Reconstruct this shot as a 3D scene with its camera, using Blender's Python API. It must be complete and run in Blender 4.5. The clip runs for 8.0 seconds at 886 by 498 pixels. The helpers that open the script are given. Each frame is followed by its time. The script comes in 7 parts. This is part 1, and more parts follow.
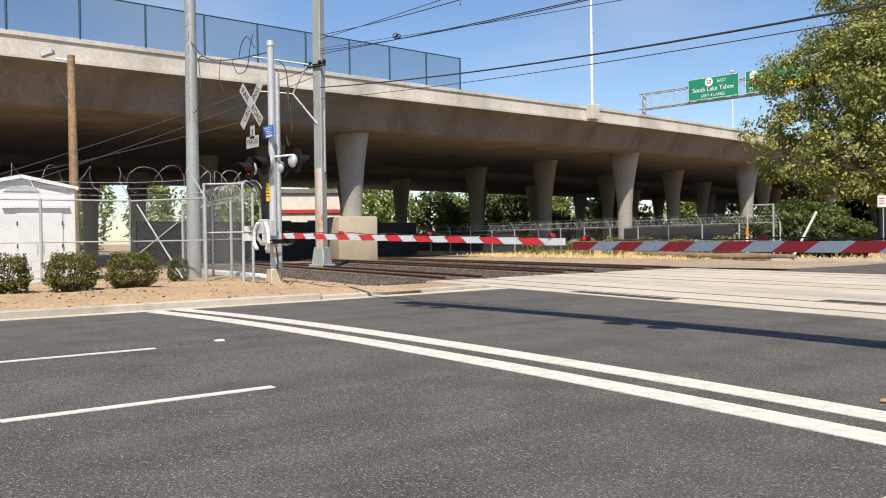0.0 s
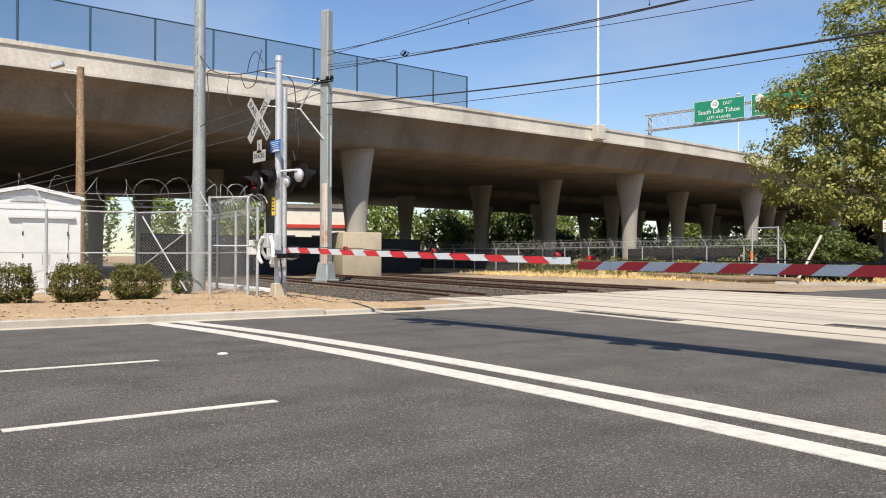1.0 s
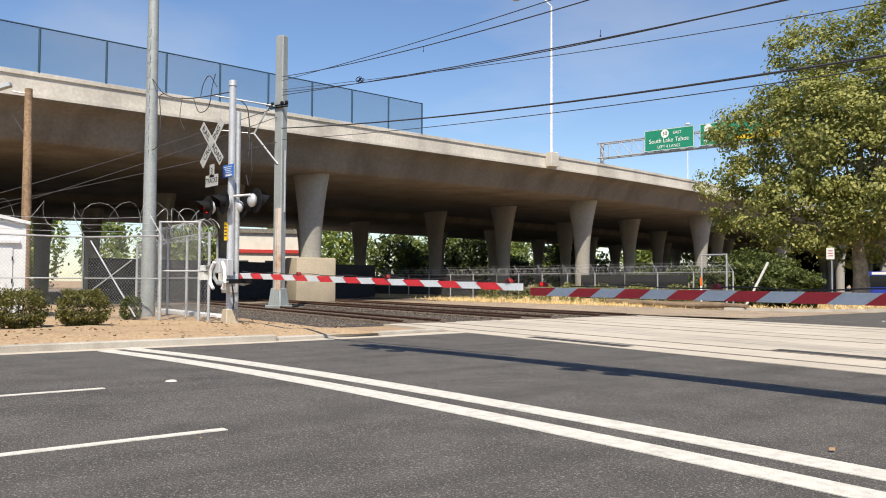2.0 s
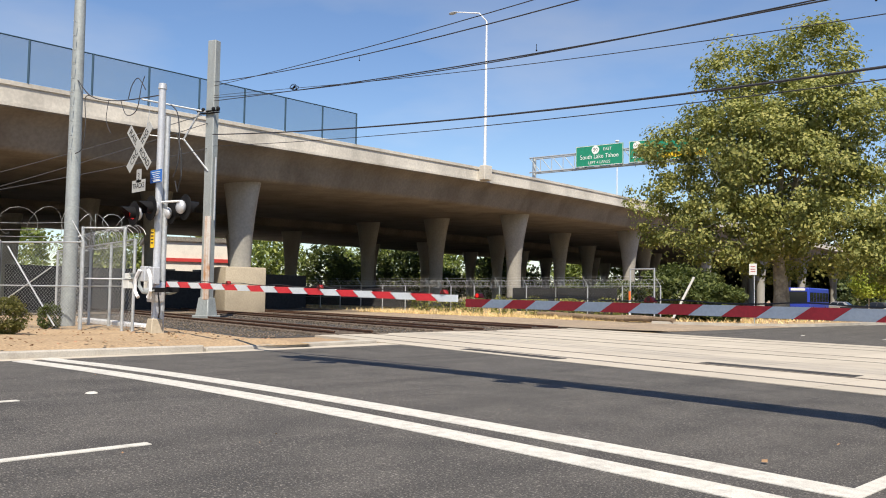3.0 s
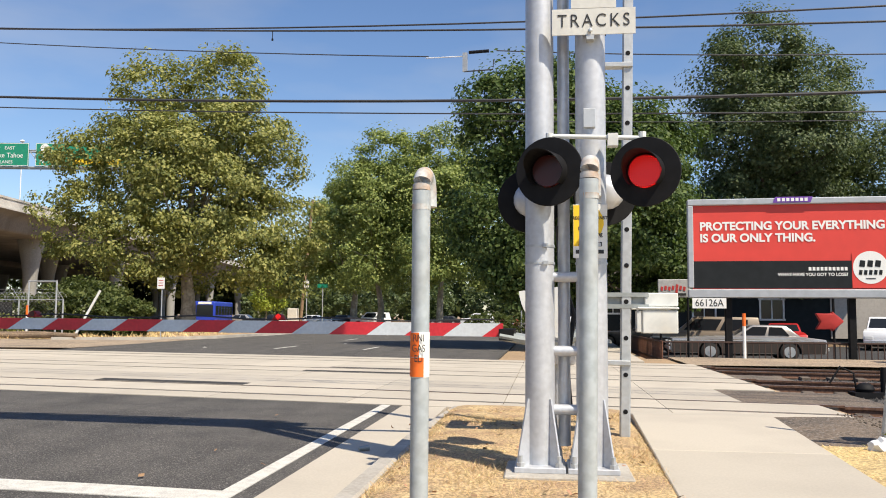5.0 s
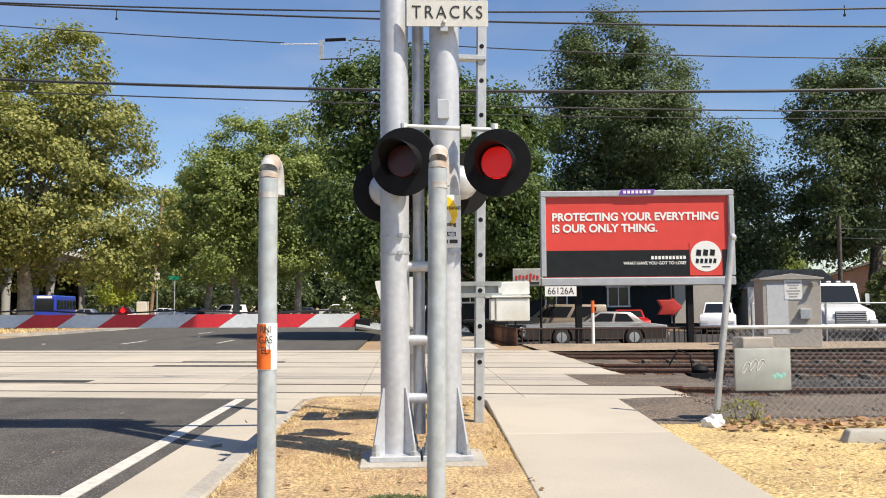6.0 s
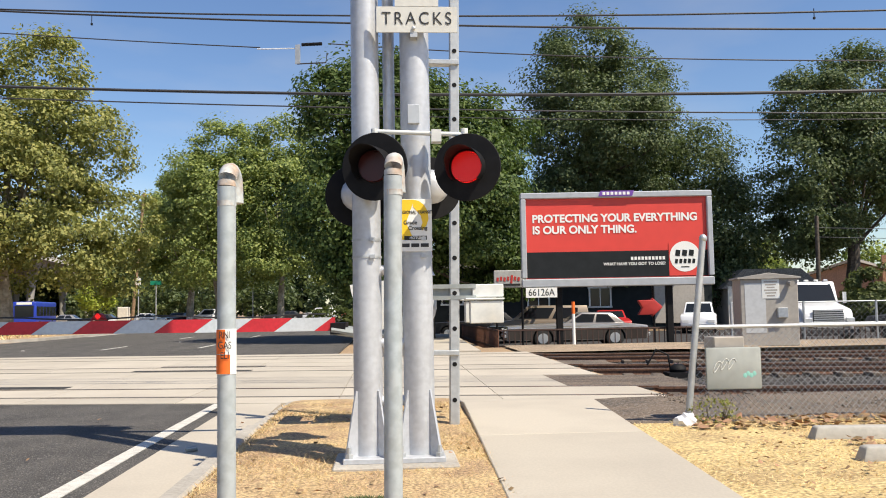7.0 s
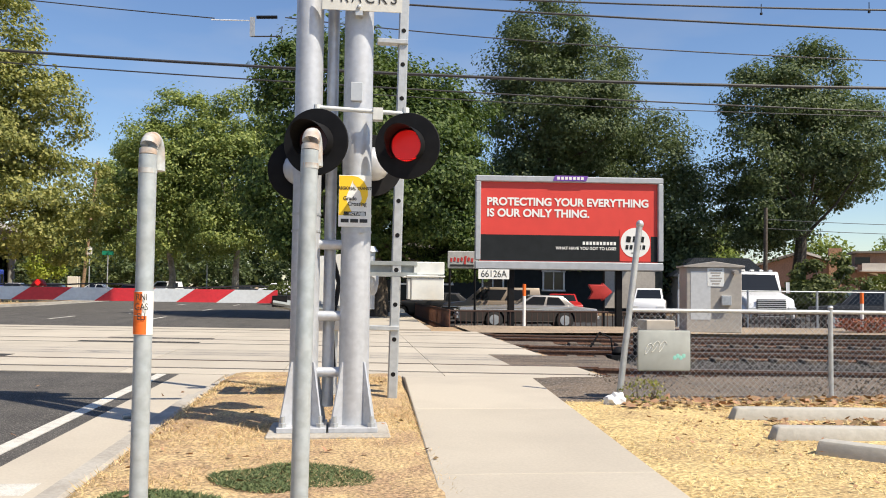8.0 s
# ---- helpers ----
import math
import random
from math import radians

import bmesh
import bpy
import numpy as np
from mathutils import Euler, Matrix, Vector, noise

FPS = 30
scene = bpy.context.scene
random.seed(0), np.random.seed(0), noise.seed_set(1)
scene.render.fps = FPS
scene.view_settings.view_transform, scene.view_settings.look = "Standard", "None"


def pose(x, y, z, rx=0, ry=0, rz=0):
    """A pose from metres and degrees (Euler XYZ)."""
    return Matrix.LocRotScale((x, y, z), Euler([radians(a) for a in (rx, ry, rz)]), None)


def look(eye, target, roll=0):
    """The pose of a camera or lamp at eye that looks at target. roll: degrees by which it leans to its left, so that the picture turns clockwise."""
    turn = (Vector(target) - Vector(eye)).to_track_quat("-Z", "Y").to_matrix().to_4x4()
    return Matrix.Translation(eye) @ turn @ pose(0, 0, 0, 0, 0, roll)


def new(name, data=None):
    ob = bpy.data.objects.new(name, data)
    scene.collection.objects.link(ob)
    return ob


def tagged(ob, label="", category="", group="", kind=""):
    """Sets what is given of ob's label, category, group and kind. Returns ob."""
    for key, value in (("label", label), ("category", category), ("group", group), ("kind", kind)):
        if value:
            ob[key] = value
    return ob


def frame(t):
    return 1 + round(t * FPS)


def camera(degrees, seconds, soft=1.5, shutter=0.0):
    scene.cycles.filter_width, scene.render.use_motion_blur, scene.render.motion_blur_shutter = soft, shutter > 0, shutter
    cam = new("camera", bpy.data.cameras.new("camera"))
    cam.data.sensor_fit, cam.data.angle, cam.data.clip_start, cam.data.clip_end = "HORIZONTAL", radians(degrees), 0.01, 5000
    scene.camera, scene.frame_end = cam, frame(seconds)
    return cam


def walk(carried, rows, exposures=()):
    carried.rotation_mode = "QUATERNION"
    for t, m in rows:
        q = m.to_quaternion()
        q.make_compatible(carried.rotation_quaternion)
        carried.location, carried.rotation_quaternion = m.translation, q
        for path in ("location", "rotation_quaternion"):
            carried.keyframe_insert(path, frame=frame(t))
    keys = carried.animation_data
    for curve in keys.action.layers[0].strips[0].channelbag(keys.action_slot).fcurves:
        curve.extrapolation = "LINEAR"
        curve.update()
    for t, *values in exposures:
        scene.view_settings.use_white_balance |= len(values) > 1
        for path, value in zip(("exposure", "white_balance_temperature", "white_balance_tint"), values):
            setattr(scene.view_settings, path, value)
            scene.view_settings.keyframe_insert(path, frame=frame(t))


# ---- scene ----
cam = camera(55.3, 8.0, 1.0)
PATH = [
    (0, (0.491, 0.091, 1.378), (-1.1, 1.302, 1.355), -0.8),
    (0.5, (0.519, 0.043, 1.38), (-1.109, 1.204, 1.339), -0.2),
    (1, (0.47, 0.08, 1.372), (-1.127, 1.285, 1.39), 0.2),
    (1.5, (0.557, 0.057, 1.384), (-0.996, 1.316, 1.445), 0.3),
    (3, (0.364, 0.138, 1.36), (-1.056, 1.542, 1.469), 0.9),
    (3.5, (0.411, 0.127, 1.371), (-0.81, 1.706, 1.497), 1.3),
    (4, (0.459, 0.247, 1.358), (-0.371, 2.061, 1.496), 1.3),
    (4.5, (0.508, 0.291, 1.359), (0.034, 2.228, 1.506), 0.7),
    (5, (0.535, 0.287, 1.359), (0.292, 2.266, 1.516), 0.4),
    (6.5, (0.6, 0.311, 1.355), (0.743, 2.302, 1.482), -0.6),
    (7, (0.669, 0.227, 1.361), (0.795, 2.218, 1.5), -1.0),
    (7.5, (0.805, 0.103, 1.33), (0.916, 2.098, 1.419), -0.0),
    (8, (0.836, 0.052, 1.326), (1.058, 2.037, 1.418), 0.7),
]
walk(cam, [(t, look(eye, target, roll)) for t, eye, target, roll in PATH], [(0.0, 0.38, 6720, 10), (8.0, 0.38, 6720, 10)])

# ---- world, sun and exposure ----
SUN_FROM = Vector((0.57, -0.48, 1.0)).normalized()
world = bpy.data.worlds.new("sky")
scene.world = world
world.use_nodes = True
wn = world.node_tree.nodes
sky = wn.new("ShaderNodeTexSky")
sky.sky_type = "NISHITA"
sky.sun_disc = False
sky.sun_elevation = math.asin(SUN_FROM.z)
sky.sun_rotation = math.atan2(SUN_FROM.x, SUN_FROM.y)
sky.air_density, sky.dust_density, sky.ozone_density = 1.0, 0.3, 3.2
wn["Background"].inputs["Strength"].default_value = 0.114
wl = world.node_tree.links
wco, wmap, wnoise, wrange, whsv = wn.new("ShaderNodeTexCoord"), wn.new("ShaderNodeMapping"), wn.new("ShaderNodeTexNoise"), wn.new("ShaderNodeMapRange"), wn.new("ShaderNodeHueSaturation")
whsv.inputs["Hue"].default_value = 0.506
wmap.inputs["Scale"].default_value = (1.6, 1.6, 5.0)
wnoise.inputs["Scale"].default_value, wnoise.inputs["Detail"].default_value = 1.5, 6.0
wrange.inputs[1].default_value, wrange.inputs[2].default_value, wrange.inputs[3].default_value, wrange.inputs[4].default_value = 0.5, 0.78, 1.1, 0.72
wl.new(wco.outputs["Generated"], wmap.inputs[0])
wl.new(wmap.outputs[0], wnoise.inputs["Vector"])
wl.new(wnoise.outputs[0], wrange.inputs[0])
wl.new(wrange.outputs[0], whsv.inputs["Saturation"])
wl.new(sky.outputs["Color"], whsv.inputs["Color"])
wl.new(whsv.outputs[0], wn["Background"].inputs["Color"])
sun_data = bpy.data.lights.new("sun", "SUN")
sun_data.energy, sun_data.angle, sun_data.color = 5.0, radians(0.53), (1.0, 0.92, 0.79)
sun_lamp = new("sun", sun_data)
sun_lamp.matrix_world = look(SUN_FROM * 100, (0, 0, 0))


# ---- materials ----
def material(name, base, rough=0.7, metal=0.0, grain=0.0, size=20.0, stain=0.0, stain_size=1.2, bump=0.0, other=None,
             island=0.0, per_object=0.0, spec=0.5, streak=None, speck=None):
    """A surface with fine grain, broad stains and relief; island and per_object vary it from piece to piece."""
    m = bpy.data.materials.new(name)
    m.use_nodes = True
    nt = m.node_tree
    n, l = nt.nodes, nt.links
    bsdf = n["Principled BSDF"]
    bsdf.inputs["Roughness"].default_value = rough
    bsdf.inputs["Metallic"].default_value = metal
    bsdf.inputs["Specular IOR Level"].default_value = spec
    co = n.new("ShaderNodeTexCoord")
    rgb = n.new("ShaderNodeRGB")
    rgb.outputs[0].default_value = (*base, 1)
    out = rgb.outputs[0]
    dark = other if other else tuple(c * 0.45 for c in base)

    def mix(a, b, fac, mode="MIX"):
        x = n.new("ShaderNodeMix")
        x.data_type, x.blend_type = "RGBA", mode
        l.new(a, x.inputs[6])
        if isinstance(b, tuple):
            x.inputs[7].default_value = (*b, 1)
        else:
            l.new(b, x.inputs[7])
        if isinstance(fac, float):
            x.inputs[0].default_value = fac
        else:
            l.new(fac, x.inputs[0])
        return x.outputs[2]

    def scaled(sock, lo, hi, a, b):
        r = n.new("ShaderNodeMapRange")
        r.inputs[1].default_value, r.inputs[2].default_value = lo, hi
        r.inputs[3].default_value, r.inputs[4].default_value = a, b
        l.new(sock, r.inputs[0])
        return r.outputs[0]

    def noise_at(s, detail=4.0, stretch=None):
        t = n.new("ShaderNodeTexNoise")
        t.inputs["Scale"].default_value, t.inputs["Detail"].default_value = s, detail
        src = co.outputs["Object"]
        if stretch:
            mp = n.new("ShaderNodeMapping")
            mp.inputs["Scale"].default_value = stretch
            l.new(src, mp.inputs[0])
            src = mp.outputs[0]
        l.new(src, t.inputs["Vector"])
        return t.outputs[0]

    fine = noise_at(size, 6.0)
    if stain:
        out = mix(out, dark, scaled(noise_at(stain_size, 5.0), 0.42, 0.72, 0.0, stain))
    if streak:
        out = mix(out, dark, scaled(noise_at(1.0, 4.0, streak), 0.48, 0.75, 0.0, stain or 0.4))
    if grain:
        v = n.new("ShaderNodeHueSaturation")
        l.new(out, v.inputs["Color"])
        l.new(scaled(fine, 0.37, 0.63, 1.0 - grain, 1.0 + grain), v.inputs["Value"])
        out = v.outputs[0]
    if speck:
        out = mix(out, speck[0], scaled(noise_at(speck[1], 2.0), 0.58, 0.66, 0.0, speck[2]))
        out = mix(out, tuple(c * 0.12 for c in speck[0]), scaled(noise_at(speck[1] * 0.7, 2.0), 0.57, 0.66, 0.0, speck[2]))
    if island or per_object:
        src = n.new("ShaderNodeNewGeometry").outputs["Random Per Island"] if island else n.new("ShaderNodeObjectInfo").outputs["Random"]
        amount = island or per_object
        v = n.new("ShaderNodeHueSaturation")
        l.new(out, v.inputs["Color"])
        l.new(scaled(src, 0.0, 1.0, 1.0 - amount, 1.0 + amount), v.inputs["Value"])
        if island:
            l.new(scaled(src, 0.0, 1.0, 0.5 + 0.05 * island, 0.5 - 0.05 * island), v.inputs["Hue"])
        out = v.outputs[0]
    l.new(out, bsdf.inputs["Base Color"])
    if bump:
        b = n.new("ShaderNodeBump")
        b.inputs["Strength"].default_value = min(1.0, bump)
        b.inputs["Distance"].default_value = 0.02
        l.new(fine, b.inputs["Height"])
        l.new(b.outputs[0], bsdf.inputs["Normal"])
    return m


def leaf_material(name, base, vary=0.35):
    m = material(name, base, rough=0.55, island=vary, grain=0.1, size=3.0, spec=0.3)
    n, l = m.node_tree.nodes, m.node_tree.links
    t = n.new("ShaderNodeBsdfTranslucent")
    t.inputs[0].default_value = (base[0] * 1.3, base[1] * 1.35, base[2] * 0.9, 1)
    mx = n.new("ShaderNodeMixShader")
    mx.inputs[0].default_value = 0.32
    l.new(n["Principled BSDF"].outputs[0], mx.inputs[1])
    l.new(t.outputs[0], mx.inputs[2])
    l.new(mx.outputs[0], n["Material Output"].inputs[0])
    return m


def glow(name, colour, strength):
    m = material(name, colour, rough=0.3)
    b = m.node_tree.nodes["Principled BSDF"]
    b.inputs["Emission Color"].default_value = (*colour, 1)
    b.inputs["Emission Strength"].default_value = strength
    return m


ASPHALT = material("asphalt", (0.096, 0.089, 0.081), 0.88, grain=0.45, size=70, stain=0.75, stain_size=1.3, bump=1.0, other=(0.042, 0.04, 0.038), streak=(1.6, 0.12, 1.0), speck=((0.38, 0.35, 0.31), 60.0, 0.6))
ASPHALT_PATCH = material("patched asphalt", (0.045, 0.043, 0.042), 0.85, grain=0.35, size=70, stain=0.4, bump=0.6)
PAINT = material("road paint", (0.62, 0.60, 0.54), 0.7, grain=0.16, size=90, stain=0.6, stain_size=9, bump=0.2, other=(0.36, 0.34, 0.31))
CONCRETE = material("pavement concrete", (0.49, 0.44, 0.36), 0.85, grain=0.04, size=45, stain=0.4, stain_size=0.8, bump=0.1, other=(0.33, 0.29, 0.24), per_object=0.06)
STOP = material("smooth grey concrete", (0.46, 0.44, 0.39), 0.85, grain=0.06, size=20, stain=0.3, stain_size=1.5, bump=0.2, other=(0.34, 0.31, 0.26))
KERB = material("kerb concrete", (0.44, 0.41, 0.36), 0.85, grain=0.09, size=30, stain=0.6, stain_size=1.5, bump=0.3, other=(0.25, 0.22, 0.18))
# Girder base is darkened for its shaded webs and soffit; stains are weathering.
BRIDGE = material("shaded girder concrete", (0.20, 0.172, 0.137), 0.85, grain=0.1, size=5, stain=0.75, stain_size=0.3, bump=0.2, other=(0.11, 0.088, 0.064), streak=(0.5, 0.5, 0.05))
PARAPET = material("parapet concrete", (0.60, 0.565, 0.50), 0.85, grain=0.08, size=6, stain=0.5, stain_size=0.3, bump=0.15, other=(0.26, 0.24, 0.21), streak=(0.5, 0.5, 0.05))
COLUMN = material("column concrete", (0.33, 0.32, 0.29), 0.85, grain=0.07, size=6, stain=0.35, stain_size=0.5, bump=0.15, other=(0.2, 0.19, 0.17), streak=(1.5, 1.5, 0.08))
PEDESTAL = material("crash wall concrete", (0.42, 0.36, 0.27), 0.85, grain=0.08, size=10, stain=0.35, stain_size=0.7, bump=0.2)
DIRT = material("dry soil", (0.36, 0.25, 0.15), 0.95, grain=0.28, size=18, stain=0.6, stain_size=0.35, bump=0.8, other=(0.22, 0.155, 0.09))
TAN_DIRT = material("sandy soil", (0.40, 0.285, 0.17), 0.95, grain=0.2, size=16, stain=0.5, stain_size=0.8, bump=0.8, other=(0.24, 0.165, 0.095))
STRAW = material("dry straw", (0.62, 0.46, 0.21), 0.9, grain=0.3, size=30, stain=0.75, stain_size=2.0, bump=1.0, other=(0.33, 0.22, 0.11), speck=((0.80, 0.66, 0.36), 30.0, 0.5))
PATCHY = material("bare soil with dead grass", (0.36, 0.235, 0.135), 0.95, grain=0.45, size=40, stain=1.0, stain_size=1.9, bump=0.8, other=(0.56, 0.41, 0.21), streak=(3.0, 3.0, 1.0), speck=((0.68, 0.53, 0.30), 46.0, 0.5))
STRAW_BLADE = material("dry grass blades", (0.74, 0.56, 0.26), 0.85, island=0.35)
DULL_BLADE = material("dead grass blades", (0.56, 0.41, 0.21), 0.9, island=0.35)
WEED_BLADE = material("weed blades", (0.10, 0.135, 0.05), 0.8, island=0.4)
# soil tone lowered to stand in for the shade under the bridge
SHADE_SOIL = material("shade-toned brown soil", (0.22, 0.175, 0.13), 0.95, grain=0.3, size=8, stain=0.5, stain_size=0.3, bump=0.5)
FENCE_SOIL = material("bare brown soil", (0.17, 0.13, 0.095), 0.95, grain=0.4, size=28, stain=0.8, stain_size=1.6, bump=1.0, other=(0.075, 0.065, 0.055), speck=((0.34, 0.31, 0.28), 26.0, 0.6))
GRAVEL = material("gravel", (0.36, 0.275, 0.19), 0.95, grain=0.5, size=26, stain=0.6, stain_size=0.6, bump=1.0, other=(0.15, 0.13, 0.11), speck=((0.42, 0.36, 0.28), 14.0, 0.5))
BALLAST = material("ballast stone", (0.062, 0.058, 0.054), 0.9, island=0.6, grain=0.2, size=20)
BALLAST_BROWN = material("dusty brown track stone", (0.13, 0.105, 0.08), 0.95, island=0.45, grain=0.2, size=20)
BALLAST_BED = material("ballast bed", (0.075, 0.067, 0.06), 0.95, grain=0.6, size=30, stain=0.6, stain_size=1.2, bump=1.0)
RUST = material("rusted steel", (0.16, 0.085, 0.055), 0.75, metal=0.3, grain=0.3, size=20, stain=0.5, stain_size=3)
RAIL_TOP = material("worn rail head", (0.42, 0.37, 0.33), 0.4, metal=0.8, grain=0.15, size=15)
GROOVE = material("rubber flangeway", (0.025, 0.023, 0.022), 0.9, grain=0.2, size=30)
TIE = material("timber tie", (0.11, 0.085, 0.065), 0.9, grain=0.3, size=14, stain=0.5, per_object=0.25, bump=0.4)
ZINC = material("weathered zinc grey steel", (0.33, 0.36, 0.36), 0.6, metal=0.3, grain=0.08, size=14, stain=0.4, stain_size=1.5, other=(0.22, 0.235, 0.23), streak=(5, 5, 0.4))
GALV = material("galvanised steel", (0.52, 0.54, 0.55), 0.5, metal=0.55, grain=0.08, size=14, stain=0.35, stain_size=2.5, other=(0.34, 0.36, 0.37), streak=(6, 6, 0.5))
ALU = material("brushed aluminium", (0.55, 0.57, 0.60), 0.45, metal=0.35, grain=0.06, size=20, stain=0.3, stain_size=3, other=(0.36, 0.36, 0.37), streak=(8, 8, 0.4))
WHITE_METAL = material("white painted metal", (0.78, 0.79, 0.80), 0.5, grain=0.05, size=10, stain=0.2, stain_size=2)
OLD_WHITE = material("weathered white paint", (0.66, 0.68, 0.66), 0.6, grain=0.08, size=12, stain=0.45, stain_size=3, other=(0.42, 0.36, 0.27))
PIPE = material("weathered grey pipe", (0.42, 0.47, 0.49), 0.5, metal=0.2, grain=0.1, size=25, stain=0.45, stain_size=6, other=(0.38, 0.36, 0.32), streak=(12, 12, 1.0))
PIPE_RUST = material("rust stained riser", (0.56, 0.53, 0.49), 0.7, grain=0.12, size=40, stain=0.85, stain_size=2.2, other=(0.40, 0.17, 0.05), streak=(9, 9, 0.35))
PIPE_TOP = material("rust tinged pipe", (0.46, 0.49, 0.49), 0.6, grain=0.15, size=40, stain=0.85, stain_size=14, other=(0.40, 0.22, 0.10))
BLACK = material("black painted metal", (0.008, 0.008, 0.009), 0.65, grain=0.2, size=10, spec=0.2)
BLACK_PLASTIC = material("black rubber", (0.02, 0.02, 0.022), 0.6)
RED_LENS_OFF = material("dark red lens", (0.045, 0.005, 0.005), 0.3)
RED_LENS_ON = glow("lit red lens", (1.0, 0.012, 0.01), 1.0)
RED_LENS_ON.node_tree.nodes["RGB"].outputs[0].default_value = (0.12, 0.004, 0.004, 1)
ln, ll = RED_LENS_ON.node_tree.nodes, RED_LENS_ON.node_tree.links
lc, lv, lr = ln.new("ShaderNodeTexCoord"), ln.new("ShaderNodeTexVoronoi"), ln.new("ShaderNodeMapRange")
lv.inputs["Scale"].default_value, lv.inputs["Randomness"].default_value = 55.0, 0.0
lr.inputs[1].default_value, lr.inputs[2].default_value, lr.inputs[3].default_value, lr.inputs[4].default_value = 0.2, 0.46, 2.6, 0.16
ll.new(lc.outputs["Object"], lv.inputs["Vector"])
ll.new(lv.outputs["Distance"], lr.inputs[0])
ll.new(lr.outputs[0], ln["Principled BSDF"].inputs["Emission Strength"])
HOOD_RED = material("red hood lining", (0.25, 0.01, 0.01), 0.5)
WHITE_STRIPE = material("white reflective stripe", (0.62, 0.66, 0.69), 0.45, grain=0.05, size=30, stain=0.2, stain_size=3)
RED_STRIPE = material("red reflective stripe", (0.60, 0.028, 0.04), 0.45, grain=0.06, size=30, stain=0.2, stain_size=3)
SIGN_WHITE = material("sign white", (0.80, 0.80, 0.76), 0.5, grain=0.04, size=30)
SIGN_AGED = material("aged sign white", (0.60, 0.60, 0.56), 0.55, grain=0.04, size=20, stain=0.2, stain_size=3)
SIGN_DULL = material("dulled sign sheeting", (0.40, 0.41, 0.40), 0.6, grain=0.06, size=20, stain=0.3, stain_size=4)
CHAIN = material("dull chain link wire", (0.42, 0.43, 0.42), 0.55, metal=0.4, grain=0.1, size=10)
SIGN_BLACK = material("sign black lettering", (0.02, 0.02, 0.02), 0.5)
SIGN_BLUE = material("sign blue", (0.03, 0.16, 0.55), 0.45)
SIGN_YELLOW = material("sign yellow", (0.85, 0.55, 0.02), 0.5)
SIGN_GREEN = material("highway green", (0.01, 0.23, 0.13), 0.45, grain=0.05, size=2)
ORANGE = material("orange plastic", (0.85, 0.16, 0.02), 0.5, grain=0.05, size=30)
BILL_RED = material("billboard red", (0.66, 0.055, 0.04), 0.5, grain=0.03, size=2)
BILL_DARK = material("billboard charcoal", (0.018, 0.021, 0.023), 0.7, spec=0.15, grain=0.1, size=3)
BILL_FRAME = material("billboard grey frame", (0.42, 0.44, 0.46), 0.5, metal=0.3, grain=0.06, size=4)
PURPLE = material("purple plate", (0.16, 0.06, 0.35), 0.5)
WOOD_POLE = material("weathered pole timber", (0.30, 0.20, 0.12), 0.9, grain=0.25, size=10, stain=0.7, stain_size=1.0, bump=0.4, streak=(14, 14, 0.5))
LOG = material("weathered log", (0.24, 0.17, 0.11), 0.9, grain=0.3, size=14, stain=0.6, bump=0.5)
BARK = material("sycamore bark", (0.40, 0.36, 0.29), 0.9, grain=0.25, size=6, stain=0.8, stain_size=1.5, bump=0.5, other=(0.14, 0.11, 0.08))
DARK_BARK = material("dark bark", (0.10, 0.08, 0.06), 0.9, grain=0.3, size=8, stain=0.6, bump=0.6)
LEAF_SYC = leaf_material("sycamore leaves", (0.265, 0.275, 0.085), 0.55)
LEAF_MID = leaf_material("green leaves", (0.235, 0.285, 0.085), 0.5)
LEAF_DARK = leaf_material("dark glossy leaves", (0.085, 0.13, 0.035), 0.55)
LEAF_OAK = leaf_material("oak leaves", (0.105, 0.14, 0.06), 0.55)
LEAF_LIME = leaf_material("pale sapling leaves", (0.3, 0.36, 0.06), 0.3)
LEAF_HEDGE = leaf_material("hedge leaves", (0.15, 0.145, 0.045), 0.5)
LEAF_IVY = leaf_material("shrub leaves", (0.10, 0.125, 0.04), 0.5)
RUST_WEED = material("rust red dry weeds", (0.30, 0.105, 0.05), 0.9, island=0.4)
DEAD_LEAF = material("fallen leaves", (0.30, 0.185, 0.095), 0.8, island=0.4)
SCREEN = material("blue fence screen", (0.04, 0.09, 0.16), 0.8, grain=0.05, size=2)
SCREEN.node_tree.nodes["Principled BSDF"].inputs["Alpha"].default_value = 0.24
SCREEN_POST = material("dark screen post", (0.02, 0.06, 0.10), 0.6)
CABLE = material("overhead cable", (0.04, 0.04, 0.045), 0.6)
SHED_WHITE = material("shed white panels", (0.64, 0.66, 0.68), 0.5, grain=0.03, size=3, stain=0.12, stain_size=1.0)
GREY_BOX = material("grey cabinet steel", (0.40, 0.365, 0.32), 0.6, grain=0.06, size=8, stain=0.3, stain_size=1.2, other=(0.3, 0.28, 0.25))
GREY_PATCH = material("pale grey overpaint", (0.56, 0.57, 0.57), 0.6, grain=0.05, size=8)
DARK_STORE = material("dark storefront paint", (0.02, 0.025, 0.026), 0.85, grain=0.1, size=3, stain=0.4, spec=0.15)
PLATE_GREY = material("dull grey steel plate", (0.36, 0.38, 0.36), 0.6, grain=0.06, size=8, stain=0.3, stain_size=3)
GLASS = material("dark window glass", (0.015, 0.018, 0.022), 0.1, spec=0.35)
ROOF = material("roof shingles", (0.20, 0.18, 0.15), 0.9, grain=0.3, size=8, stain=0.4)
BRICK_TAN = material("house siding", (0.27, 0.165, 0.115), 0.85, grain=0.15, size=8, stain=0.3)
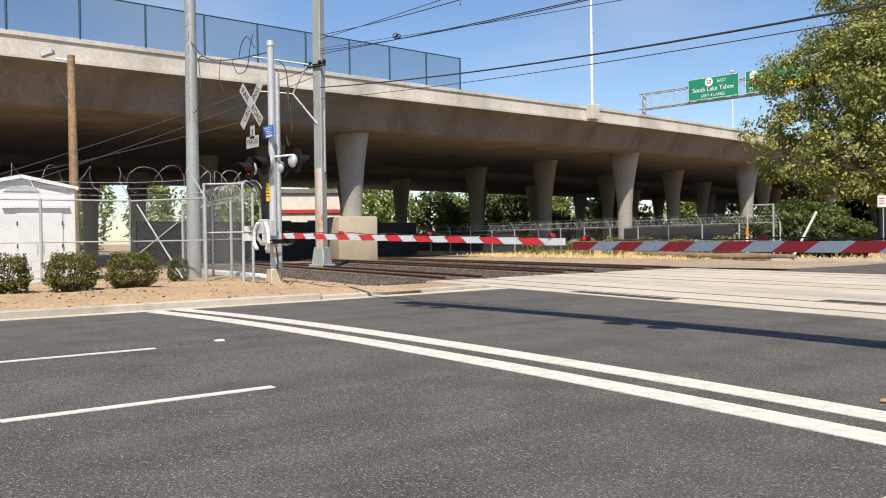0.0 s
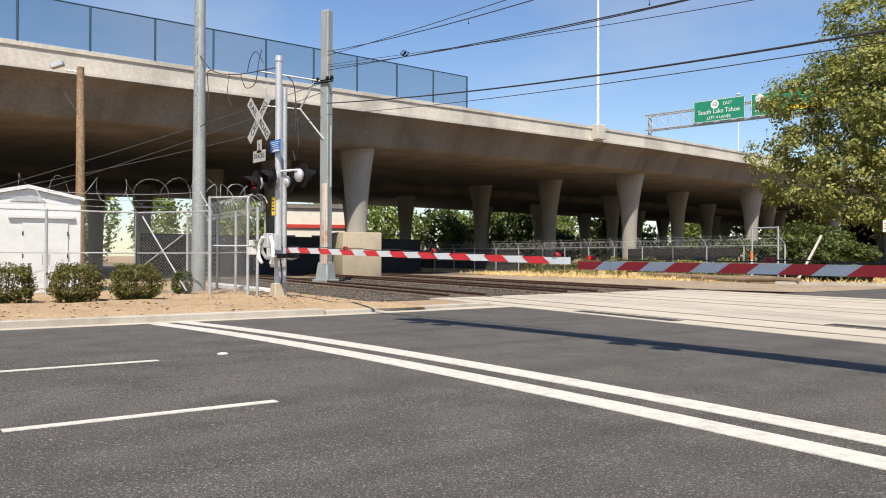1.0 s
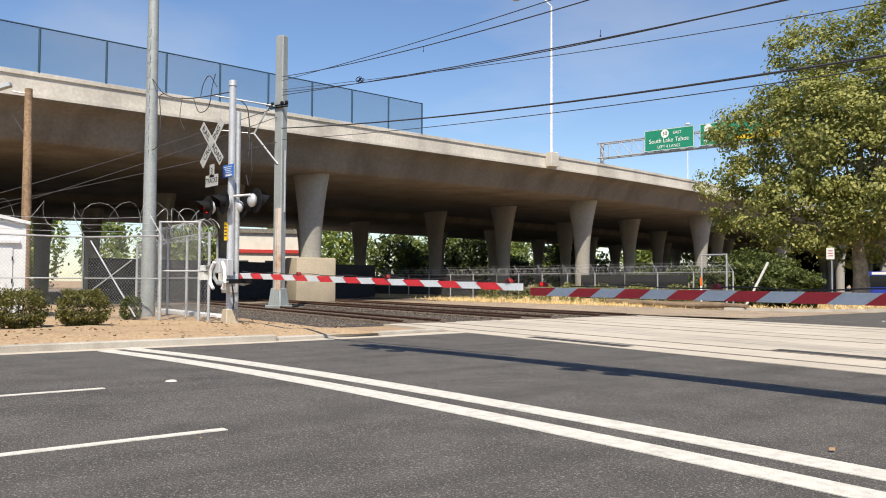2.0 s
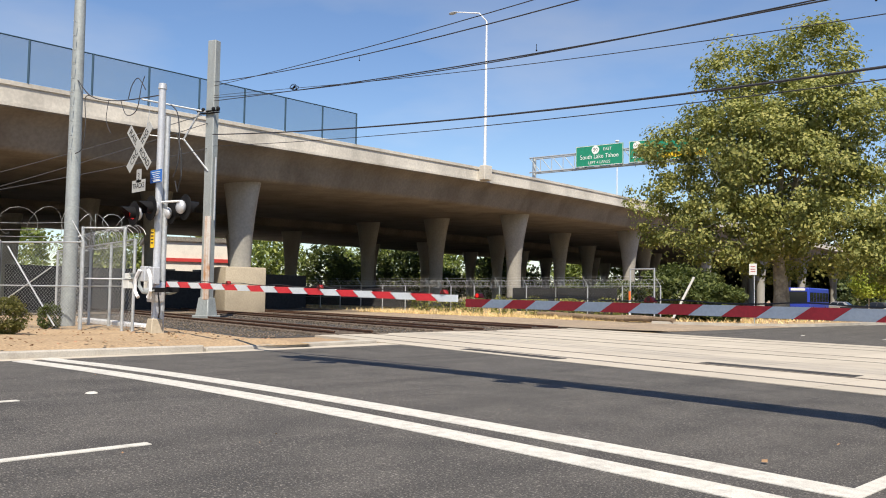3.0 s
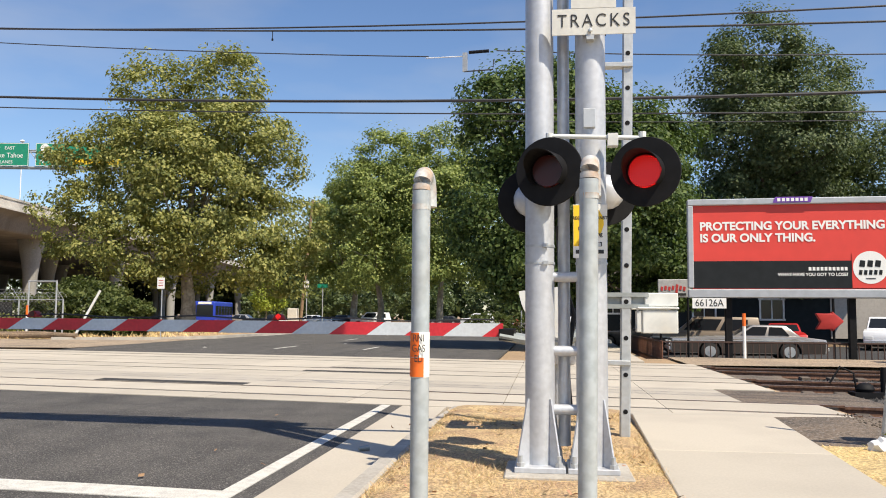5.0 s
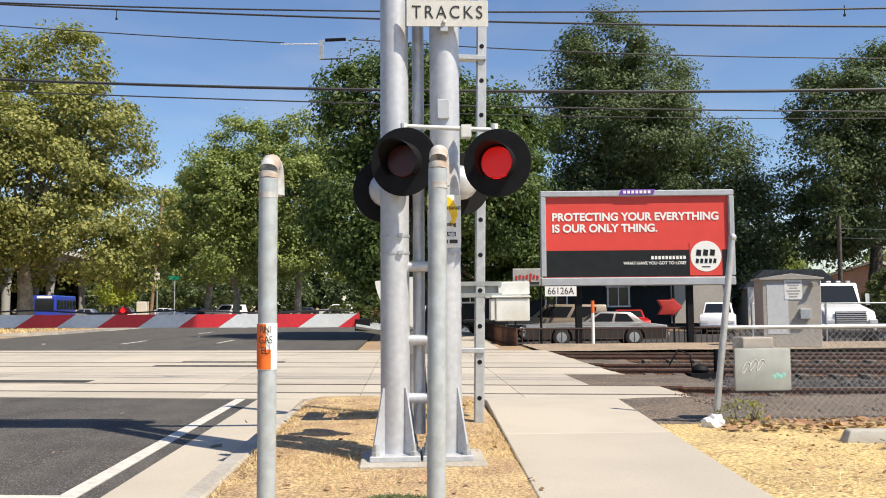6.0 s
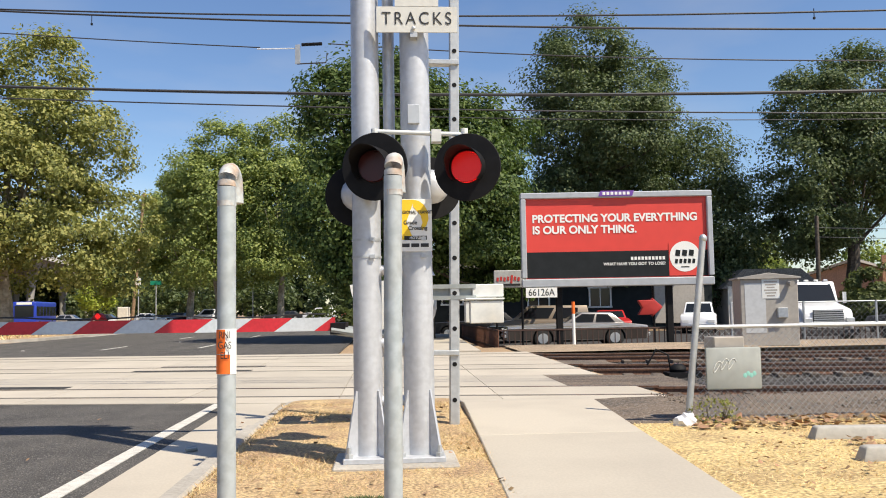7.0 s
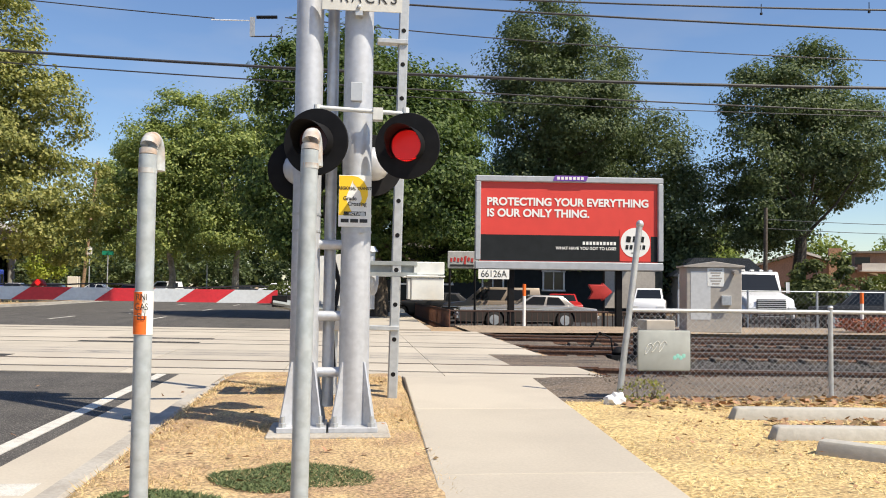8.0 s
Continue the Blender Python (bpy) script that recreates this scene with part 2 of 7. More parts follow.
STUCCO = material("pale stucco", (0.68, 0.64, 0.56), 0.85, grain=0.05, size=8, stain=0.2)
RED_PAINT = material("red trim paint", (0.46, 0.035, 0.03), 0.6, grain=0.05, size=8)
BROWN_BOARD = material("rust brown boards", (0.17, 0.075, 0.045), 0.85, grain=0.2, size=10, stain=0.4, per_object=0.15)
IRON = material("brown iron fence", (0.06, 0.032, 0.024), 0.7, grain=0.2, size=10)
CAR_SILVER = material("silver brown car paint", (0.46, 0.44, 0.42), 0.25, metal=0.55, grain=0.03, size=2)
# two-tone lower side, with the dark reflection on metallic flanks painted in
CAR_TRIM = material("brown lower car paint with dark reflection", (0.07, 0.058, 0.052), 0.25, metal=0.3)
CAR_DARK = material("dark car trim", (0.03, 0.03, 0.032), 0.4)
CAR_WHITE = material("white vehicle paint", (0.80, 0.81, 0.82), 0.25, grain=0.02, size=2)
CAR_RED = material("red car paint", (0.45, 0.02, 0.02), 0.3)
CAR_BLUE = material("blue bus paint", (0.02, 0.05, 0.40), 0.35, grain=0.05, size=1)
TYRE = material("tyre rubber", (0.02, 0.02, 0.02), 0.8)
CHROME = material("chrome", (0.75, 0.75, 0.76), 0.3, metal=0.75)
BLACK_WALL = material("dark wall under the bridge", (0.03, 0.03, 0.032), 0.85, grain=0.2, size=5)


# ---- builders ----
def box(bm, c, s, rz=0.0, rx=0.0, ry=0.0):
    m = pose(*c, rx, ry, rz) @ Matrix.Diagonal((s[0], s[1], s[2], 1))
    return bmesh.ops.create_cube(bm, size=1, matrix=m)["verts"]


def rod(bm, a, b, r0, r1=None, seg=12):
    a, b = Vector(a), Vector(b)
    d = b - a
    m = Matrix.Translation((a + b) / 2) @ d.to_track_quat("Z", "Y").to_matrix().to_4x4()
    bmesh.ops.create_cone(bm, cap_ends=True, segments=seg, radius1=r0, radius2=r0 if r1 is None else r1, depth=d.length, matrix=m)


def ball(bm, c, s, seg=12):
    m = Matrix.Translation(c) @ Matrix.Diagonal((*s, 1))
    bmesh.ops.create_uvsphere(bm, u_segments=seg, v_segments=max(6, seg // 2), radius=1, matrix=m)


def tube(bm, pts, r, seg=6):
    """A round tube along a line of points; r is one radius or one for each point."""
    pts = [Vector(p) for p in pts]
    rings = []
    for i, p in enumerate(pts):
        d = (pts[min(i + 1, len(pts) - 1)] - pts[max(i - 1, 0)]).normalized()
        side = d.cross(Vector((0, 0, 1)) if abs(d.z) < 0.95 else Vector((0, 1, 0))).normalized()
        up = side.cross(d)
        rad = r[i] if isinstance(r, (list, tuple)) else r
        rings.append([bm.verts.new(p + rad * (math.cos(k * math.tau / seg) * side + math.sin(k * math.tau / seg) * up)) for k in range(seg)])
    for a, b in zip(rings, rings[1:]):
        for k in range(seg):
            bm.faces.new((a[k], a[(k + 1) % seg], b[(k + 1) % seg], b[k]))
    bm.faces.new(rings[0][::-1])
    bm.faces.new(rings[-1])


def prism(bm, outline, z0, z1):
    """An upright solid over an outline of (x, y)."""
    lo = [bm.verts.new((x, y, z0)) for x, y in outline]
    hi = [bm.verts.new((x, y, z1)) for x, y in outline]
    k = len(outline)
    for i in range(k):
        bm.faces.new((lo[i], lo[(i + 1) % k], hi[(i + 1) % k], hi[i]))
    bm.faces.new(hi)
    bm.faces.new(lo[::-1])


def extrude_profile(bm, outline, y0, y1):
    """A solid with an outline of (x, z), from y0 to y1."""
    a = [bm.verts.new((x, y0, z)) for x, z in outline]
    b = [bm.verts.new((x, y1, z)) for x, z in outline]
    k = len(outline)
    for i in range(k):
        bm.faces.new((a[i], a[(i + 1) % k], b[(i + 1) % k], b[i]))
    bm.faces.new(a[::-1])
    bm.faces.new(b)


def bevel(bm, w=0.01, seg=1):
    bmesh.ops.recalc_face_normals(bm, faces=bm.faces)
    es = [e for e in bm.edges if len(e.link_faces) == 2 and e.calc_face_angle(0) > 0.6]
    bmesh.ops.bevel(bm, geom=es, offset=w, segments=seg, affect="EDGES", profile=0.5)


def mesh_of(name, bm, mat, smooth=True):
    bmesh.ops.recalc_face_normals(bm, faces=bm.faces)
    me = bpy.data.meshes.new(name)
    bm.to_mesh(me)
    bm.free()
    me.materials.append(mat)
    if smooth:
        me.shade_smooth()
        me.set_sharp_from_angle(angle=radians(35))
    return me


def part(name, bm, mat, parent=None, label="", smooth=True):
    ob = new(name, mesh_of(name, bm, mat, smooth))
    ob.parent = parent
    if label:
        tagged(ob, label)
    return ob


def thing(name, label, category, at=(0, 0, 0), rz=0.0, group="", kind=""):
    ob = new(name)
    ob.matrix_world = pose(*at, 0, 0, rz)
    return tagged(ob, label, category, group, kind)


def structure(name, bm, mat, label, category, smooth=False):
    return tagged(part(name, bm, mat, None, "", smooth), label, category, kind="structure")


def stuff_mesh(name, verts, faces, mat, parent=None):
    me = bpy.data.meshes.new(name)
    me.from_pydata(verts, [], faces)
    me.materials.append(mat)
    ob = new(name, me)
    ob.parent = parent
    return ob


def write_text(name, body, size, mat, parent, at, rx=90, ry=0, rz=0, align="CENTER", thick=0.002, wide=1.0, heavy=0.0, spacing=1.0):
    """Flat raised lettering in the built-in font, as a mesh of its own."""
    cu = bpy.data.curves.new(name, "FONT")
    cu.body, cu.size, cu.extrude, cu.align_x, cu.align_y = body, size, thick, align, "CENTER"
    cu.space_character = spacing
    cu.offset = size * 0.022 * heavy
    tmp = bpy.data.objects.new(name, cu)
    scene.collection.objects.link(tmp)
    me = bpy.data.meshes.new_from_object(tmp.evaluated_get(bpy.context.evaluated_depsgraph_get()))
    bpy.data.objects.remove(tmp)
    me.materials.clear()
    me.materials.append(mat)
    ob = new(name, me)
    ob.parent = parent
    ob.matrix_local = pose(*at, rx, ry, rz) @ Matrix.Diagonal((wide, 1, 1, 1))
    return ob


rng = np.random.default_rng(7)


def leaf_cards(points, outward, size, rg, spread=0.55, up=0.55):
    """Leaf blades that turn their faces outwards and to the sky."""
    k = len(points)
    nrm = outward + np.array([0, 0, up]) + rg.normal(0, spread, (k, 3))
    nrm /= np.linalg.norm(nrm, axis=1)[:, None] + 1e-9
    a = np.cross(nrm, rg.normal(0, 1, (k, 3)))
    a /= np.linalg.norm(a, axis=1)[:, None] + 1e-9
    b = np.cross(nrm, a)
    s = (size * rg.uniform(0.6, 1.35, k))[:, None]
    v = np.empty((k, 4, 3))
    v[:, 0] = points - a * s
    v[:, 1] = points + b * s * 0.65 + nrm * s * 0.15
    v[:, 2] = points + a * s
    v[:, 3] = points - b * s * 0.65 + nrm * s * 0.15
    return v.reshape(-1, 3).tolist(), np.arange(k * 4).reshape(k, 4).tolist()


def cards(points, normals_spread, size, rg, droop=0.0):
    """Small bent leaf blades at many points: two triangles folded on the midrib."""
    k = len(points)
    yaw, tilt = rg.uniform(0, math.tau, k), rg.normal(0.4, normals_spread, k)
    s = size * rg.uniform(0.6, 1.35, k)
    ax = np.stack([np.cos(yaw) * np.cos(tilt), np.sin(yaw) * np.cos(tilt), np.sin(tilt) - droop], 1)
    bx = np.stack([-np.sin(yaw), np.cos(yaw), rg.normal(0, 0.5, k)], 1)
    v = np.empty((k, 4, 3))
    v[:, 0] = points - ax * s[:, None]
    v[:, 1] = points + bx * s[:, None] * 0.65
    v[:, 2] = points + ax * s[:, None]
    v[:, 3] = points - bx * s[:, None] * 0.65
    idx = np.arange(k * 4).reshape(k, 4)
    return v.reshape(-1, 3).tolist(), idx.tolist()


def tree(name, label, at, height, radius, clear, leaf_mat, bark_mat, seed, leaf=0.3, clumps=90, per=140, lean=(0, 0), squash=1.0,
         trunk_r=0.35, category="tree", top=0.55, clump_r=0.13, sharp=0.6, lobes=()):
    """A tapered trunk, forking limbs that reach the clumps, and a ragged crown of many small leaves."""
    rg = np.random.default_rng(seed)
    root = thing(name, label, category, at)
    crown_h = height - clear
    centres = []
    for u, v, z, r in lobes:
        for _ in range(int(clumps * r * r / sum(q[3] ** 2 for q in lobes))):
            d = rg.normal(0, 1, 3)
            d *= rg.uniform(0.45, 1.0) ** 0.6 / np.linalg.norm(d)
            centres.append((u * 0.92 - v * 0.4 + d[0] * r, u * 0.4 + v * 0.92 + d[1] * r, z + d[2] * r * 0.92))
    while not lobes and len(centres) < clumps:
        p = rg.uniform(-1, 1, 3)
        u = (p[2] + 1) / 2
        wide = max(0.0, math.sin(math.pi * (0.10 + 0.86 * u ** top))) ** sharp
        rr = math.hypot(p[0], p[1])
        a = math.atan2(p[1], p[0])
        lobe = 1.0 + 0.18 * math.sin(3 * a + seed) + 0.14 * math.sin(5 * a + 7 * u + seed * 2)
        if rr < wide * lobe and rr > 0.35 * wide * rg.uniform(0, 1):
            centres.append((p[0] * radius + lean[0] * u, p[1] * radius * squash + lean[1] * u, clear + u * crown_h * 0.97))
    centres = np.array(centres)
    bm = bmesh.new()
    fork = clear * 0.75 + 0.08 * crown_h
    wob = rg.normal(0, 0.012 * height, (4, 2))
    trunk = [Vector((wob[i][0] * i / 3, wob[i][1] * i / 3, h)) for i, h in enumerate((0, fork * 0.5, fork, clear + crown_h * 0.55))]
    tube(bm, trunk, [trunk_r * 1.25, trunk_r, trunk_r * 0.8, trunk_r * 0.25], 10)
    part("trunk", bm, bark_mat, root)
    for c in centres[:: max(1, clumps // 18)]:
        bm = bmesh.new()
        start = trunk[2].lerp(trunk[3], rg.uniform(0, 0.8))
        c = Vector(c)
        mid = start.lerp(c, 0.5) + Vector((0, 0, -0.06 * (c - start).length))
        tube(bm, [start, mid, c], [trunk_r * 0.3, trunk_r * 0.16, 0.02], 5)
        part("limb", bm, bark_mat, root)
    cr = clump_r * (radius + crown_h * 0.5)
    pts, outs = [], []
    heart = centres.mean(0)
    for c in centres:
        k = int(per * 1.8 * rg.uniform(0.5, 1.3))
        d = rg.normal(0, 1, (k, 3))
        d *= (rg.uniform(0, 1, k) ** 0.42 / np.linalg.norm(d, axis=1))[:, None]
        pts.append(c + d * (cr * rg.uniform(0.6, 1.25)) * np.array([1.15, 1.15, 0.7]))
        out = d * 1.2 + (c - heart) / (np.linalg.norm(c - heart) + 1e-6) * 0.5
        outs.append(out)
    for u, v, z, r in lobes:
        k = int(len(lobes) and clumps * per * 0.22 * r * r / sum(q[3] ** 2 for q in lobes))
        d = rg.normal(0, 1, (k, 3))
        d *= (rg.uniform(0.3, 1.12, k) ** 0.6 / np.linalg.norm(d, axis=1))[:, None]
        pts.append(np.array([u * 0.92 - v * 0.4, u * 0.4 + v * 0.92, z]) + d * r * 1.04)
        outs.append(d)
    pts, outs = np.concatenate(pts), np.concatenate(outs)
    keep = pts[:, 2] > clear * 0.7
    v, f = leaf_cards(pts[keep], outs[keep], leaf * 0.68, rg)
    crown = stuff_mesh("crown", v, f, leaf_mat, root)
    return root

# ---- ground, street, crossing ----
SKEW = -0.17                       # the tracks run along x and fall back by this much a metre
TRACKS = (14.35, 19.95, 24.6)      # where each track's middle meets x = 0
GAUGE = 1.435 * 1.014
PANEL_X0, PANEL_X1 = -22.0, 5.0
KERB_L, KERB_R = -17.0, -0.95


def on_track(x, y0):
    return y0 + SKEW * x


def road_z(x, y):
    """The street is crowned in the middle and flattens out towards the crossing."""
    hump = max(0.0, 0.095 * (1 - ((x + 9) / 7.36) ** 2))
    t = max(0.0, min(1.0, (y - 9.0) / 4.0))
    return hump * (1 - t * t * (3 - 2 * t))


def sheared(bm, x0, x1, w0, w1, z0, z1):
    """A slab between two lines that run with the tracks."""
    prism(bm, [(x0, on_track(x0, w0)), (x1, on_track(x1, w0)), (x1, on_track(x1, w1)), (x0, on_track(x0, w1))], z0, z1)


bm = bmesh.new()
YARD = -0.27                       # the car yard lies this much lower
gx = [-1800, -900, -400, -200, -100, -50, -20, 3.88, 3.9, 5.0, 5.02, 60, 60.02, 100, 200, 400, 900, 1800]
gy = [-1800, -900, -400, -200, -100, -50, 0, 9.0, 9.02, 27.5, 27.52, 29.9, 29.92, 51.6, 51.62, 100, 200, 400, 900, 1800]
grid = [[bm.verts.new((x, y, -0.06 + (YARD - 0.05 if 3.89 < x < 60.01 and 29.91 < y < 51.61 else -0.2 if 5.01 < x < 60.01 and 9.01 < y < 27.51 else 0.0))) for x in gx] for y in gy]
for ra, rb in zip(grid, grid[1:]):
    for i in range(len(gx) - 1):
        bm.faces.new((ra[i], ra[i + 1], rb[i + 1], rb[i]))
structure("ground", bm, DIRT, "dry brown earth reaching to the horizon", "ground")

bm = bmesh.new()
rows = []
for y in (-120, -40, -15, -8, -4, 0, 3, 5, 6.5, 8, 9.5, 10.5, 11.5, 12.5, 13.2):
    row = []
    for i in range(25):
        x = KERB_L + (KERB_R - KERB_L) * i / 24
        yy = y + (2.6 * (1 - i / 24) if y > 13 else 0.0)
        row.append(bm.verts.new((x, yy, road_z(x, yy))))
    rows.append(row)
for ra, rb in zip(rows, rows[1:]):
    for i in range(24):
        bm.faces.new((ra[i], ra[i + 1], rb[i + 1], rb[i]))
structure("road_near", bm, ASPHALT, "worn dark grey asphalt street with faint oil stains", "road", smooth=True)
bm = bmesh.new()
prism(bm, [(KERB_L - 0.6, on_track(KERB_L, 26.3)), (-1.0, on_track(-1, 26.3)), (-1.0, 70), (-1.0, 230), (-19, 230), (-18.6, 70)], -0.25, 0.0)
structure("road_far", bm, ASPHALT, "dark grey asphalt street beyond the tracks", "road")

# crossing panels: strips beside and between the rails, cut into slabs
crossing = thing("level_crossing", "pale concrete crossing panels set flush between three tracks", "crossing", kind="structure")
strips = [(12.75, TRACKS[0] - GAUGE / 2 - 0.07)]
for i, y0 in enumerate(TRACKS):
    strips.append((y0 - GAUGE / 2 + 0.1, y0 + GAUGE / 2 - 0.1))
    nxt = TRACKS[i + 1] - GAUGE / 2 - 0.07 if i < 2 else 26.35
    if i < 2:
        strips.append((y0 + GAUGE / 2 + 0.07, nxt - 1.62))
        strips.append((nxt - 1.608, nxt))
    else:
        strips.append((y0 + GAUGE / 2 + 0.07, nxt))
slab_rand = random.Random(3)
for w0, w1 in strips:
    x = PANEL_X0
    end = 3.65 if w1 - w0 > 1.8 and w0 < 24 else PANEL_X1 + slab_rand.uniform(-0.1, 0.15)
    while x < end - 0.5:
        x1 = min(x + 2.43, end)
        bm = bmesh.new()
        sheared(bm, x + 0.006, x1 - 0.006, w0, w1, -0.2, 0.012 + slab_rand.uniform(-0.002, 0.002))
        part("panel", bm, CONCRETE, crossing, smooth=False)
        x = x1
bm = bmesh.new()
for y0 in TRACKS:
    for sgn in (-1, 1):
        c = y0 + sgn * GAUGE / 2
        sheared(bm, PANEL_X0, PANEL_X1, c - 0.1 - (0.004 if sgn > 0 else 0.0), c + 0.1, -0.2, -0.02)
part("flangeway", bm, GROOVE, crossing, "dark rubber flangeway", smooth=False)
for x0, x1, w0, w1 in ((-8.6, -5.25, 15.17, 15.62), (-5.0, -2.4, 20.80, 21.05), (-5.3, -2.5, 19.34, 19.66), (-14.5, -11.0, 13.0, 13.4)):
    bm = bmesh.new()
    sheared(bm, x0, x1, w0, w1, 0.0, 0.018)
    part("asphalt_patch", bm, ASPHALT_PATCH, crossing, "dark asphalt patch", smooth=False)

for i in (0, 1):
    bm = bmesh.new()
    sheared(bm, 3.66, PANEL_X1 + 0.9, TRACKS[i] + GAUGE / 2 + 0.07, TRACKS[i + 1] - GAUGE / 2 - 1.69, -0.2, -0.005)
    structure("track_shoulder", bm, FENCE_SOIL, "bare brown soil beside the crossing panels", "ground")

# gravel beds left and right of the crossing, rails and ties
for name, x0, x1, zb in (("track_bed_west", -120.0, PANEL_X0, -0.045), ("track_bed_east", PANEL_X1, 110.0, -0.18)):
    bm = bmesh.new()
    sheared(bm, x0, x1, 12.0 if x0 > 0 else 10.4, 27.2, -0.5, zb)
    structure(name, bm, BALLAST_BED, "dark crushed stone under the railway tracks", "track bed")
RAIL_OUT = [(-0.07, -0.16), (0.07, -0.16), (0.07, -0.14), (0.015, -0.12), (0.012, -0.05), (0.036, -0.04), (0.036, -0.003), (-0.036, -0.003), (-0.036, -0.04), (-0.012, -0.05), (-0.015, -0.12), (-0.07, -0.14)]
for i, y0 in enumerate(TRACKS):
    track = thing("railway_track", "rusty steel rails on dark timber ties", "railway track", (0, y0, 0), math.degrees(math.atan(SKEW)), group="railway tracks", kind="structure")
    for sgn in (-1, 1):
        bm = bmesh.new()
        for x0, x1, up in ((-120, PANEL_X0, 0.13), (PANEL_X0, PANEL_X1, 0.012), (PANEL_X1, 110, -0.005)):
            extrude_profile(bm, [(y + sgn * GAUGE / 2, z + up) for y, z in RAIL_OUT], -x1 / math.cos(math.atan(SKEW)), -x0 / math.cos(math.atan(SKEW)))
        bmesh.ops.rotate(bm, verts=bm.verts, cent=(0, 0, 0), matrix=Matrix.Rotation(radians(90), 3, "Z"))
        part("rail", bm, RUST, track, "rust brown steel rail", smooth=False)
        bm = bmesh.new()
        for x0, x1, up in ((-120, PANEL_X0, 0.13), (PANEL_X0, PANEL_X1, 0.012), (PANEL_X1, 110, -0.005)):
            box(bm, ((x0 + x1) / 2, sgn * GAUGE / 2, up + 0.0), (x1 - x0, 0.05, 0.004))
        part("rail_head", bm, RAIL_TOP, track, "polished rail head", smooth=False)
    bm = bmesh.new()
    box(bm, (0, 0, -0.035), (0.22, 2.55, 0.14))
    bevel(bm, 0.012)
    me = mesh_of("tie", bm, TIE, False)
    for x0, x1 in ((-62, PANEL_X0 - 0.3), (PANEL_X1 + 0.3, 34)):
        x = x0
        while x < x1:
            t = new("tie", me)
            t.parent = track
            t.matrix_local = pose(x, slab_rand.uniform(-0.04, 0.04), 0.0 if x < 0 else -0.135, 0, 0, slab_rand.uniform(-1.2, 1.2))
            x += 0.62

# loose ballast stones, small broken lumps
def stones(name, x0, x1, w0, w1, count, size, mat, seed, z=-0.045):
    rg = np.random.default_rng(seed)
    x = rg.uniform(x0, x1, count)
    y = rg.uniform(w0, w1, count) + SKEW * x
    s = size * rg.uniform(0.5, 1.4, count)
    base = np.array([(1, 0, 0), (-0.5, 0.8, 0.1), (-0.5, -0.8, -0.1), (0.1, 0.1, 0.9), (0, 0, -0.7)])
    tri = np.array([(0, 1, 3), (1, 2, 3), (2, 0, 3), (1, 0, 4), (2, 1, 4), (0, 2, 4)])
    a = rg.uniform(0, math.tau, count)
    v = np.empty((count, 5, 3))
    j = rg.uniform(0.7, 1.3, (count, 5, 3))
    for k in range(5):
        b = base[k] * j[:, k]
        v[:, k, 0] = x + s * (b[:, 0] * np.cos(a) - b[:, 1] * np.sin(a))
        v[:, k, 1] = y + s * (b[:, 0] * np.sin(a) + b[:, 1] * np.cos(a))
        v[:, k, 2] = z + s * (b[:, 2] + 0.3)
    f = (tri[None] + 5 * np.arange(count)[:, None, None]).reshape(-1, 3)
    ob = stuff_mesh(name, v.reshape(-1, 3).tolist(), f.tolist(), mat)
    return tagged(ob, "loose grey and brown crushed stone beside the rails", "gravel", kind="stuff")


stones("ballast_stones", 5.2, 24, 12.6, 27, 15000, 0.035, BALLAST, 1, z=-0.19)
stones("ballast_stones", 4.4, 16, 11.2, 13.2, 2600, 0.02, BALLAST_BROWN, 4, z=0.06)
stones("ballast_stones", -45, -22.2, 10.6, 27, 10000, 0.035, BALLAST_BROWN, 2)

# road markings, each a thin skin of paint
def marking(name, pts, label):
    """A thin skin of paint over four corners, bent to the crown of the street."""
    bm = bmesh.new()
    a, b, c, d = [Vector((*p, 0)) for p in pts]
    n = 1 + int((b - a).length / 0.5)
    k = 1 + int((d - a).length / 0.5)
    top = []
    for i in range(n + 1):
        row = []
        for j in range(k + 1):
            p = a.lerp(b, i / n).lerp(d.lerp(c, i / n), j / k)
            row.append(bm.verts.new((p.x, p.y, (road_z(p.x, p.y) if p.y < 15 else 0.0) + 0.007)))
        top.append(row)
    for i in range(n):
        for j in range(k):
            bm.faces.new((top[i][j], top[i + 1][j], top[i + 1][j + 1], top[i][j + 1]))
    rim = bmesh.ops.extrude_face_region(bm, geom=bm.faces[:])["geom"]
    for v in rim:
        if isinstance(v, bmesh.types.BMVert):
            v.co.z -= 0.012
    return structure(name, bm, PAINT, label, "road marking")


def line_y(x, y0, y1, w=0.1):
    return [(x - w / 2, y0), (x + w / 2, y0), (x + w / 2, y1), (x - w / 2, y1)]


marking("stop_line", [(-16.9, 6.18), (-1.93, 6.28), (-1.93, 6.62), (-17.05, 6.52)], "white stop line across the street, slightly worn")
marking("stop_line", [(-16.55, 5.60), (-1.15, 5.62), (-1.15, 5.95), (-16.65, 5.95)], "white stop line across the street, slightly worn")
marking("edge_line", [(-1.93, 6.29), (-1.79, 6.29), (-1.81, 13.0), (-1.95, 13.05)], "white edge line along the gutter")
for x, spans in ((-6.42, ((-40, -37), (-28, -25), (-16, -13), (-8.2, -5.2), (1.24, 3.43))), (-9.85, ((-28, -25), (-16, -13), (-8.2, -5.2), (0.6, 3.52)))):
    for y0, y1 in spans:
        marking("lane_dash", line_y(x, y0, y1, 0.105), "white broken lane line")
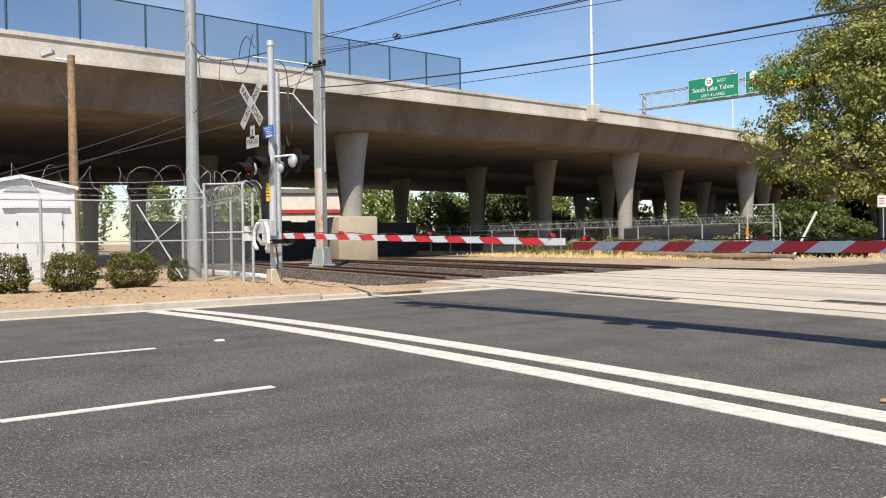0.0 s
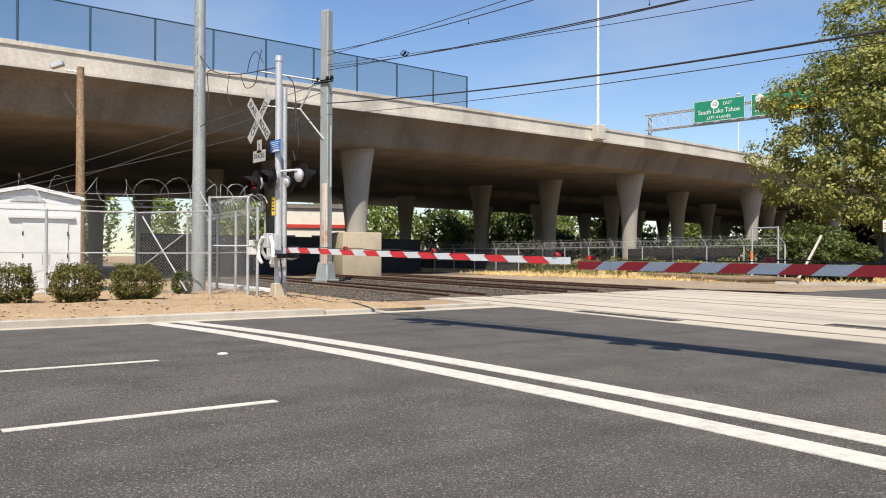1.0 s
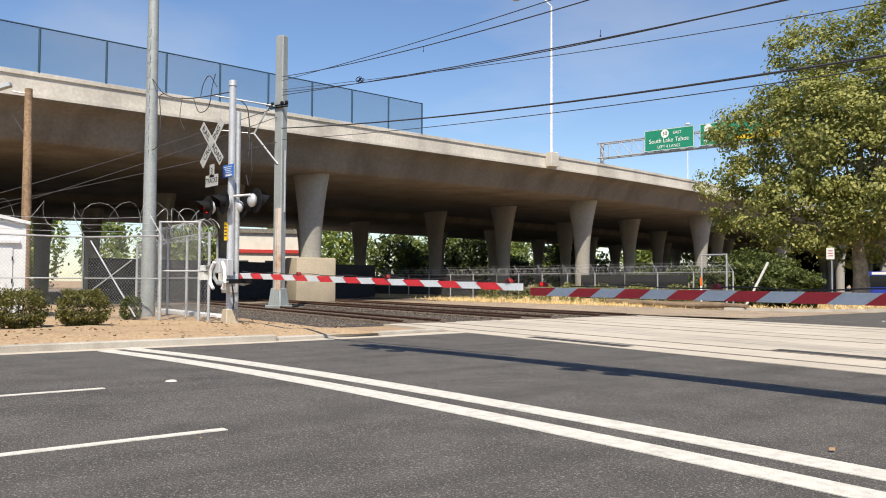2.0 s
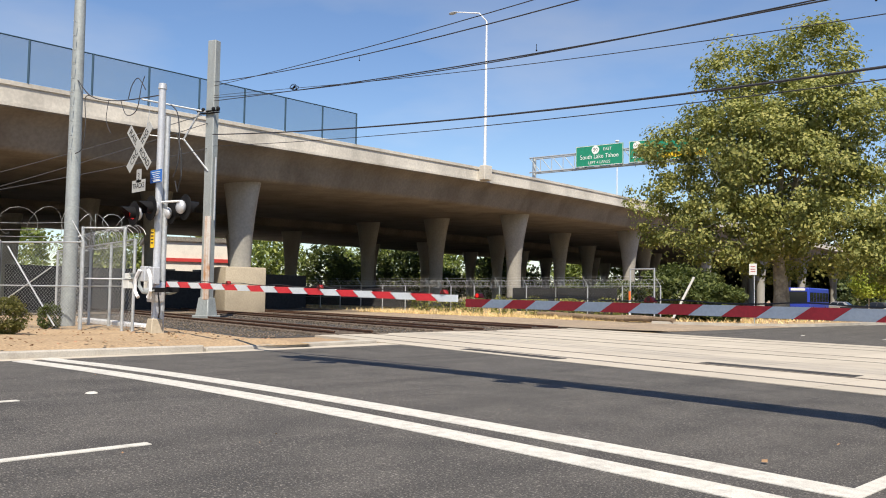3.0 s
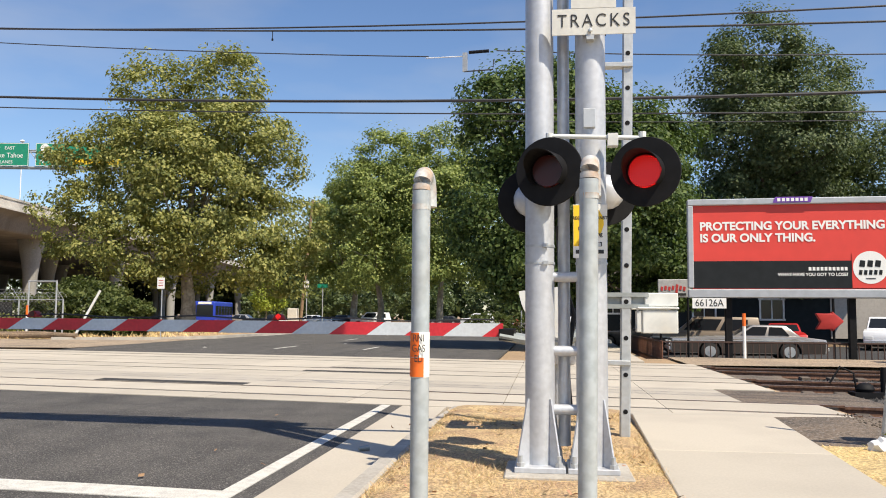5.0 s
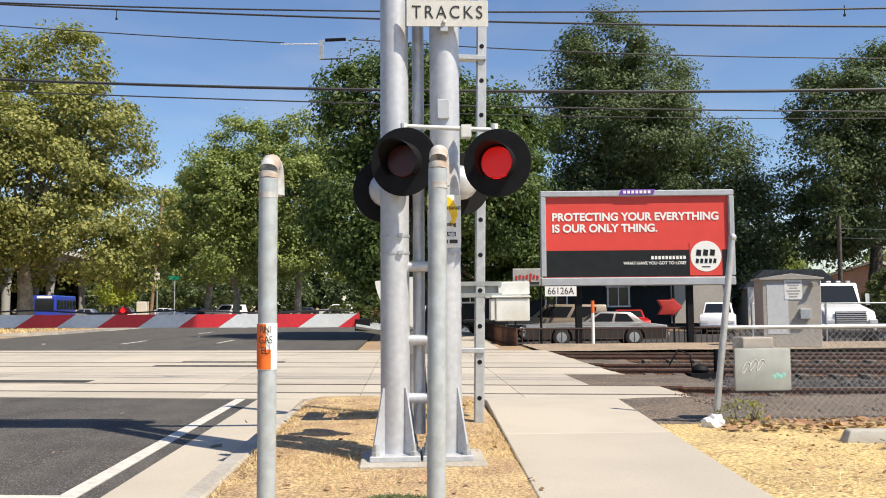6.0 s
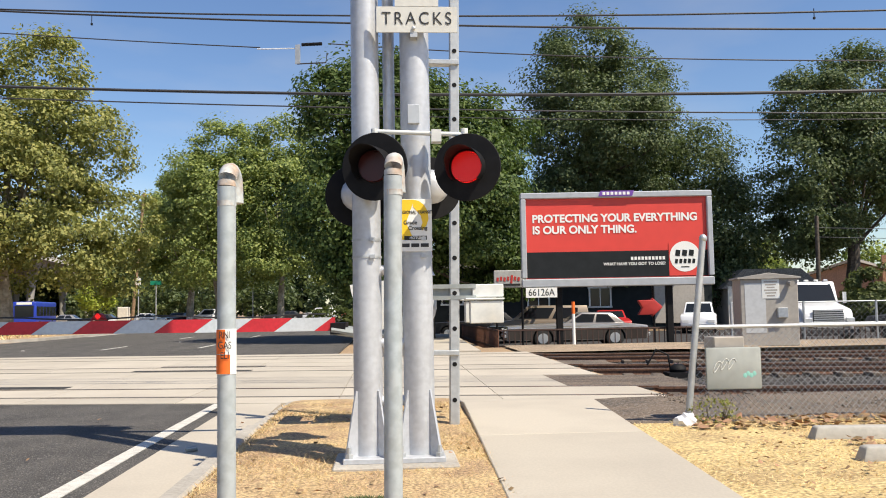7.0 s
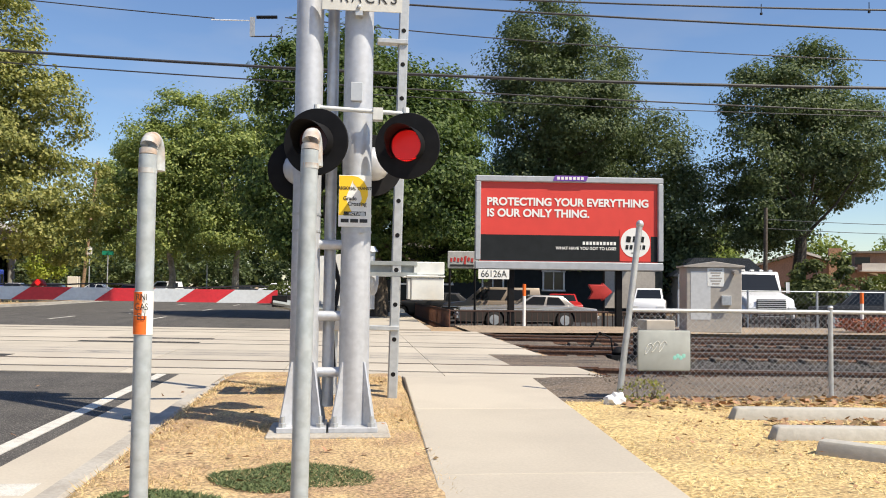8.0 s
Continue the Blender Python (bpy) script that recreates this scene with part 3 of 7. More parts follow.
for x, y0 in ((-6.6, 33.0), (-6.6, 45.0), (-6.6, 57.0), (-10.2, 33.0), (-10.2, 45.0), (-10.2, 57.0), (-10.2, 70.0)):
    marking("lane_dash", line_y(x, y0, y0 + 3.0, 0.11), "white broken lane line")
marking("edge_line", [(-17.4, 52), (-17.25, 52), (-17.9, 100), (-18.05, 100)], "white edge line along the gutter")

# gutters, kerbs and verges
bm = bmesh.new()
prism(bm, [(-1.62, -120), (-0.95, -120), (-0.95, 12.9), (-1.62, 13.0)], -0.2, 0.006)
structure("gutter", bm, CONCRETE, "pale concrete gutter beside the street", "gutter")
bm = bmesh.new()
prism(bm, [(-0.97, -120), (-0.80, -120), (-0.80, 10.0), (-0.97, 10.0)], -0.2, 0.085)
prism(bm, [(-0.97, 10.004), (-0.80, 10.004), (-0.66, 12.7), (-0.83, 12.7)], -0.2, 0.05)
bevel(bm, 0.02)
structure("kerb_east", bm, KERB, "weathered concrete kerb with chipped dark edge", "kerb")
bm = bmesh.new()
prism(bm, [(-17.2, -120), (-17.0, -120), (-17.0, 9.8), (-17.2, 9.8)], -0.2, 0.15)
prism(bm, [(-17.25, 9.86), (-17.0, 9.86), (-17.6, 15.4), (-17.9, 15.4)], -0.2, 0.10)
bevel(bm, 0.025)
structure("kerb_west", bm, KERB, "pale concrete kerb with brown dust", "kerb")
bm = bmesh.new()
prism(bm, [(-17.0, -120), (-16.65, -120), (-16.65, 9.8), (-17.0, 9.8)], -0.2, 0.006)
prism(bm, [(-17.0, 9.8), (-16.65, 9.8), (-16.9, 15.6), (-17.6, 15.6)], -0.2, 0.007)
structure("gutter", bm, CONCRETE, "pale concrete gutter beside the street", "gutter")


def mound(name, x0, x1, y0, y1, z, amp, mat, label, nx=60, ny=60, seed=0.0, edge=0.6):
    bm = bmesh.new()
    grid = []
    for i in range(nx + 1):
        row = []
        for j in range(ny + 1):
            x, y = x0 + (x1 - x0) * i / nx, y0 + (y1 - y0) * j / ny
            e = min(1.0, (x - x0) / edge, (x1 - x) / edge, (y - y0) / edge, (y1 - y) / edge)
            h = z + amp * (noise.noise(Vector((x * 0.5 + seed, y * 0.5, 0))) + 0.4 * noise.noise(Vector((x * 2.1, y * 2.1 + seed, 3))))
            row.append(bm.verts.new((x, y, h * (0.35 + 0.65 * e))))
        grid.append(row)
    for i in range(nx):
        for j in range(ny):
            bm.faces.new((grid[i][j], grid[i + 1][j], grid[i + 1][j + 1], grid[i][j + 1]))
    return structure(name, bm, mat, label, "ground", smooth=True)


mound("verge_west", -60, -17.15, -40, 12.9, 0.2, 0.07, TAN_DIRT, "sandy orange soil behind the kerb, strewn with leaves", 110, 110, 1.0, 0.8)
mound("verge_east", -0.82, 1.62, -30, 12.45, 0.115, 0.03, PATCHY, "dry trampled straw coloured grass strip", 20, 160, 4.0, 0.15)
mound("dry_lawn", 2.75, 40, -30, 9.6, 0.1, 0.03, STRAW, "dry yellow grass beside the sidewalk", 90, 90, 7.0, 0.4)
mound("fence_strip", 3.2, 60, 8.8, 12.3, 0.07, 0.03, FENCE_SOIL, "bare brown soil and gravel along the fence", 100, 12, 9.0, 0.3)
mound("gravel_lot", 4.6, 90, 25.2, 29.8, 0.02, 0.05, GRAVEL, "brown gravel bank behind the tracks", 80, 14, 2.0, 0.5)
mound("gravel_west", -48, -17.8, 31.2, 44, 0.02, 0.05, GRAVEL, "brown gravel beside the tracks", 60, 30, 5.0, 0.8)
mound("dry_field", -140, -20.5, 42.5, 130, 0.05, 0.08, DIRT, "dry brown earth under the bridge", 60, 60, 3.0, 2.0)
mound("verge_far", -46, -18.8, 47.5, 130, 0.08, 0.04, TAN_DIRT, "bare sandy soil beyond the street", 40, 60, 8.0, 0.6)

walkway = thing("sidewalk", "pale concrete sidewalk in square slabs, dusty", "sidewalk", kind="structure")
y = -24.0
while y < 11.7:
    y1 = min(y + 2.95, 12.6)
    xl, xr = 1.28 + 0.035 * (y - 2), 2.62 + 0.077 * (y - 2)
    xl1, xr1 = 1.28 + 0.035 * (y1 - 2), 2.62 + 0.077 * (y1 - 2)
    bm = bmesh.new()
    prism(bm, [(xl, y + 0.008), (xr, y + 0.008), (xr1, y1 - 0.008), (xl1, y1 - 0.008)], -0.1, 0.13 if y1 < 11.5 else 0.125)
    if y1 > 12.0:
        for v in bm.verts:
            if v.co.z > 0 and v.co.y > 11.5:
                v.co.z = 0.02
    bevel(bm, 0.008)
    part("slab", bm, CONCRETE, walkway, smooth=False)
    y = y1
bm = bmesh.new()
prism(bm, [(1.2, 26.2), (3.4, 26.0), (4.2, 60), (1.2, 60)], -0.1, 0.05)
structure("sidewalk_far", bm, CONCRETE, "pale concrete sidewalk beyond the tracks", "sidewalk")

# ---- the overpass ----
OV0 = Vector((-46.9, 30.5, 0))
OVD = Vector((-0.139, 0.990, 0))
OVN = Vector((-0.990, -0.139, 0))      # away from the street


def top_z(s):
    """Height of the parapet's top along the bridge."""
    if s < 25:
        return 12.17 + 0.0245 * max(s, -60)
    return 12.782 + 0.55 * (1 - math.exp(-(s - 25) * 0.0245 / 0.55))


def along(s, off, z):
    p = OV0 + OVD * s + OVN * off
    return (p.x, p.y, z)


def girder(name, off, width, s0, s1, label, drop=0.0):
    """A box girder bridge: parapets, deck with overhangs, sloping webs, soffit."""
    root = thing(name, label, "bridge", kind="structure")
    side = [(0.0, -1.15), (0.02, -1.36), (0.22, -1.46), (0.5, -1.62), (0.72, -1.82), (0.9, -2.1), (1.02, -2.45), (1.22, -3.05), (1.32, -3.27), (1.5, -3.38)]
    outline = [(0.25, -1.1)] + side + [(width - o, z) for o, z in side[::-1]]
    steps = [s0 + (s1 - s0) * i / 60 for i in range(61)]

    def sweep(prof, mat, nm, label=""):
        bm = bmesh.new()
        rings = [[bm.verts.new(along(s, off + o, top_z(s) - drop + z)) for o, z in prof] for s in steps]
        k = len(prof)
        for a, b in zip(rings, rings[1:]):
            for i in range(k):
                bm.faces.new((a[i], a[(i + 1) % k], b[(i + 1) % k], b[i]))
        bm.faces.new(rings[0])
        bm.faces.new(rings[-1][::-1])
        part(nm, bm, mat, root, label, smooth=nm == "girder")

    sweep(outline, BRIDGE, "girder", "brown stained concrete box girder, darkened for its shade")
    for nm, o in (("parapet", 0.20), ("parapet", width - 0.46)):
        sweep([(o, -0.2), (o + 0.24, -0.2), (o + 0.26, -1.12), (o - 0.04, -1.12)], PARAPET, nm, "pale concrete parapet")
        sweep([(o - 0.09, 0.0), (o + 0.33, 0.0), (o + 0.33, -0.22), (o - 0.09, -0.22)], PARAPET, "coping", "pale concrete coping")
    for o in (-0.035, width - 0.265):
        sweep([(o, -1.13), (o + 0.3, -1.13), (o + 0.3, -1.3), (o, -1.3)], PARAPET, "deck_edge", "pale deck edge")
    return root


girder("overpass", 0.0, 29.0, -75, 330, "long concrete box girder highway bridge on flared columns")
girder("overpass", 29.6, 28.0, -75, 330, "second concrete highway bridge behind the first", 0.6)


def column(at, z_top, label="pale concrete column that flares towards the bridge"):
    root = thing("bridge_column", label, "column", at, math.degrees(math.atan2(OVD.y, OVD.x)) - 90, group="bridge columns")
    bm = bmesh.new()
    prof = [(0.0, 0.70, 0.70), (z_top * 0.45, 0.74, 0.76), (z_top * 0.6, 0.86, 0.78), (z_top * 0.75, 1.1, 0.81), (z_top * 0.9, 1.42, 0.86), (z_top, 1.68, 0.92)]
    rings = []
    for z, rx, ry in prof:
        rings.append([bm.verts.new((rx * math.cos(a * math.tau / 16), ry * math.sin(a * math.tau / 16), z)) for a in range(16)])
    for a, b in zip(rings, rings[1:]):
        for i in range(16):
            bm.faces.new((a[i], a[(i + 1) % 16], b[(i + 1) % 16], b[i]))
    bm.faces.new(rings[0][::-1])
    bm.faces.new(rings[-1])
    part("shaft", bm, COLUMN, root)
    return root


BENTS = (-54.0, -27.0, 0.0, 34.8, 61.8, 88.8, 116, 143, 170, 197, 224)
for s in BENTS:
    for off, drop in ((3.6, 0), (13.6, 0), (23.6, 0), (36.5, 0.6), (47.5, 0.6)):
        x, y, _ = along(s + 1.0, off, 0)
        column((x, y, -0.06), top_z(s) - drop - 3.3)
        if s == 0.0 and off == 3.6:
            ped = thing("crash_wall", "tan concrete crash wall round the column foot", "wall", (x, y, -0.06), -10.0)
            bm = bmesh.new()
            box(bm, (0, 0, 1.55), (2.4, 2.9, 3.1))
            bevel(bm, 0.12, 2)
            part("block", bm, PEDESTAL, ped)

# added ground sheets, kept dark so less light bounces up to the soffit
mound("underpass_soil", -150, -47.5, -70, 41, 0.0, 0.03, SHADE_SOIL, "shade-toned brown soil beneath the bridge", 40, 40, 6.0, 1.0)
mound("underpass_soil", -150, -50.5, 41, 200, 0.1, 0.03, SHADE_SOIL, "shade-toned brown soil beneath the bridge", 40, 40, 6.0, 1.0)

# screen fence on the parapet
screen = thing("screen_fence", "tall blue mesh screen on dark posts along the bridge parapet", "fence")
s_end = 8.6
steps = [s_end - 3.47 * (24 - i) for i in range(25)]
for a, b in zip(steps, steps[1:]):
    bm = bmesh.new()
    q = [Vector(along(a + 0.04, 0.15, top_z(a) + 0.03)), Vector(along(b - 0.04, 0.15, top_z(b) + 0.03)), Vector(along(b - 0.04, 0.15, top_z(b) + 2.22)), Vector(along(a + 0.04, 0.15, top_z(a) + 2.22))]
    lo = [bm.verts.new(p) for p in q]
    hi = [bm.verts.new(p + OVN * 0.012) for p in q]
    bm.faces.new(lo)
    bm.faces.new(hi[::-1])
    for i in range(4):
        bm.faces.new((lo[i], lo[(i + 1) % 4], hi[(i + 1) % 4], hi[i]))
    part("mesh_panel", bm, SCREEN, screen, smooth=False)
for i, s in enumerate(steps):
    bm = bmesh.new()
    rod(bm, along(s, 0.15, top_z(s) - 0.02), along(s, 0.15, top_z(s) + 2.3), 0.06, seg=8)
    part("post", bm, SCREEN_POST, screen)
bm = bmesh.new()
tube(bm, [along(s, 0.15, top_z(s) + 2.27) for s in steps], 0.04, 6)
part("top_rail", bm, SCREEN_POST, screen)

# ---- crossing signals, gates, pipes ----
def flasher(parent, at, face, lit, name="flasher", big=1.0):
    """A red light with black round backplate, hood and rear housing; face is the yaw it looks along (0: towards -y)."""
    m = pose(*at, 0, 0, face) @ Matrix.Diagonal((big, big, big, 1))
    head = new(name)
    head.parent = parent
    head.matrix_local = m
    tagged(head, "round black backplate with a hooded red lens")
    bm = bmesh.new()
    rod(bm, (0, 0.0, 0), (0, 0.02, 0), 0.275, seg=40)
    bevel(bm, 0.004)
    part("backplate", bm, BLACK, head)
    bm = bmesh.new()
    rod(bm, (0, -0.03, 0), (0, -0.004, 0), 0.124, 0.13, seg=32)
    part("lens", bm, RED_LENS_ON if lit else RED_LENS_OFF, head, "lit red lens" if lit else "dark red lens")
    bm = bmesh.new()
    outer, inner = [], []
    for i in range(25):
        a = radians(-45 + 270 * i / 24)
        reach = 0.30 * (0.45 + 0.55 * max(0.0, math.sin(a)) ** 0.8)
        c, s = math.cos(a), math.sin(a)
        outer.append((bm.verts.new((0.152 * c, 0, 0.152 * s)), bm.verts.new((0.152 * c, -reach, 0.152 * s - 0.06 * reach))))
        inner.append((bm.verts.new((0.148 * c, 0, 0.148 * s)), bm.verts.new((0.148 * c, -reach, 0.148 * s - 0.06 * reach))))
    for a, b in zip(outer, outer[1:]):
        bm.faces.new((a[0], b[0], b[1], a[1]))
    lining = bmesh.new()
    for a, b in zip(inner, inner[1:]):
        lining.faces.new([lining.verts.new(v.co) for v in (a[0], b[0], b[1], a[1])])
    part("hood_lining", lining, BLACK, head)
    for i in range(24):
        bm.faces.new((outer[i][1], outer[i + 1][1], inner[i + 1][1], inner[i][1]))
    part("hood", bm, BLACK, head, "black hood")
    bm = bmesh.new()
    ball(bm, (0, 0.1, 0), (0.15, 0.095, 0.15), 18)
    part("housing", bm, ALU, head, "pale aluminium housing")
    return head


# the mast that carries the truss arm, beside the sidewalk
mast = thing("cantilever_signal", "twin aluminium masts with red flashers on a bolted base plate", "crossing signal", (0.70, 7.25, 0.06))
bm = bmesh.new()
box(bm, (0, 0, 0.0), (1.0, 0.7, 0.16))
bevel(bm, 0.015)
part("footing", bm, KERB, mast, "low concrete footing")
bm = bmesh.new()
for x in (-0.22, 0.197):
    box(bm, (x, 0, 0.10), (0.40, 0.46, 0.045))
bevel(bm, 0.006)
part("base_plate", bm, ALU, mast)
for x, r in ((-0.22, 0.12), (0.197, 0.127)):
    bm = bmesh.new()
    rod(bm, (x, 0, 0.12), (x, 0, 7.2), r, r * 0.93, 32)
    part("pole", bm, ALU, mast)
    for k in range(4):
        bm = bmesh.new()
        a = radians(90 * k + 42)
        c, s = math.cos(a), math.sin(a)
        tri = [(0.10, 0.12), (0.245, 0.12), (0.235, 0.18), (0.135, 0.64), (0.10, 0.64)]
        lo = [bm.verts.new((x + d * c - 0.008 * s, d * s + 0.008 * c, z)) for d, z in tri]
        hi = [bm.verts.new((x + d * c + 0.008 * s, d * s - 0.008 * c, z)) for d, z in tri]
        for i in range(5):
            bm.faces.new((lo[i], lo[(i + 1) % 5], hi[(i + 1) % 5], hi[i]))
        bm.faces.new(lo[::-1])
        bm.faces.new(hi)
        part("gusset", bm, ALU, mast, smooth=False)
    for dx, dy in ((-0.15, -0.19), (0.15, -0.19), (-0.15, 0.19), (0.15, 0.19)):
        bm = bmesh.new()
        rod(bm, (x + dx, dy, 0.12), (x + dx, dy, 0.21), 0.018, seg=8)
        rod(bm, (x + dx, dy, 0.12), (x + dx, dy, 0.155), 0.034, seg=6)
        part("anchor_bolt", bm, GALV, mast)
    for z in (1.72, 1.86):
        bm = bmesh.new()
        rod(bm, (x, 0, z), (x, 0, z + 0.018), r + 0.004, seg=28)
        box(bm, (x + 0.05, -r - 0.006, z + 0.009), (0.04, 0.03, 0.03))
        part("band", bm, GALV, mast)
for z in (0.55, 1.02, 1.62):
    bm = bmesh.new()
    rod(bm, (-0.12, 0, z), (0.14, 0, z), 0.042, seg=16)
    part("spacer_pipe", bm, ALU, mast)
bm = bmesh.new()
rod(bm, (-0.022, 0.12, 0.25), (-0.022, 0.12, 6.2), 0.05, seg=16)
part("conduit", bm, ALU, mast)
bm = bmesh.new()
tube(bm, [(-0.07, 0.12, 2.05), (-0.05, 0.16, 1.7), (0.06, 0.18, 1.3), (0.0, 0.18, 0.9), (0.03, 0.16, 0.5)], 0.022, 8)
part("cable", bm, BLACK_PLASTIC, mast, "black cable")
bm = bmesh.new()
rod(bm, (-0.16, -0.22, 2.74), (0.60, -0.22, 2.71), 0.019, seg=12)
for x in (-0.14, 0.59):
    rod(bm, (x, -0.22, 2.62), (x, -0.22, 2.76), 0.03, seg=10)
box(bm, (0.36, -0.2, 2.70), (0.08, 0.1, 0.1))
part("crossarm", bm, OLD_WHITE, mast, "cream painted crossarm pipe")
flasher(mast, (-0.145, -0.30, 2.44), -18, False)
flasher(mast, (0.60, -0.30, 2.43), -18, True)
flasher(mast, (-0.31, 0.34, 2.29), 188, False)
flasher(mast, (0.33, 0.34, 2.35), 188, False)
bm = bmesh.new()
box(bm, (0.18, -0.135, 2.90), (0.10, 0.03, 0.16))
bevel(bm, 0.005)
part("hand_hole", bm, GALV, mast)
sign = part("tracks_sign", None or (lambda b: (box(b, (0.217, -0.20, 3.676), (0.665, 0.012, 0.216)), box(b, (0.217, -0.20, 3.998), (0.36, 0.012, 0.42)), b)[-1])(bmesh.new()), SIGN_AGED, mast, "aged white number of tracks sign", smooth=False)
write_text("lettering", "TRACKS", 0.15, SIGN_BLACK, sign, (0.217, -0.209, 3.68), wide=0.86, heavy=-0.2, spacing=1.32)
write_text("lettering", "3", 0.32, SIGN_BLACK, sign, (0.217, -0.209, 3.978))
bm = bmesh.new()
box(bm, (0.19, -0.14, 3.57), (0.06, 0.13, 0.08))
ball(bm, (0.19, -0.215, 3.60), (0.018, 0.01, 0.018), 8)
part("sign_bracket", bm, GALV, mast)
hot = part("hotline_plate", (lambda b: (box(b, (0.182, -0.14, 1.98), (0.27, 0.006, 0.43)), bevel(b, 0.002), b)[-1])(bmesh.new()), SIGN_WHITE, mast, "white and yellow crossing hotline plate", smooth=False)
bm = bmesh.new()
prism(bm, [(0.05, 2.19), (0.165, 2.19), (0.165, 2.16), (0.105, 2.0), (0.15, 1.9), (0.175, 1.86), (0.05, 1.86)], -0.001, 0.001)
prism(bm, [(0.165, 2.19), (0.21, 2.18), (0.255, 2.145), (0.285, 2.09), (0.29, 2.03), (0.27, 1.97), (0.235, 1.935), (0.225, 1.96), (0.24, 2.0), (0.225, 2.06), (0.165, 2.13)], -0.001, 0.001)
bmesh.ops.transform(bm, matrix=Matrix.Translation((0, -0.1445, 0)) @ Matrix.Rotation(radians(90), 4, "X"), verts=bm.verts)
part("yellow_mark", bm, SIGN_YELLOW, hot, smooth=False)
for body, size, x, z, w in (("REGIONAL TRANSIT", 0.036, 0.182, 2.085, 0.84), ("Grade", 0.046, 0.14, 2.0, 0.95), ("Crossing", 0.046, 0.2, 1.955, 0.95)):
    write_text("lettering", body, size, SIGN_BLACK, hot, (x, -0.147, z), thick=0.0005, wide=w, heavy=1)
bm = bmesh.new()
box(bm, (0.182, -0.1445, 1.875), (0.185, 0.002, 0.034))
for k in range(3):
    box(bm, (0.10 + 0.078 * k, -0.1445, 1.815), (0.065, 0.002, 0.03))
part("number_bars", bm, SIGN_BLACK, hot, smooth=False)
write_text("lettering", "HOTLINE", 0.03, SIGN_WHITE, hot, (0.195, -0.147, 1.875), thick=0.0005, heavy=1)
# the truss arm over the street
for y0 in (-0.2, 0.2):
    for z0 in (6.25, 6.85):
        bm = bmesh.new()
        rod(bm, (0.5, y0, z0), (-11.6, y0, z0 + 0.18), 0.055, 0.045, 10)
        part("chord", bm, ALU, mast)
for i in range(14):
    xa, xb = 0.3 - i * 0.84, 0.3 - (i + 1) * 0.84
    for y0 in (-0.2, 0.2):
        bm = bmesh.new()
        rod(bm, (xa, y0, 6.25 + 0.013 * i), (xb, y0, 6.86 + 0.013 * i), 0.024, seg=6)
        part("lacing", bm, ALU, mast)
    bm = bmesh.new()
    rod(bm, (xa, -0.2, 6.86 + 0.013 * i), (xb, 0.2, 6.86 + 0.013 * i), 0.022, seg=6)
    part("lacing", bm, ALU, mast)
bm = bmesh.new()
box(bm, (-5.55, 0.05, 6.42), (12.1, 0.62, 0.045), 0, 0, 0.85)
part("walkway", bm, GALV, mast, "narrow steel service walkway")
for x in (-4.3, -5.1, -9.6, -10.4):
    flasher(mast, (x, -0.45, 6.35), 0, False)


# slotted sign post behind it
post = thing("slotted_post", "tall galvanised square post with round holes", "post", (1.335, 9.35, 0.02))
post.matrix_world = pose(1.335, 9.35, 0.02, 0, 0.95, 0)
bm = bmesh.new()
box(bm, (0, 0, 2.9), (0.106, 0.10, 5.8))
bevel(bm, 0.012)
part("tube", bm, GALV, post)
for k in range(15):
    bm = bmesh.new()
    rod(bm, (0, -0.054, 0.36 + 0.379 * k), (0, -0.045, 0.36 + 0.379 * k), 0.025, seg=14)
    part("hole", bm, BLACK, post, "dark bolt hole")
for z in (0.86, 4.02):
    bm = bmesh.new()
    box(bm, (-0.12, -0.02, z), (0.34, 0.12, 0.055))
    bevel(bm, 0.008)
    part("bracket", bm, GALV, post)


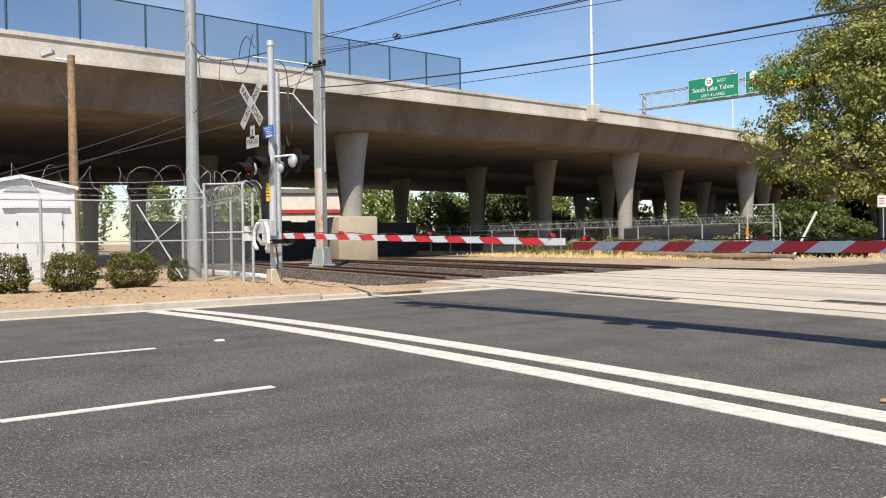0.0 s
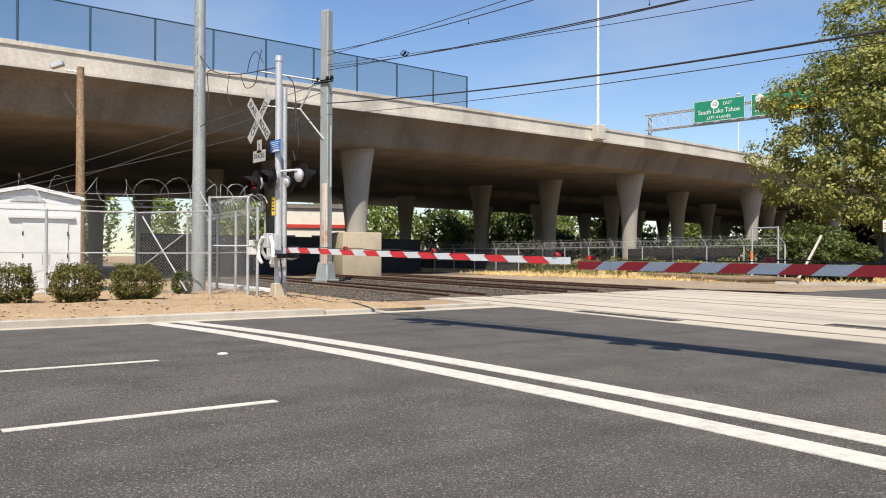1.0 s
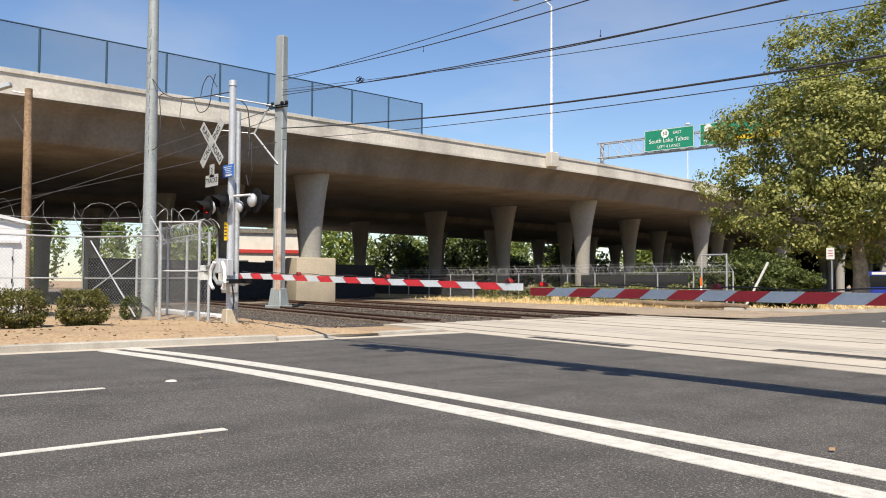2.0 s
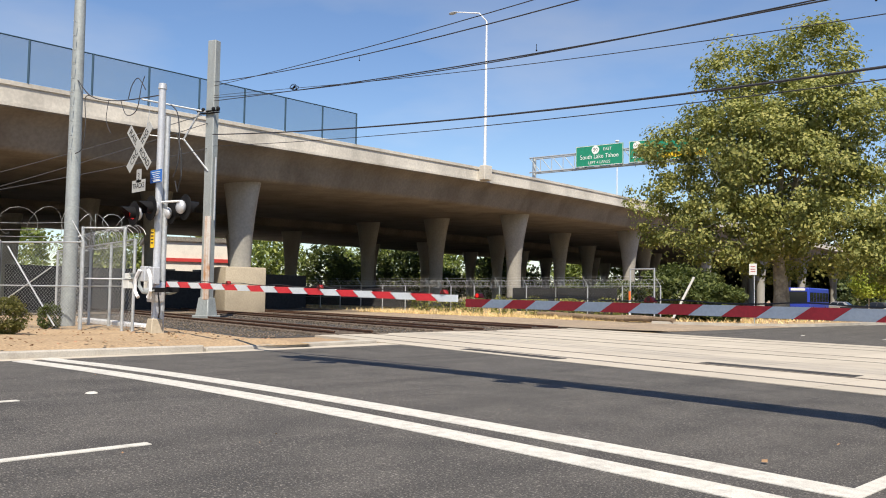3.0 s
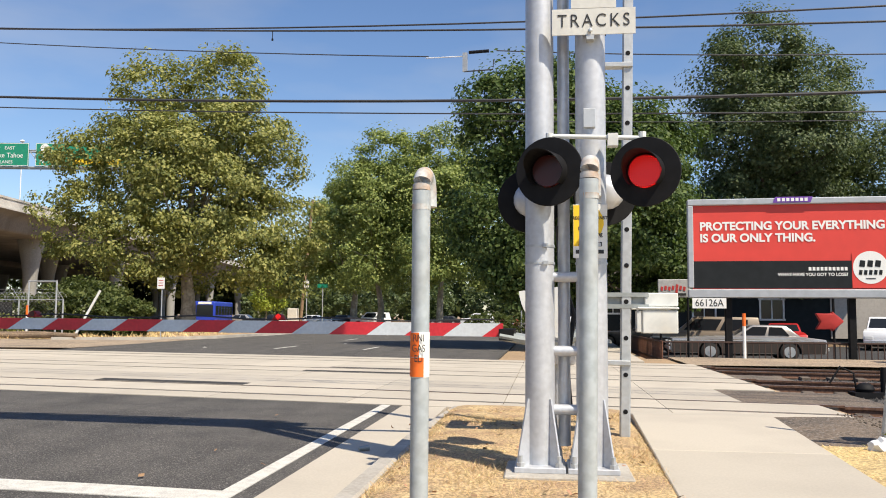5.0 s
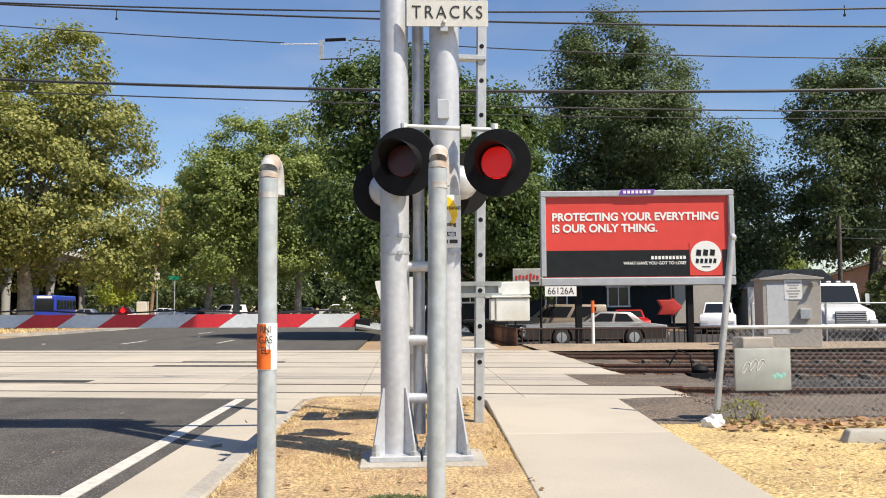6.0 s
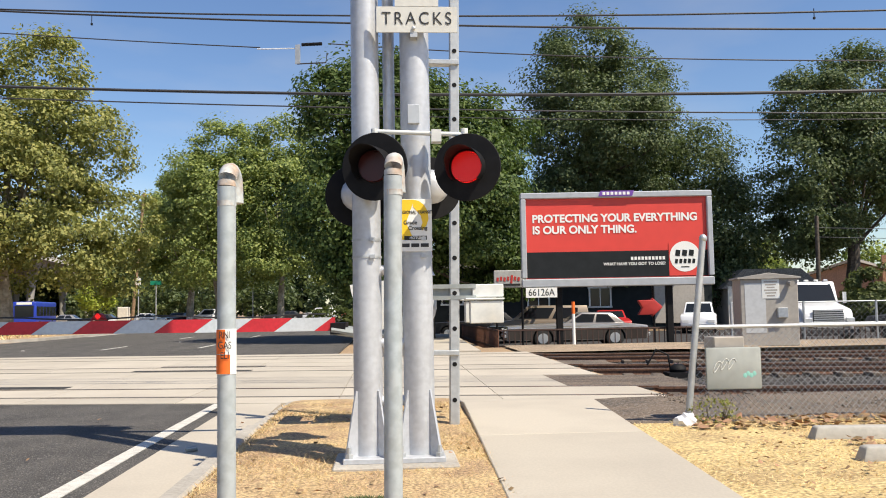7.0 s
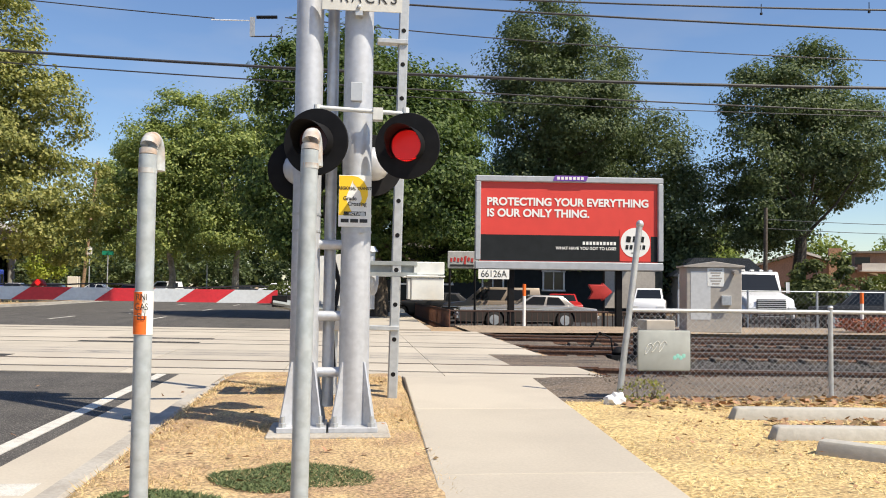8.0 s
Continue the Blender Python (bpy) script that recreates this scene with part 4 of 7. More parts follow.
def gate(name, label, at, length, direction, lit_tip, arm_z=1.19, slope=0.012, band=0.405):
    """A lowered crossing gate: mechanism, striped arm, arm lights, counterweight."""
    root = thing(name, label, "crossing gate", at, group="crossing gates")
    sx = direction
    bm = bmesh.new()
    box(bm, (0, 0, 1.12), (0.36, 0.34, 0.52))
    bevel(bm, 0.03, 2)
    part("mechanism_box", bm, ALU, root, "aluminium gate mechanism box")
    bm = bmesh.new()
    rod(bm, (0, -0.34, 1.16), (0, 0.34, 1.16), 0.06, seg=14)
    part("shaft", bm, GALV, root)
    for y0 in (-0.3, 0.3):
        bm = bmesh.new()
        tube(bm, [(sx * 0.62, y0, 1.17), (sx * 0.2, y0, 1.1), (-sx * 0.1, y0, 1.12), (-sx * 0.35, y0, 1.28)], 0.05, 8)
        box(bm, (-sx * 0.35, y0, 1.45), (0.06, 0.05, 0.38))
        box(bm, (-sx * 0.62, y0, 1.61), (0.62, 0.05, 0.045))
        box(bm, (-sx * 0.62, y0, 1.49), (0.62, 0.05, 0.04))
        box(bm, (-sx * 0.62, y0 + 0.02, 1.55), (0.6, 0.012, 0.09))
        part("support_arm", bm, ZINC, root, "grey steel support arm")
    for k, y0 in enumerate((-0.3, 0.3)):
        bm = bmesh.new()
        box(bm, (-sx * 1.04, y0, 1.33), (0.36, 0.14, 0.24))
        box(bm, (-sx * 1.02, y0, 1.47), (0.42, 0.18, 0.02))
        box(bm, (-sx * 1.06, y0, 1.56), (0.34, 0.03, 0.14))
        bevel(bm, 0.008)
        part("counterweight", bm, OLD_WHITE, root, "white painted counterweight")
    bm = bmesh.new()
    box(bm, (sx * 0.55, 0, 1.18), (0.16, 0.68, 0.12))
    part("adapter", bm, BLACK, root)
    # stripes, cut on the slant
    n = int(length / band)
    x = 0.6
    for i in range(n):
        w = 0.13 if i == 0 else (length - 0.13) / (n - 1)
        h0 = 0.073 - 0.012 * i / n
        bm = bmesh.new()
        lean = 0.0 if i == 0 else 0.1
        lean1 = 0.0 if i == n - 1 else 0.1
        rise = slope * (x - 0.6)
        pts = [(x + lean, -h0), (x + w + lean1, -h0), (x + w - lean1, h0), (x - lean, h0)]
        extrude_profile(bm, [(sx * px, arm_z + rise + pz) for px, pz in pts], -0.022, 0.022)
        part("stripe", bm, RED_STRIPE if i % 2 == 0 else WHITE_STRIPE, root, "red stripe" if i % 2 == 0 else "white stripe", smooth=False)
        x += w
    for k, f in enumerate((0.29, 0.63, 0.97)):
        xx = 0.6 + length * f
        z = arm_z + slope * length * f + 0.085
        lamp = new("arm_light")
        lamp.parent = root
        lamp.matrix_local = pose(sx * xx, 0, z - 0.01) @ Matrix.Diagonal((0.68, 0.9, 0.75, 1))
        tagged(lamp, "small red light on the arm")
        bm = bmesh.new()
        box(bm, (0, 0, 0.012), (0.24, 0.07, 0.025))
        prof = [(-0.10, 0.02), (0.10, 0.02), (0.07, 0.075), (0.03, 0.1), (-0.03, 0.1), (-0.07, 0.075)]
        extrude_profile(bm, prof, -0.05, 0.05)
        bevel(bm, 0.008)
        part("case", bm, HOOD_RED, lamp)
        bm = bmesh.new()
        rod(bm, (0, -0.058, 0.055), (0, -0.048, 0.055), 0.04, seg=14)
        part("lens", bm, RED_LENS_ON if lit_tip and k != 1 else RED_LENS_OFF, lamp)
    bm = bmesh.new()
    pts = []
    for i in range(40):
        xx = 0.7 + (length - 0.9) * i / 39
        pts.append((sx * xx, 0.01, arm_z + slope * (xx - 0.6) + 0.085 + 0.03 * abs(math.sin(xx * 1.9)) ** 3))
    tube(bm, pts, 0.009, 5)
    part("arm_cable", bm, BLACK_PLASTIC, root, "black cable along the arm")
    return root


near_gate = gate("crossing_gate", "lowered red and white striped gate arm beside the aluminium masts", (0.66, 9.62, -0.02), 8.75, -1, True, 1.225, 0.005)
bm = bmesh.new()
rod(bm, (0, 0, 0.0), (0, 0, 0.9), 0.075, seg=18)
rod(bm, (0, 0, 0.0), (0, 0, 0.06), 0.2, seg=18)
part("stand", bm, GALV, near_gate)
bm = bmesh.new()
prism(bm, [(0.1, 1.7)] + [(0.1 + 0.52 * math.cos(radians(a)), 1.7 + 0.56 * math.sin(radians(a))) for a in range(186, 271, 7)], -0.012, 0.012)
bmesh.ops.transform(bm, matrix=Matrix.Translation((0, -0.36, 0)) @ Matrix.Rotation(radians(90), 4, "X"), verts=bm.verts)
part("sector_plate", bm, OLD_WHITE, near_gate, "pale quarter round guard plate", smooth=False)
bm = bmesh.new()
ball(bm, (0.42, -0.1, 1.42), (0.1, 0.1, 0.2), 14)
rod(bm, (0.42, -0.1, 1.1), (0.42, -0.1, 1.74), 0.055, seg=14)
rod(bm, (0.42, -0.1, 1.74), (0.42, -0.1, 1.80), 0.09, 0.05, 14)
rod(bm, (0.05, -0.1, 1.2), (0.42, -0.1, 1.2), 0.03, seg=10)
part("bell", bm, ALU, near_gate, "grey crossing bell")

far_gate = gate("crossing_gate", "lowered red and white striped gate arm on a white mast", (-21.0, 10.55, 0.2), 10.6, 1, False, 1.33, -0.022, 0.53)
bm = bmesh.new()
prism(bm, [(-0.2, -0.2), (0.2, -0.2), (0.2, 0.2), (-0.2, 0.2)], -0.05, 0.42)
for v in bm.verts:
    if v.co.z > 0.3:
        v.co.x *= 0.72
        v.co.y *= 0.72
bevel(bm, 0.02)
part("pedestal", bm, PEDESTAL, far_gate, "stained concrete pedestal")
bm = bmesh.new()
rod(bm, (0, 0, 0.3), (0, 0, 6.58), 0.10, 0.095, 20)
rod(bm, (0, 0, 6.58), (0, 0, 6.73), 0.115, 0.1, 20)
part("mast_pole", bm, ALU, far_gate, "white mast")
bm = bmesh.new()
rod(bm, (0.05, 0.16, 0.0), (0.05, 0.16, 5.85), 0.07, 0.07, 14)
part("conduit_pole", bm, GALV, far_gate)
# crossbuck and plates face the near traffic
buck = new("crossbuck")
buck.parent = far_gate
buck.matrix_local = pose(-0.45, -0.38, 5.0, 0, 0, 4) @ Matrix.Diagonal((1.12, 1, 1.12, 1))
for ang, front in ((-45, 0), (45, 1)):
    bm = bmesh.new()
    box(bm, (0, -0.012 * front, 0), (1.42, 0.01, 0.25), 0, 0, ang)
    blade = part("blade", bm, SIGN_DULL, buck, smooth=False)
    if front:
        write_text("lettering", "RAIL", 0.21, SIGN_BLACK, buck, (-0.27, -0.022, 0.27), 90, 45, 0, wide=1.15)
        write_text("lettering", "ROAD", 0.21, SIGN_BLACK, buck, (0.27, -0.022, -0.27), 90, 45, 0, wide=1.0)
    else:
        write_text("lettering", "CROSSING", 0.21, SIGN_BLACK, buck, (0, -0.008, 0.0), 90, -45, 0, wide=1.05)
plate = part("tracks_plate", (lambda b: (box(b, (-0.38, -0.4, 4.22), (0.28, 0.01, 0.36)), box(b, (-0.38, -0.4, 3.95), (0.78, 0.01, 0.32)), b)[-1])(bmesh.new()), SIGN_DULL, far_gate, "dull white number of tracks plate", smooth=False)
write_text("lettering", "3", 0.26, SIGN_BLACK, plate, (-0.38, -0.408, 4.2))
write_text("lettering", "TRACKS", 0.19, SIGN_BLACK, plate, (-0.38, -0.408, 3.95))
bm = bmesh.new()
box(bm, (0.08, -0.14, 4.2), (0.66, 0.01, 0.34))
bevel(bm, 0.003)
bp = part("blue_plate", bm, SIGN_BLUE, far_gate, "small blue notice plate", smooth=False)
bm = bmesh.new()
for k in range(5):
    box(bm, (0.08, -0.148, 4.31 - 0.052 * k), (0.5 - 0.09 * (k % 3), 0.004, 0.016))
box(bm, (0.14, -0.148, 4.07), (0.4, 0.004, 0.03))
part("text_bars", bm, SIGN_WHITE, bp, smooth=False)
bm = bmesh.new()
box(bm, (-0.05, -0.12, 2.55), (0.2, 0.01, 0.5))
yp = part("yellow_plate", bm, SIGN_YELLOW, far_gate, "yellow hotline plate", smooth=False)
bm = bmesh.new()
for k in range(4):
    box(bm, (-0.05, -0.128, 2.7 - 0.09 * k), (0.14, 0.004, 0.035))
part("text_bars", bm, SIGN_BLACK, yp, smooth=False)
bm = bmesh.new()
rod(bm, (-0.55, -0.1, 3.52), (0.75, 0.2, 3.52), 0.03, seg=10)
part("crossarm", bm, WHITE_METAL, far_gate)
flasher(far_gate, (-0.60, -0.42, 3.22), 0, True, big=1.2)
flasher(far_gate, (0.06, -0.26, 3.34), 0, False, big=1.2)
flasher(far_gate, (0.08, 0.32, 3.24), 180, False, big=1.1)
flasher(far_gate, (0.66, 0.42, 3.38), 180, False, big=1.25)
for sx in (-1, 1):
    bm = bmesh.new()
    tube(bm, [(sx * 0.25, -0.35, 1.7), (sx * 0.42, -0.36, 1.5), (sx * 0.46, -0.36, 1.15), (sx * 0.28, -0.35, 0.98)], 0.05, 8)
    part("guard", bm, WHITE_METAL, far_gate, "white curved arm guard")
bm = bmesh.new()
box(bm, (-0.2, -0.2, 1.6), (0.3, 0.2, 0.4))
box(bm, (0.22, -0.16, 1.55), (0.26, 0.2, 0.46))
bevel(bm, 0.02)
part("junction_box", bm, ALU, far_gate)
bm = bmesh.new()
tube(bm, [(0.3, 0.3, 5.4), (0.55, 0.3, 4.9), (0.62, 0.3, 4.2), (0.42, 0.3, 3.8), (0.28, 0.3, 4.1)], 0.018, 6)
part("cable", bm, BLACK_PLASTIC, far_gate, "looped black cable")
bm = bmesh.new()
tube(bm, [(0.3, -0.1, 1.2), (0.5, -0.15, 0.9), (0.46, -0.1, 0.6), (0.2, 0.0, 0.45)], 0.02, 6)
part("cable", bm, BLACK_PLASTIC, far_gate, "looped black cable")

# hooked vent pipes in the grass strip
def vent_pipe(at, height, lean, taped):
    root = thing("vent_pipe", "grey steel pipe with a hooked top and orange warning tape" if taped else "weathered grey steel pipe with a hooked rusty top", "pipe", at, group="vent pipes")
    bm = bmesh.new()
    r = 0.033
    pts = [(0, 0, 0.0)] + [(lean * z / height, 0, z) for z in np.linspace(0.2, height - 0.1, 8)]
    tube(bm, pts, r, 18)
    part("pipe", bm, PIPE, root)
    bm = bmesh.new()
    top = []
    for k in range(11):
        a = math.pi * k / 10
        d = 0.042 - 0.042 * math.cos(a)
        top.append((lean + 0.15 * d, 0.97 * d, height - 0.1 + 0.062 * math.sin(a)))
    top += [(lean + 0.014, 0.081, height - 0.15)]
    tube(bm, top, [r] * 6 + [r * 0.97] * 6, 18)
    rod(bm, (lean, 0, height - 0.17), (lean, 0, height - 0.15), r * 1.03, seg=18)
    part("hook", bm, PIPE_TOP, root, "rust streaked bent top")
    if taped:
        bm = bmesh.new()
        tube(bm, [(lean * z / height, 0, z) for z in (1.04, 1.2)], r + 0.0015, 18)
        t = part("tape", bm, SIGN_WHITE, root, "orange and white gas pipeline warning tape")
        bm = bmesh.new()
        for z0, z1, a0, a1 in ((1.042, 1.11, 150, 300), (1.112, 1.198, 150, 272)):
            n = 10
            ring = [[bm.verts.new((lean * z / height + (r + 0.0028) * math.cos(radians(a0 + (a1 - a0) * i / n)), (r + 0.0028) * math.sin(radians(a0 + (a1 - a0) * i / n)), z)) for i in range(n + 1)] for z in (z0, z1)]
            for i in range(n):
                bm.faces.new((ring[0][i], ring[0][i + 1], ring[1][i + 1], ring[1][i]))
        part("orange_band", bm, ORANGE, t)
        for k, w in enumerate(("WARNING", "GAS", "PIPELINE")):
            write_text("lettering", ("RNI", "GAS", "ELI")[k], 0.036, SIGN_BLACK, t, (lean * 0.6, -r - 0.005, 1.178 - 0.036 * k), wide=0.72, thick=0.0004)
    return root


vent_pipe((0.085, 3.30, 0.1), 1.81, 0.0, True)
vent_pipe((0.665, 3.27, 0.1), 1.84, 0.02, False)

# ---- fence by the tracks on the sidewalk side ----
def chain_link(bm, a, b, z0, z1, step=0.075, r=0.0028):
    """Crossing diagonal wires between two ends."""
    a, b = Vector((*a, 0)), Vector((*b, 0))
    d = b - a
    ln, u = d.length, d.normalized()
    h = z1 - z0
    side = Vector((u.y, -u.x, 0)) * r
    up = Vector((0, 0, r))
    n = int((ln + h) / step)
    for k in range(n):
        for flip in (0, 1):
            s0, s1 = k * step - h, k * step
            za, zb = z0, z1
            if s0 < 0:
                za, s0 = z0 - s0, 0
            if s1 > ln:
                zb, s1 = z1 - (s1 - ln), ln
            if s1 - s0 < 0.02:
                continue
            if flip:
                s0, s1 = ln - s0, ln - s1
            p = a + u * s0 + Vector((0, 0, za))
            q = a + u * s1 + Vector((0, 0, zb))
            off = side * (1 if flip else -1)
            tri = [[bm.verts.new(e + off + o) for o in (side, up - side * 0.5, -up - side * 0.5)] for e in (p, q)]
            for i in range(3):
                bm.faces.new((tri[0][i], tri[0][(i + 1) % 3], tri[1][(i + 1) % 3], tri[1][i]))


low_fence = thing("chain_link_fence", "low galvanised chain link fence with a top rail", "fence")
fx = [3.98, 6.42, 9.2, 11.8, 14.4, 17.0, 19.6, 22.2, 24.8]


def fence_y(x):
    return 9.42 - 0.03 * (x - 4)


for x in fx[1:]:
    bm = bmesh.new()
    rod(bm, (x, fence_y(x), 0.0), (x, fence_y(x), 1.14), 0.027, seg=12)
    ball(bm, (x, fence_y(x), 1.15), (0.034, 0.034, 0.024), 10)
    part("post", bm, GALV, low_fence)
bm = bmesh.new()
rod(bm, (3.90, fence_y(4.05), 0.0), (4.14, fence_y(4.2) - 0.02, 2.06), 0.038, 0.036, 14)
ball(bm, (4.145, fence_y(4.2) - 0.02, 2.08), (0.045, 0.045, 0.05), 12)
part("corner_post", bm, GALV, low_fence, "tall leaning corner post")
bm = bmesh.new()
tube(bm, [(x, fence_y(x), 1.10) for x in [4.02] + fx[1:]], 0.023, 10)
part("top_rail", bm, GALV, low_fence)
bm = bmesh.new()
chain_link(bm, (4.02, fence_y(4.02)), (24.8, fence_y(24.8)), 0.05, 1.09)
part("wire_mesh", bm, GALV, low_fence, smooth=False)
panel = thing("equipment_plate", "pale grey steel plate with faint scribbles on the fence", "plate", (4.40, fence_y(4.9) - 0.08, 0.42))
bm = bmesh.new()
box(bm, (0, 0, 0.23), (0.62, 0.03, 0.46))
bevel(bm, 0.02, 2)
part("sheet", bm, PLATE_GREY, panel)
bm = bmesh.new()
for k in range(3):
    tube(bm, [(-0.18 + 0.08 * k + 0.05 * math.cos(a), -0.018, 0.25 + 0.03 * math.sin(k) + 0.06 * math.sin(a * 1.3)) for a in np.linspace(0.3, 5.2, 12)], 0.003, 4)
part("scribble", bm, SIGN_WHITE, panel, "white scribble")
bm = bmesh.new()
for k in range(4):
    ball(bm, (0.12 + 0.035 * k, -0.012, 0.15 + 0.02 * (k % 2)), (0.03, 0.005, 0.035), 8)
part("stain", bm, material("teal spray", (0.25, 0.55, 0.48), 0.7), panel, "teal spray spot")
bm = bmesh.new()
box(bm, (-0.02, 0.2, 0.5), (0.34, 0.3, 0.14))
bevel(bm, 0.01)
part("box_behind", bm, GREY_BOX, panel)

# parking stops in the dry grass
for x0, y0, rz, ln in ((6.54, 7.74, -6, 4.05), (6.05, 6.64, -7, 3.4), (5.0, 5.6, -48, 1.7)):
    stop = thing("parking_stop", "worn grey concrete parking stop lying in dry grass", "parking stop", (x0, y0, 0.06), rz, group="parking stops")
    bm = bmesh.new()
    extrude_profile(bm, [(-0.10, 0), (0.10, 0), (0.07, 0.15), (-0.07, 0.15)], -ln / 2, ln / 2)
    bmesh.ops.rotate(bm, verts=bm.verts, cent=(0, 0, 0), matrix=Matrix.Rotation(radians(90), 3, "Z"))
    for v in bm.verts:
        v.co.x *= 0.97 if v.co.z > 0.1 else 1.0
    bevel(bm, 0.025, 2)
    part("block", bm, STOP, stop)

litter = thing("plastic_bag", "crumpled white plastic bag at the post foot", "litter", (3.72, 8.95, 0.13))
bm = bmesh.new()
bmesh.ops.create_icosphere(bm, subdivisions=3, radius=0.085)
for v in bm.verts:
    v.co *= 1 + 0.45 * noise.noise(v.co * 22)
    v.co.z *= 1.1
    v.co.x *= 1.4
part("bag", bm, WHITE_METAL, litter)
can = thing("crushed_can", "crushed grey drink can in the gutter", "litter", (-1.28, 8.7, 0.03), 30)
can.scale = (0.75, 0.75, 0.75)
bm = bmesh.new()
rod(bm, (-0.07, 0, 0), (0.07, 0, 0.01), 0.03, 0.04, 10)
for v in bm.verts:
    v.co += Vector((noise.noise(v.co * 30), noise.noise(v.co * 31), 0)) * 0.02
part("shell", bm, ZINC, can)

# ---- billboard and the yard behind the tracks ----
board = thing("billboard", "red and black advertising billboard in a grey frame on posts", "billboard", (8.80, 30.0, 0.03), -4)
board.scale = (0.967, 1.0, 0.975)
bm = bmesh.new()
box(bm, (0, 0.12, 3.85), (6.75, 0.18, 3.15))
part("panel", bm, BILL_RED, board, "red poster", smooth=False)
bm = bmesh.new()
for c, s in (((0, 0.08, 5.42), (7.1, 0.34, 0.22)), ((0, 0.08, 2.2), (7.1, 0.34, 0.3)), ((-3.45, 0.08, 3.85), (0.2, 0.34, 2.92)), ((3.45, 0.08, 3.85), (0.2, 0.34, 2.92))):
    box(bm, c, s)
bevel(bm, 0.03)
part("frame", bm, BILL_FRAME, board, "grey frame")
bm = bmesh.new()
box(bm, (0, 0.024, 2.86), (6.68, 0.012, 0.96))
part("lower_band", bm, BILL_DARK, board, "charcoal lower band", smooth=False)
bm = bmesh.new()
box(bm, (2.5, 0.016, 3.0), (1.18, 0.012, 1.2))
part("logo_field", bm, BILL_RED, board, smooth=False)
bm = bmesh.new()
rod(bm, (2.5, 0.010, 3.1), (2.5, 0.0, 3.1), 0.56, seg=40)
disc = part("logo_disc", bm, SIGN_WHITE, board, "white round emblem with dark bars", smooth=False)
bm = bmesh.new()
for k in range(3):
    box(bm, (2.24 + 0.25 * k, -0.006, 3.23), (0.17, 0.01, 0.22), 0, 0, 8)
for k in range(5):
    box(bm, (2.18 + 0.16 * k, -0.006, 2.93), (0.1, 0.01, 0.16), 0, 0, 8)
box(bm, (2.5, -0.006, 2.72), (0.3, 0.01, 0.03))
part("emblem_bars", bm, BILL_DARK, board, smooth=False)
write_text("lettering", "PROTECTING YOUR EVERYTHING", 0.40, SIGN_WHITE, board, (-3.12, 0.02, 4.56), align="LEFT", wide=1.0, heavy=1.5, thick=0.006)
write_text("lettering", "IS OUR ONLY THING.", 0.40, SIGN_WHITE, board, (-3.12, 0.02, 4.14), align="LEFT", wide=1.0, heavy=1.5, thick=0.006)
write_text("lettering", "WHAT HAVE YOU GOT TO LOSE?", 0.15, SIGN_WHITE, board, (1.78, 0.012, 2.86), align="RIGHT", thick=0.004, heavy=1)
bm = bmesh.new()
for k in range(10):
    box(bm, (0.55 + 0.13 * k, 0.014, 3.06), (0.09, 0.01, 0.12))
part("text_bars", bm, SIGN_WHITE, board, smooth=False)
bm = bmesh.new()
prism(bm, [(-0.65, 5.36), (0.6, 5.36), (0.68, 5.56), (-0.57, 5.56)], 0.0, 0.02)
bmesh.ops.transform(bm, matrix=Matrix.Rotation(radians(90), 4, "X"), verts=bm.verts)
bmesh.ops.translate(bm, verts=bm.verts, vec=(0, -0.10, 0))
part("maker_plate", bm, PURPLE, board, "small purple plate", smooth=False)
bm = bmesh.new()
for k in range(7):
    box(bm, (-0.45 + 0.15 * k, -0.125, 5.46), (0.1, 0.01, 0.11))
part("plate_bars", bm, SIGN_WHITE, board, smooth=False)
bm = bmesh.new()
box(bm, (-2.85, -0.12, 1.86), (1.15, 0.02, 0.36))
num = part("number_plate", bm, SIGN_WHITE, board, "white number plate", smooth=False)
write_text("lettering", "66126A", 0.36, SIGN_BLACK, num, (-2.85, -0.134, 1.86), wide=0.85, thick=0.003)
for x in (-2.15, 1.95):
    bm = bmesh.new()
    box(bm, (x, 0.35, 1.45), (0.24, 0.24, 3.6))
    box(bm, (x, 0.26, 3.8), (0.12, 0.1, 3.1))
    bevel(bm, 0.02)
    part("post", bm, BLACK, board, "dark steel post")

cabinet = thing("relay_cabinet", "tall beige grey steel equipment cabinet with overpaint patches", "cabinet", (12.6, 26.6, -0.04), -12)
cabinet.scale = (1.0, 1.0, 0.91)
bm = bmesh.new()
box(bm, (0, 0, 1.2), (1.72, 1.3, 2.3))
bevel(bm, 0.02)
part("body", bm, GREY_BOX, cabinet)
bm = bmesh.new()
extrude_profile(bm, [(-0.95, 2.34), (0.95, 2.34), (0.95, 2.40), (0.0, 2.55), (-0.95, 2.40)], -0.72, 0.72)
bevel(bm, 0.01)
part("roof", bm, GREY_BOX, cabinet)
bm = bmesh.new()
box(bm, (-0.42, -0.654, 1.35), (0.62, 0.008, 1.7))
part("overpaint", bm, GREY_PATCH, cabinet, "pale overpaint patch", smooth=False)
bm = bmesh.new()
box(bm, (0.05, -0.66, 2.0), (0.52, 0.012, 0.66))
cp = part("notice", bm, SIGN_WHITE, cabinet, "white notice plate", smooth=False)
bm = bmesh.new()
for k in range(6):
    box(bm, (0.05, -0.668, 2.24 - 0.095 * k), (0.40 - 0.08 * (k % 3), 0.004, 0.045))
part("notice_bars", bm, GREY_BOX, cp, smooth=False)
bm = bmesh.new()
box(bm, (0.36, -0.73, 1.18), (0.3, 0.16, 0.34))
bevel(bm, 0.012)
part("meter_box", bm, GALV, cabinet)
bm = bmesh.new()
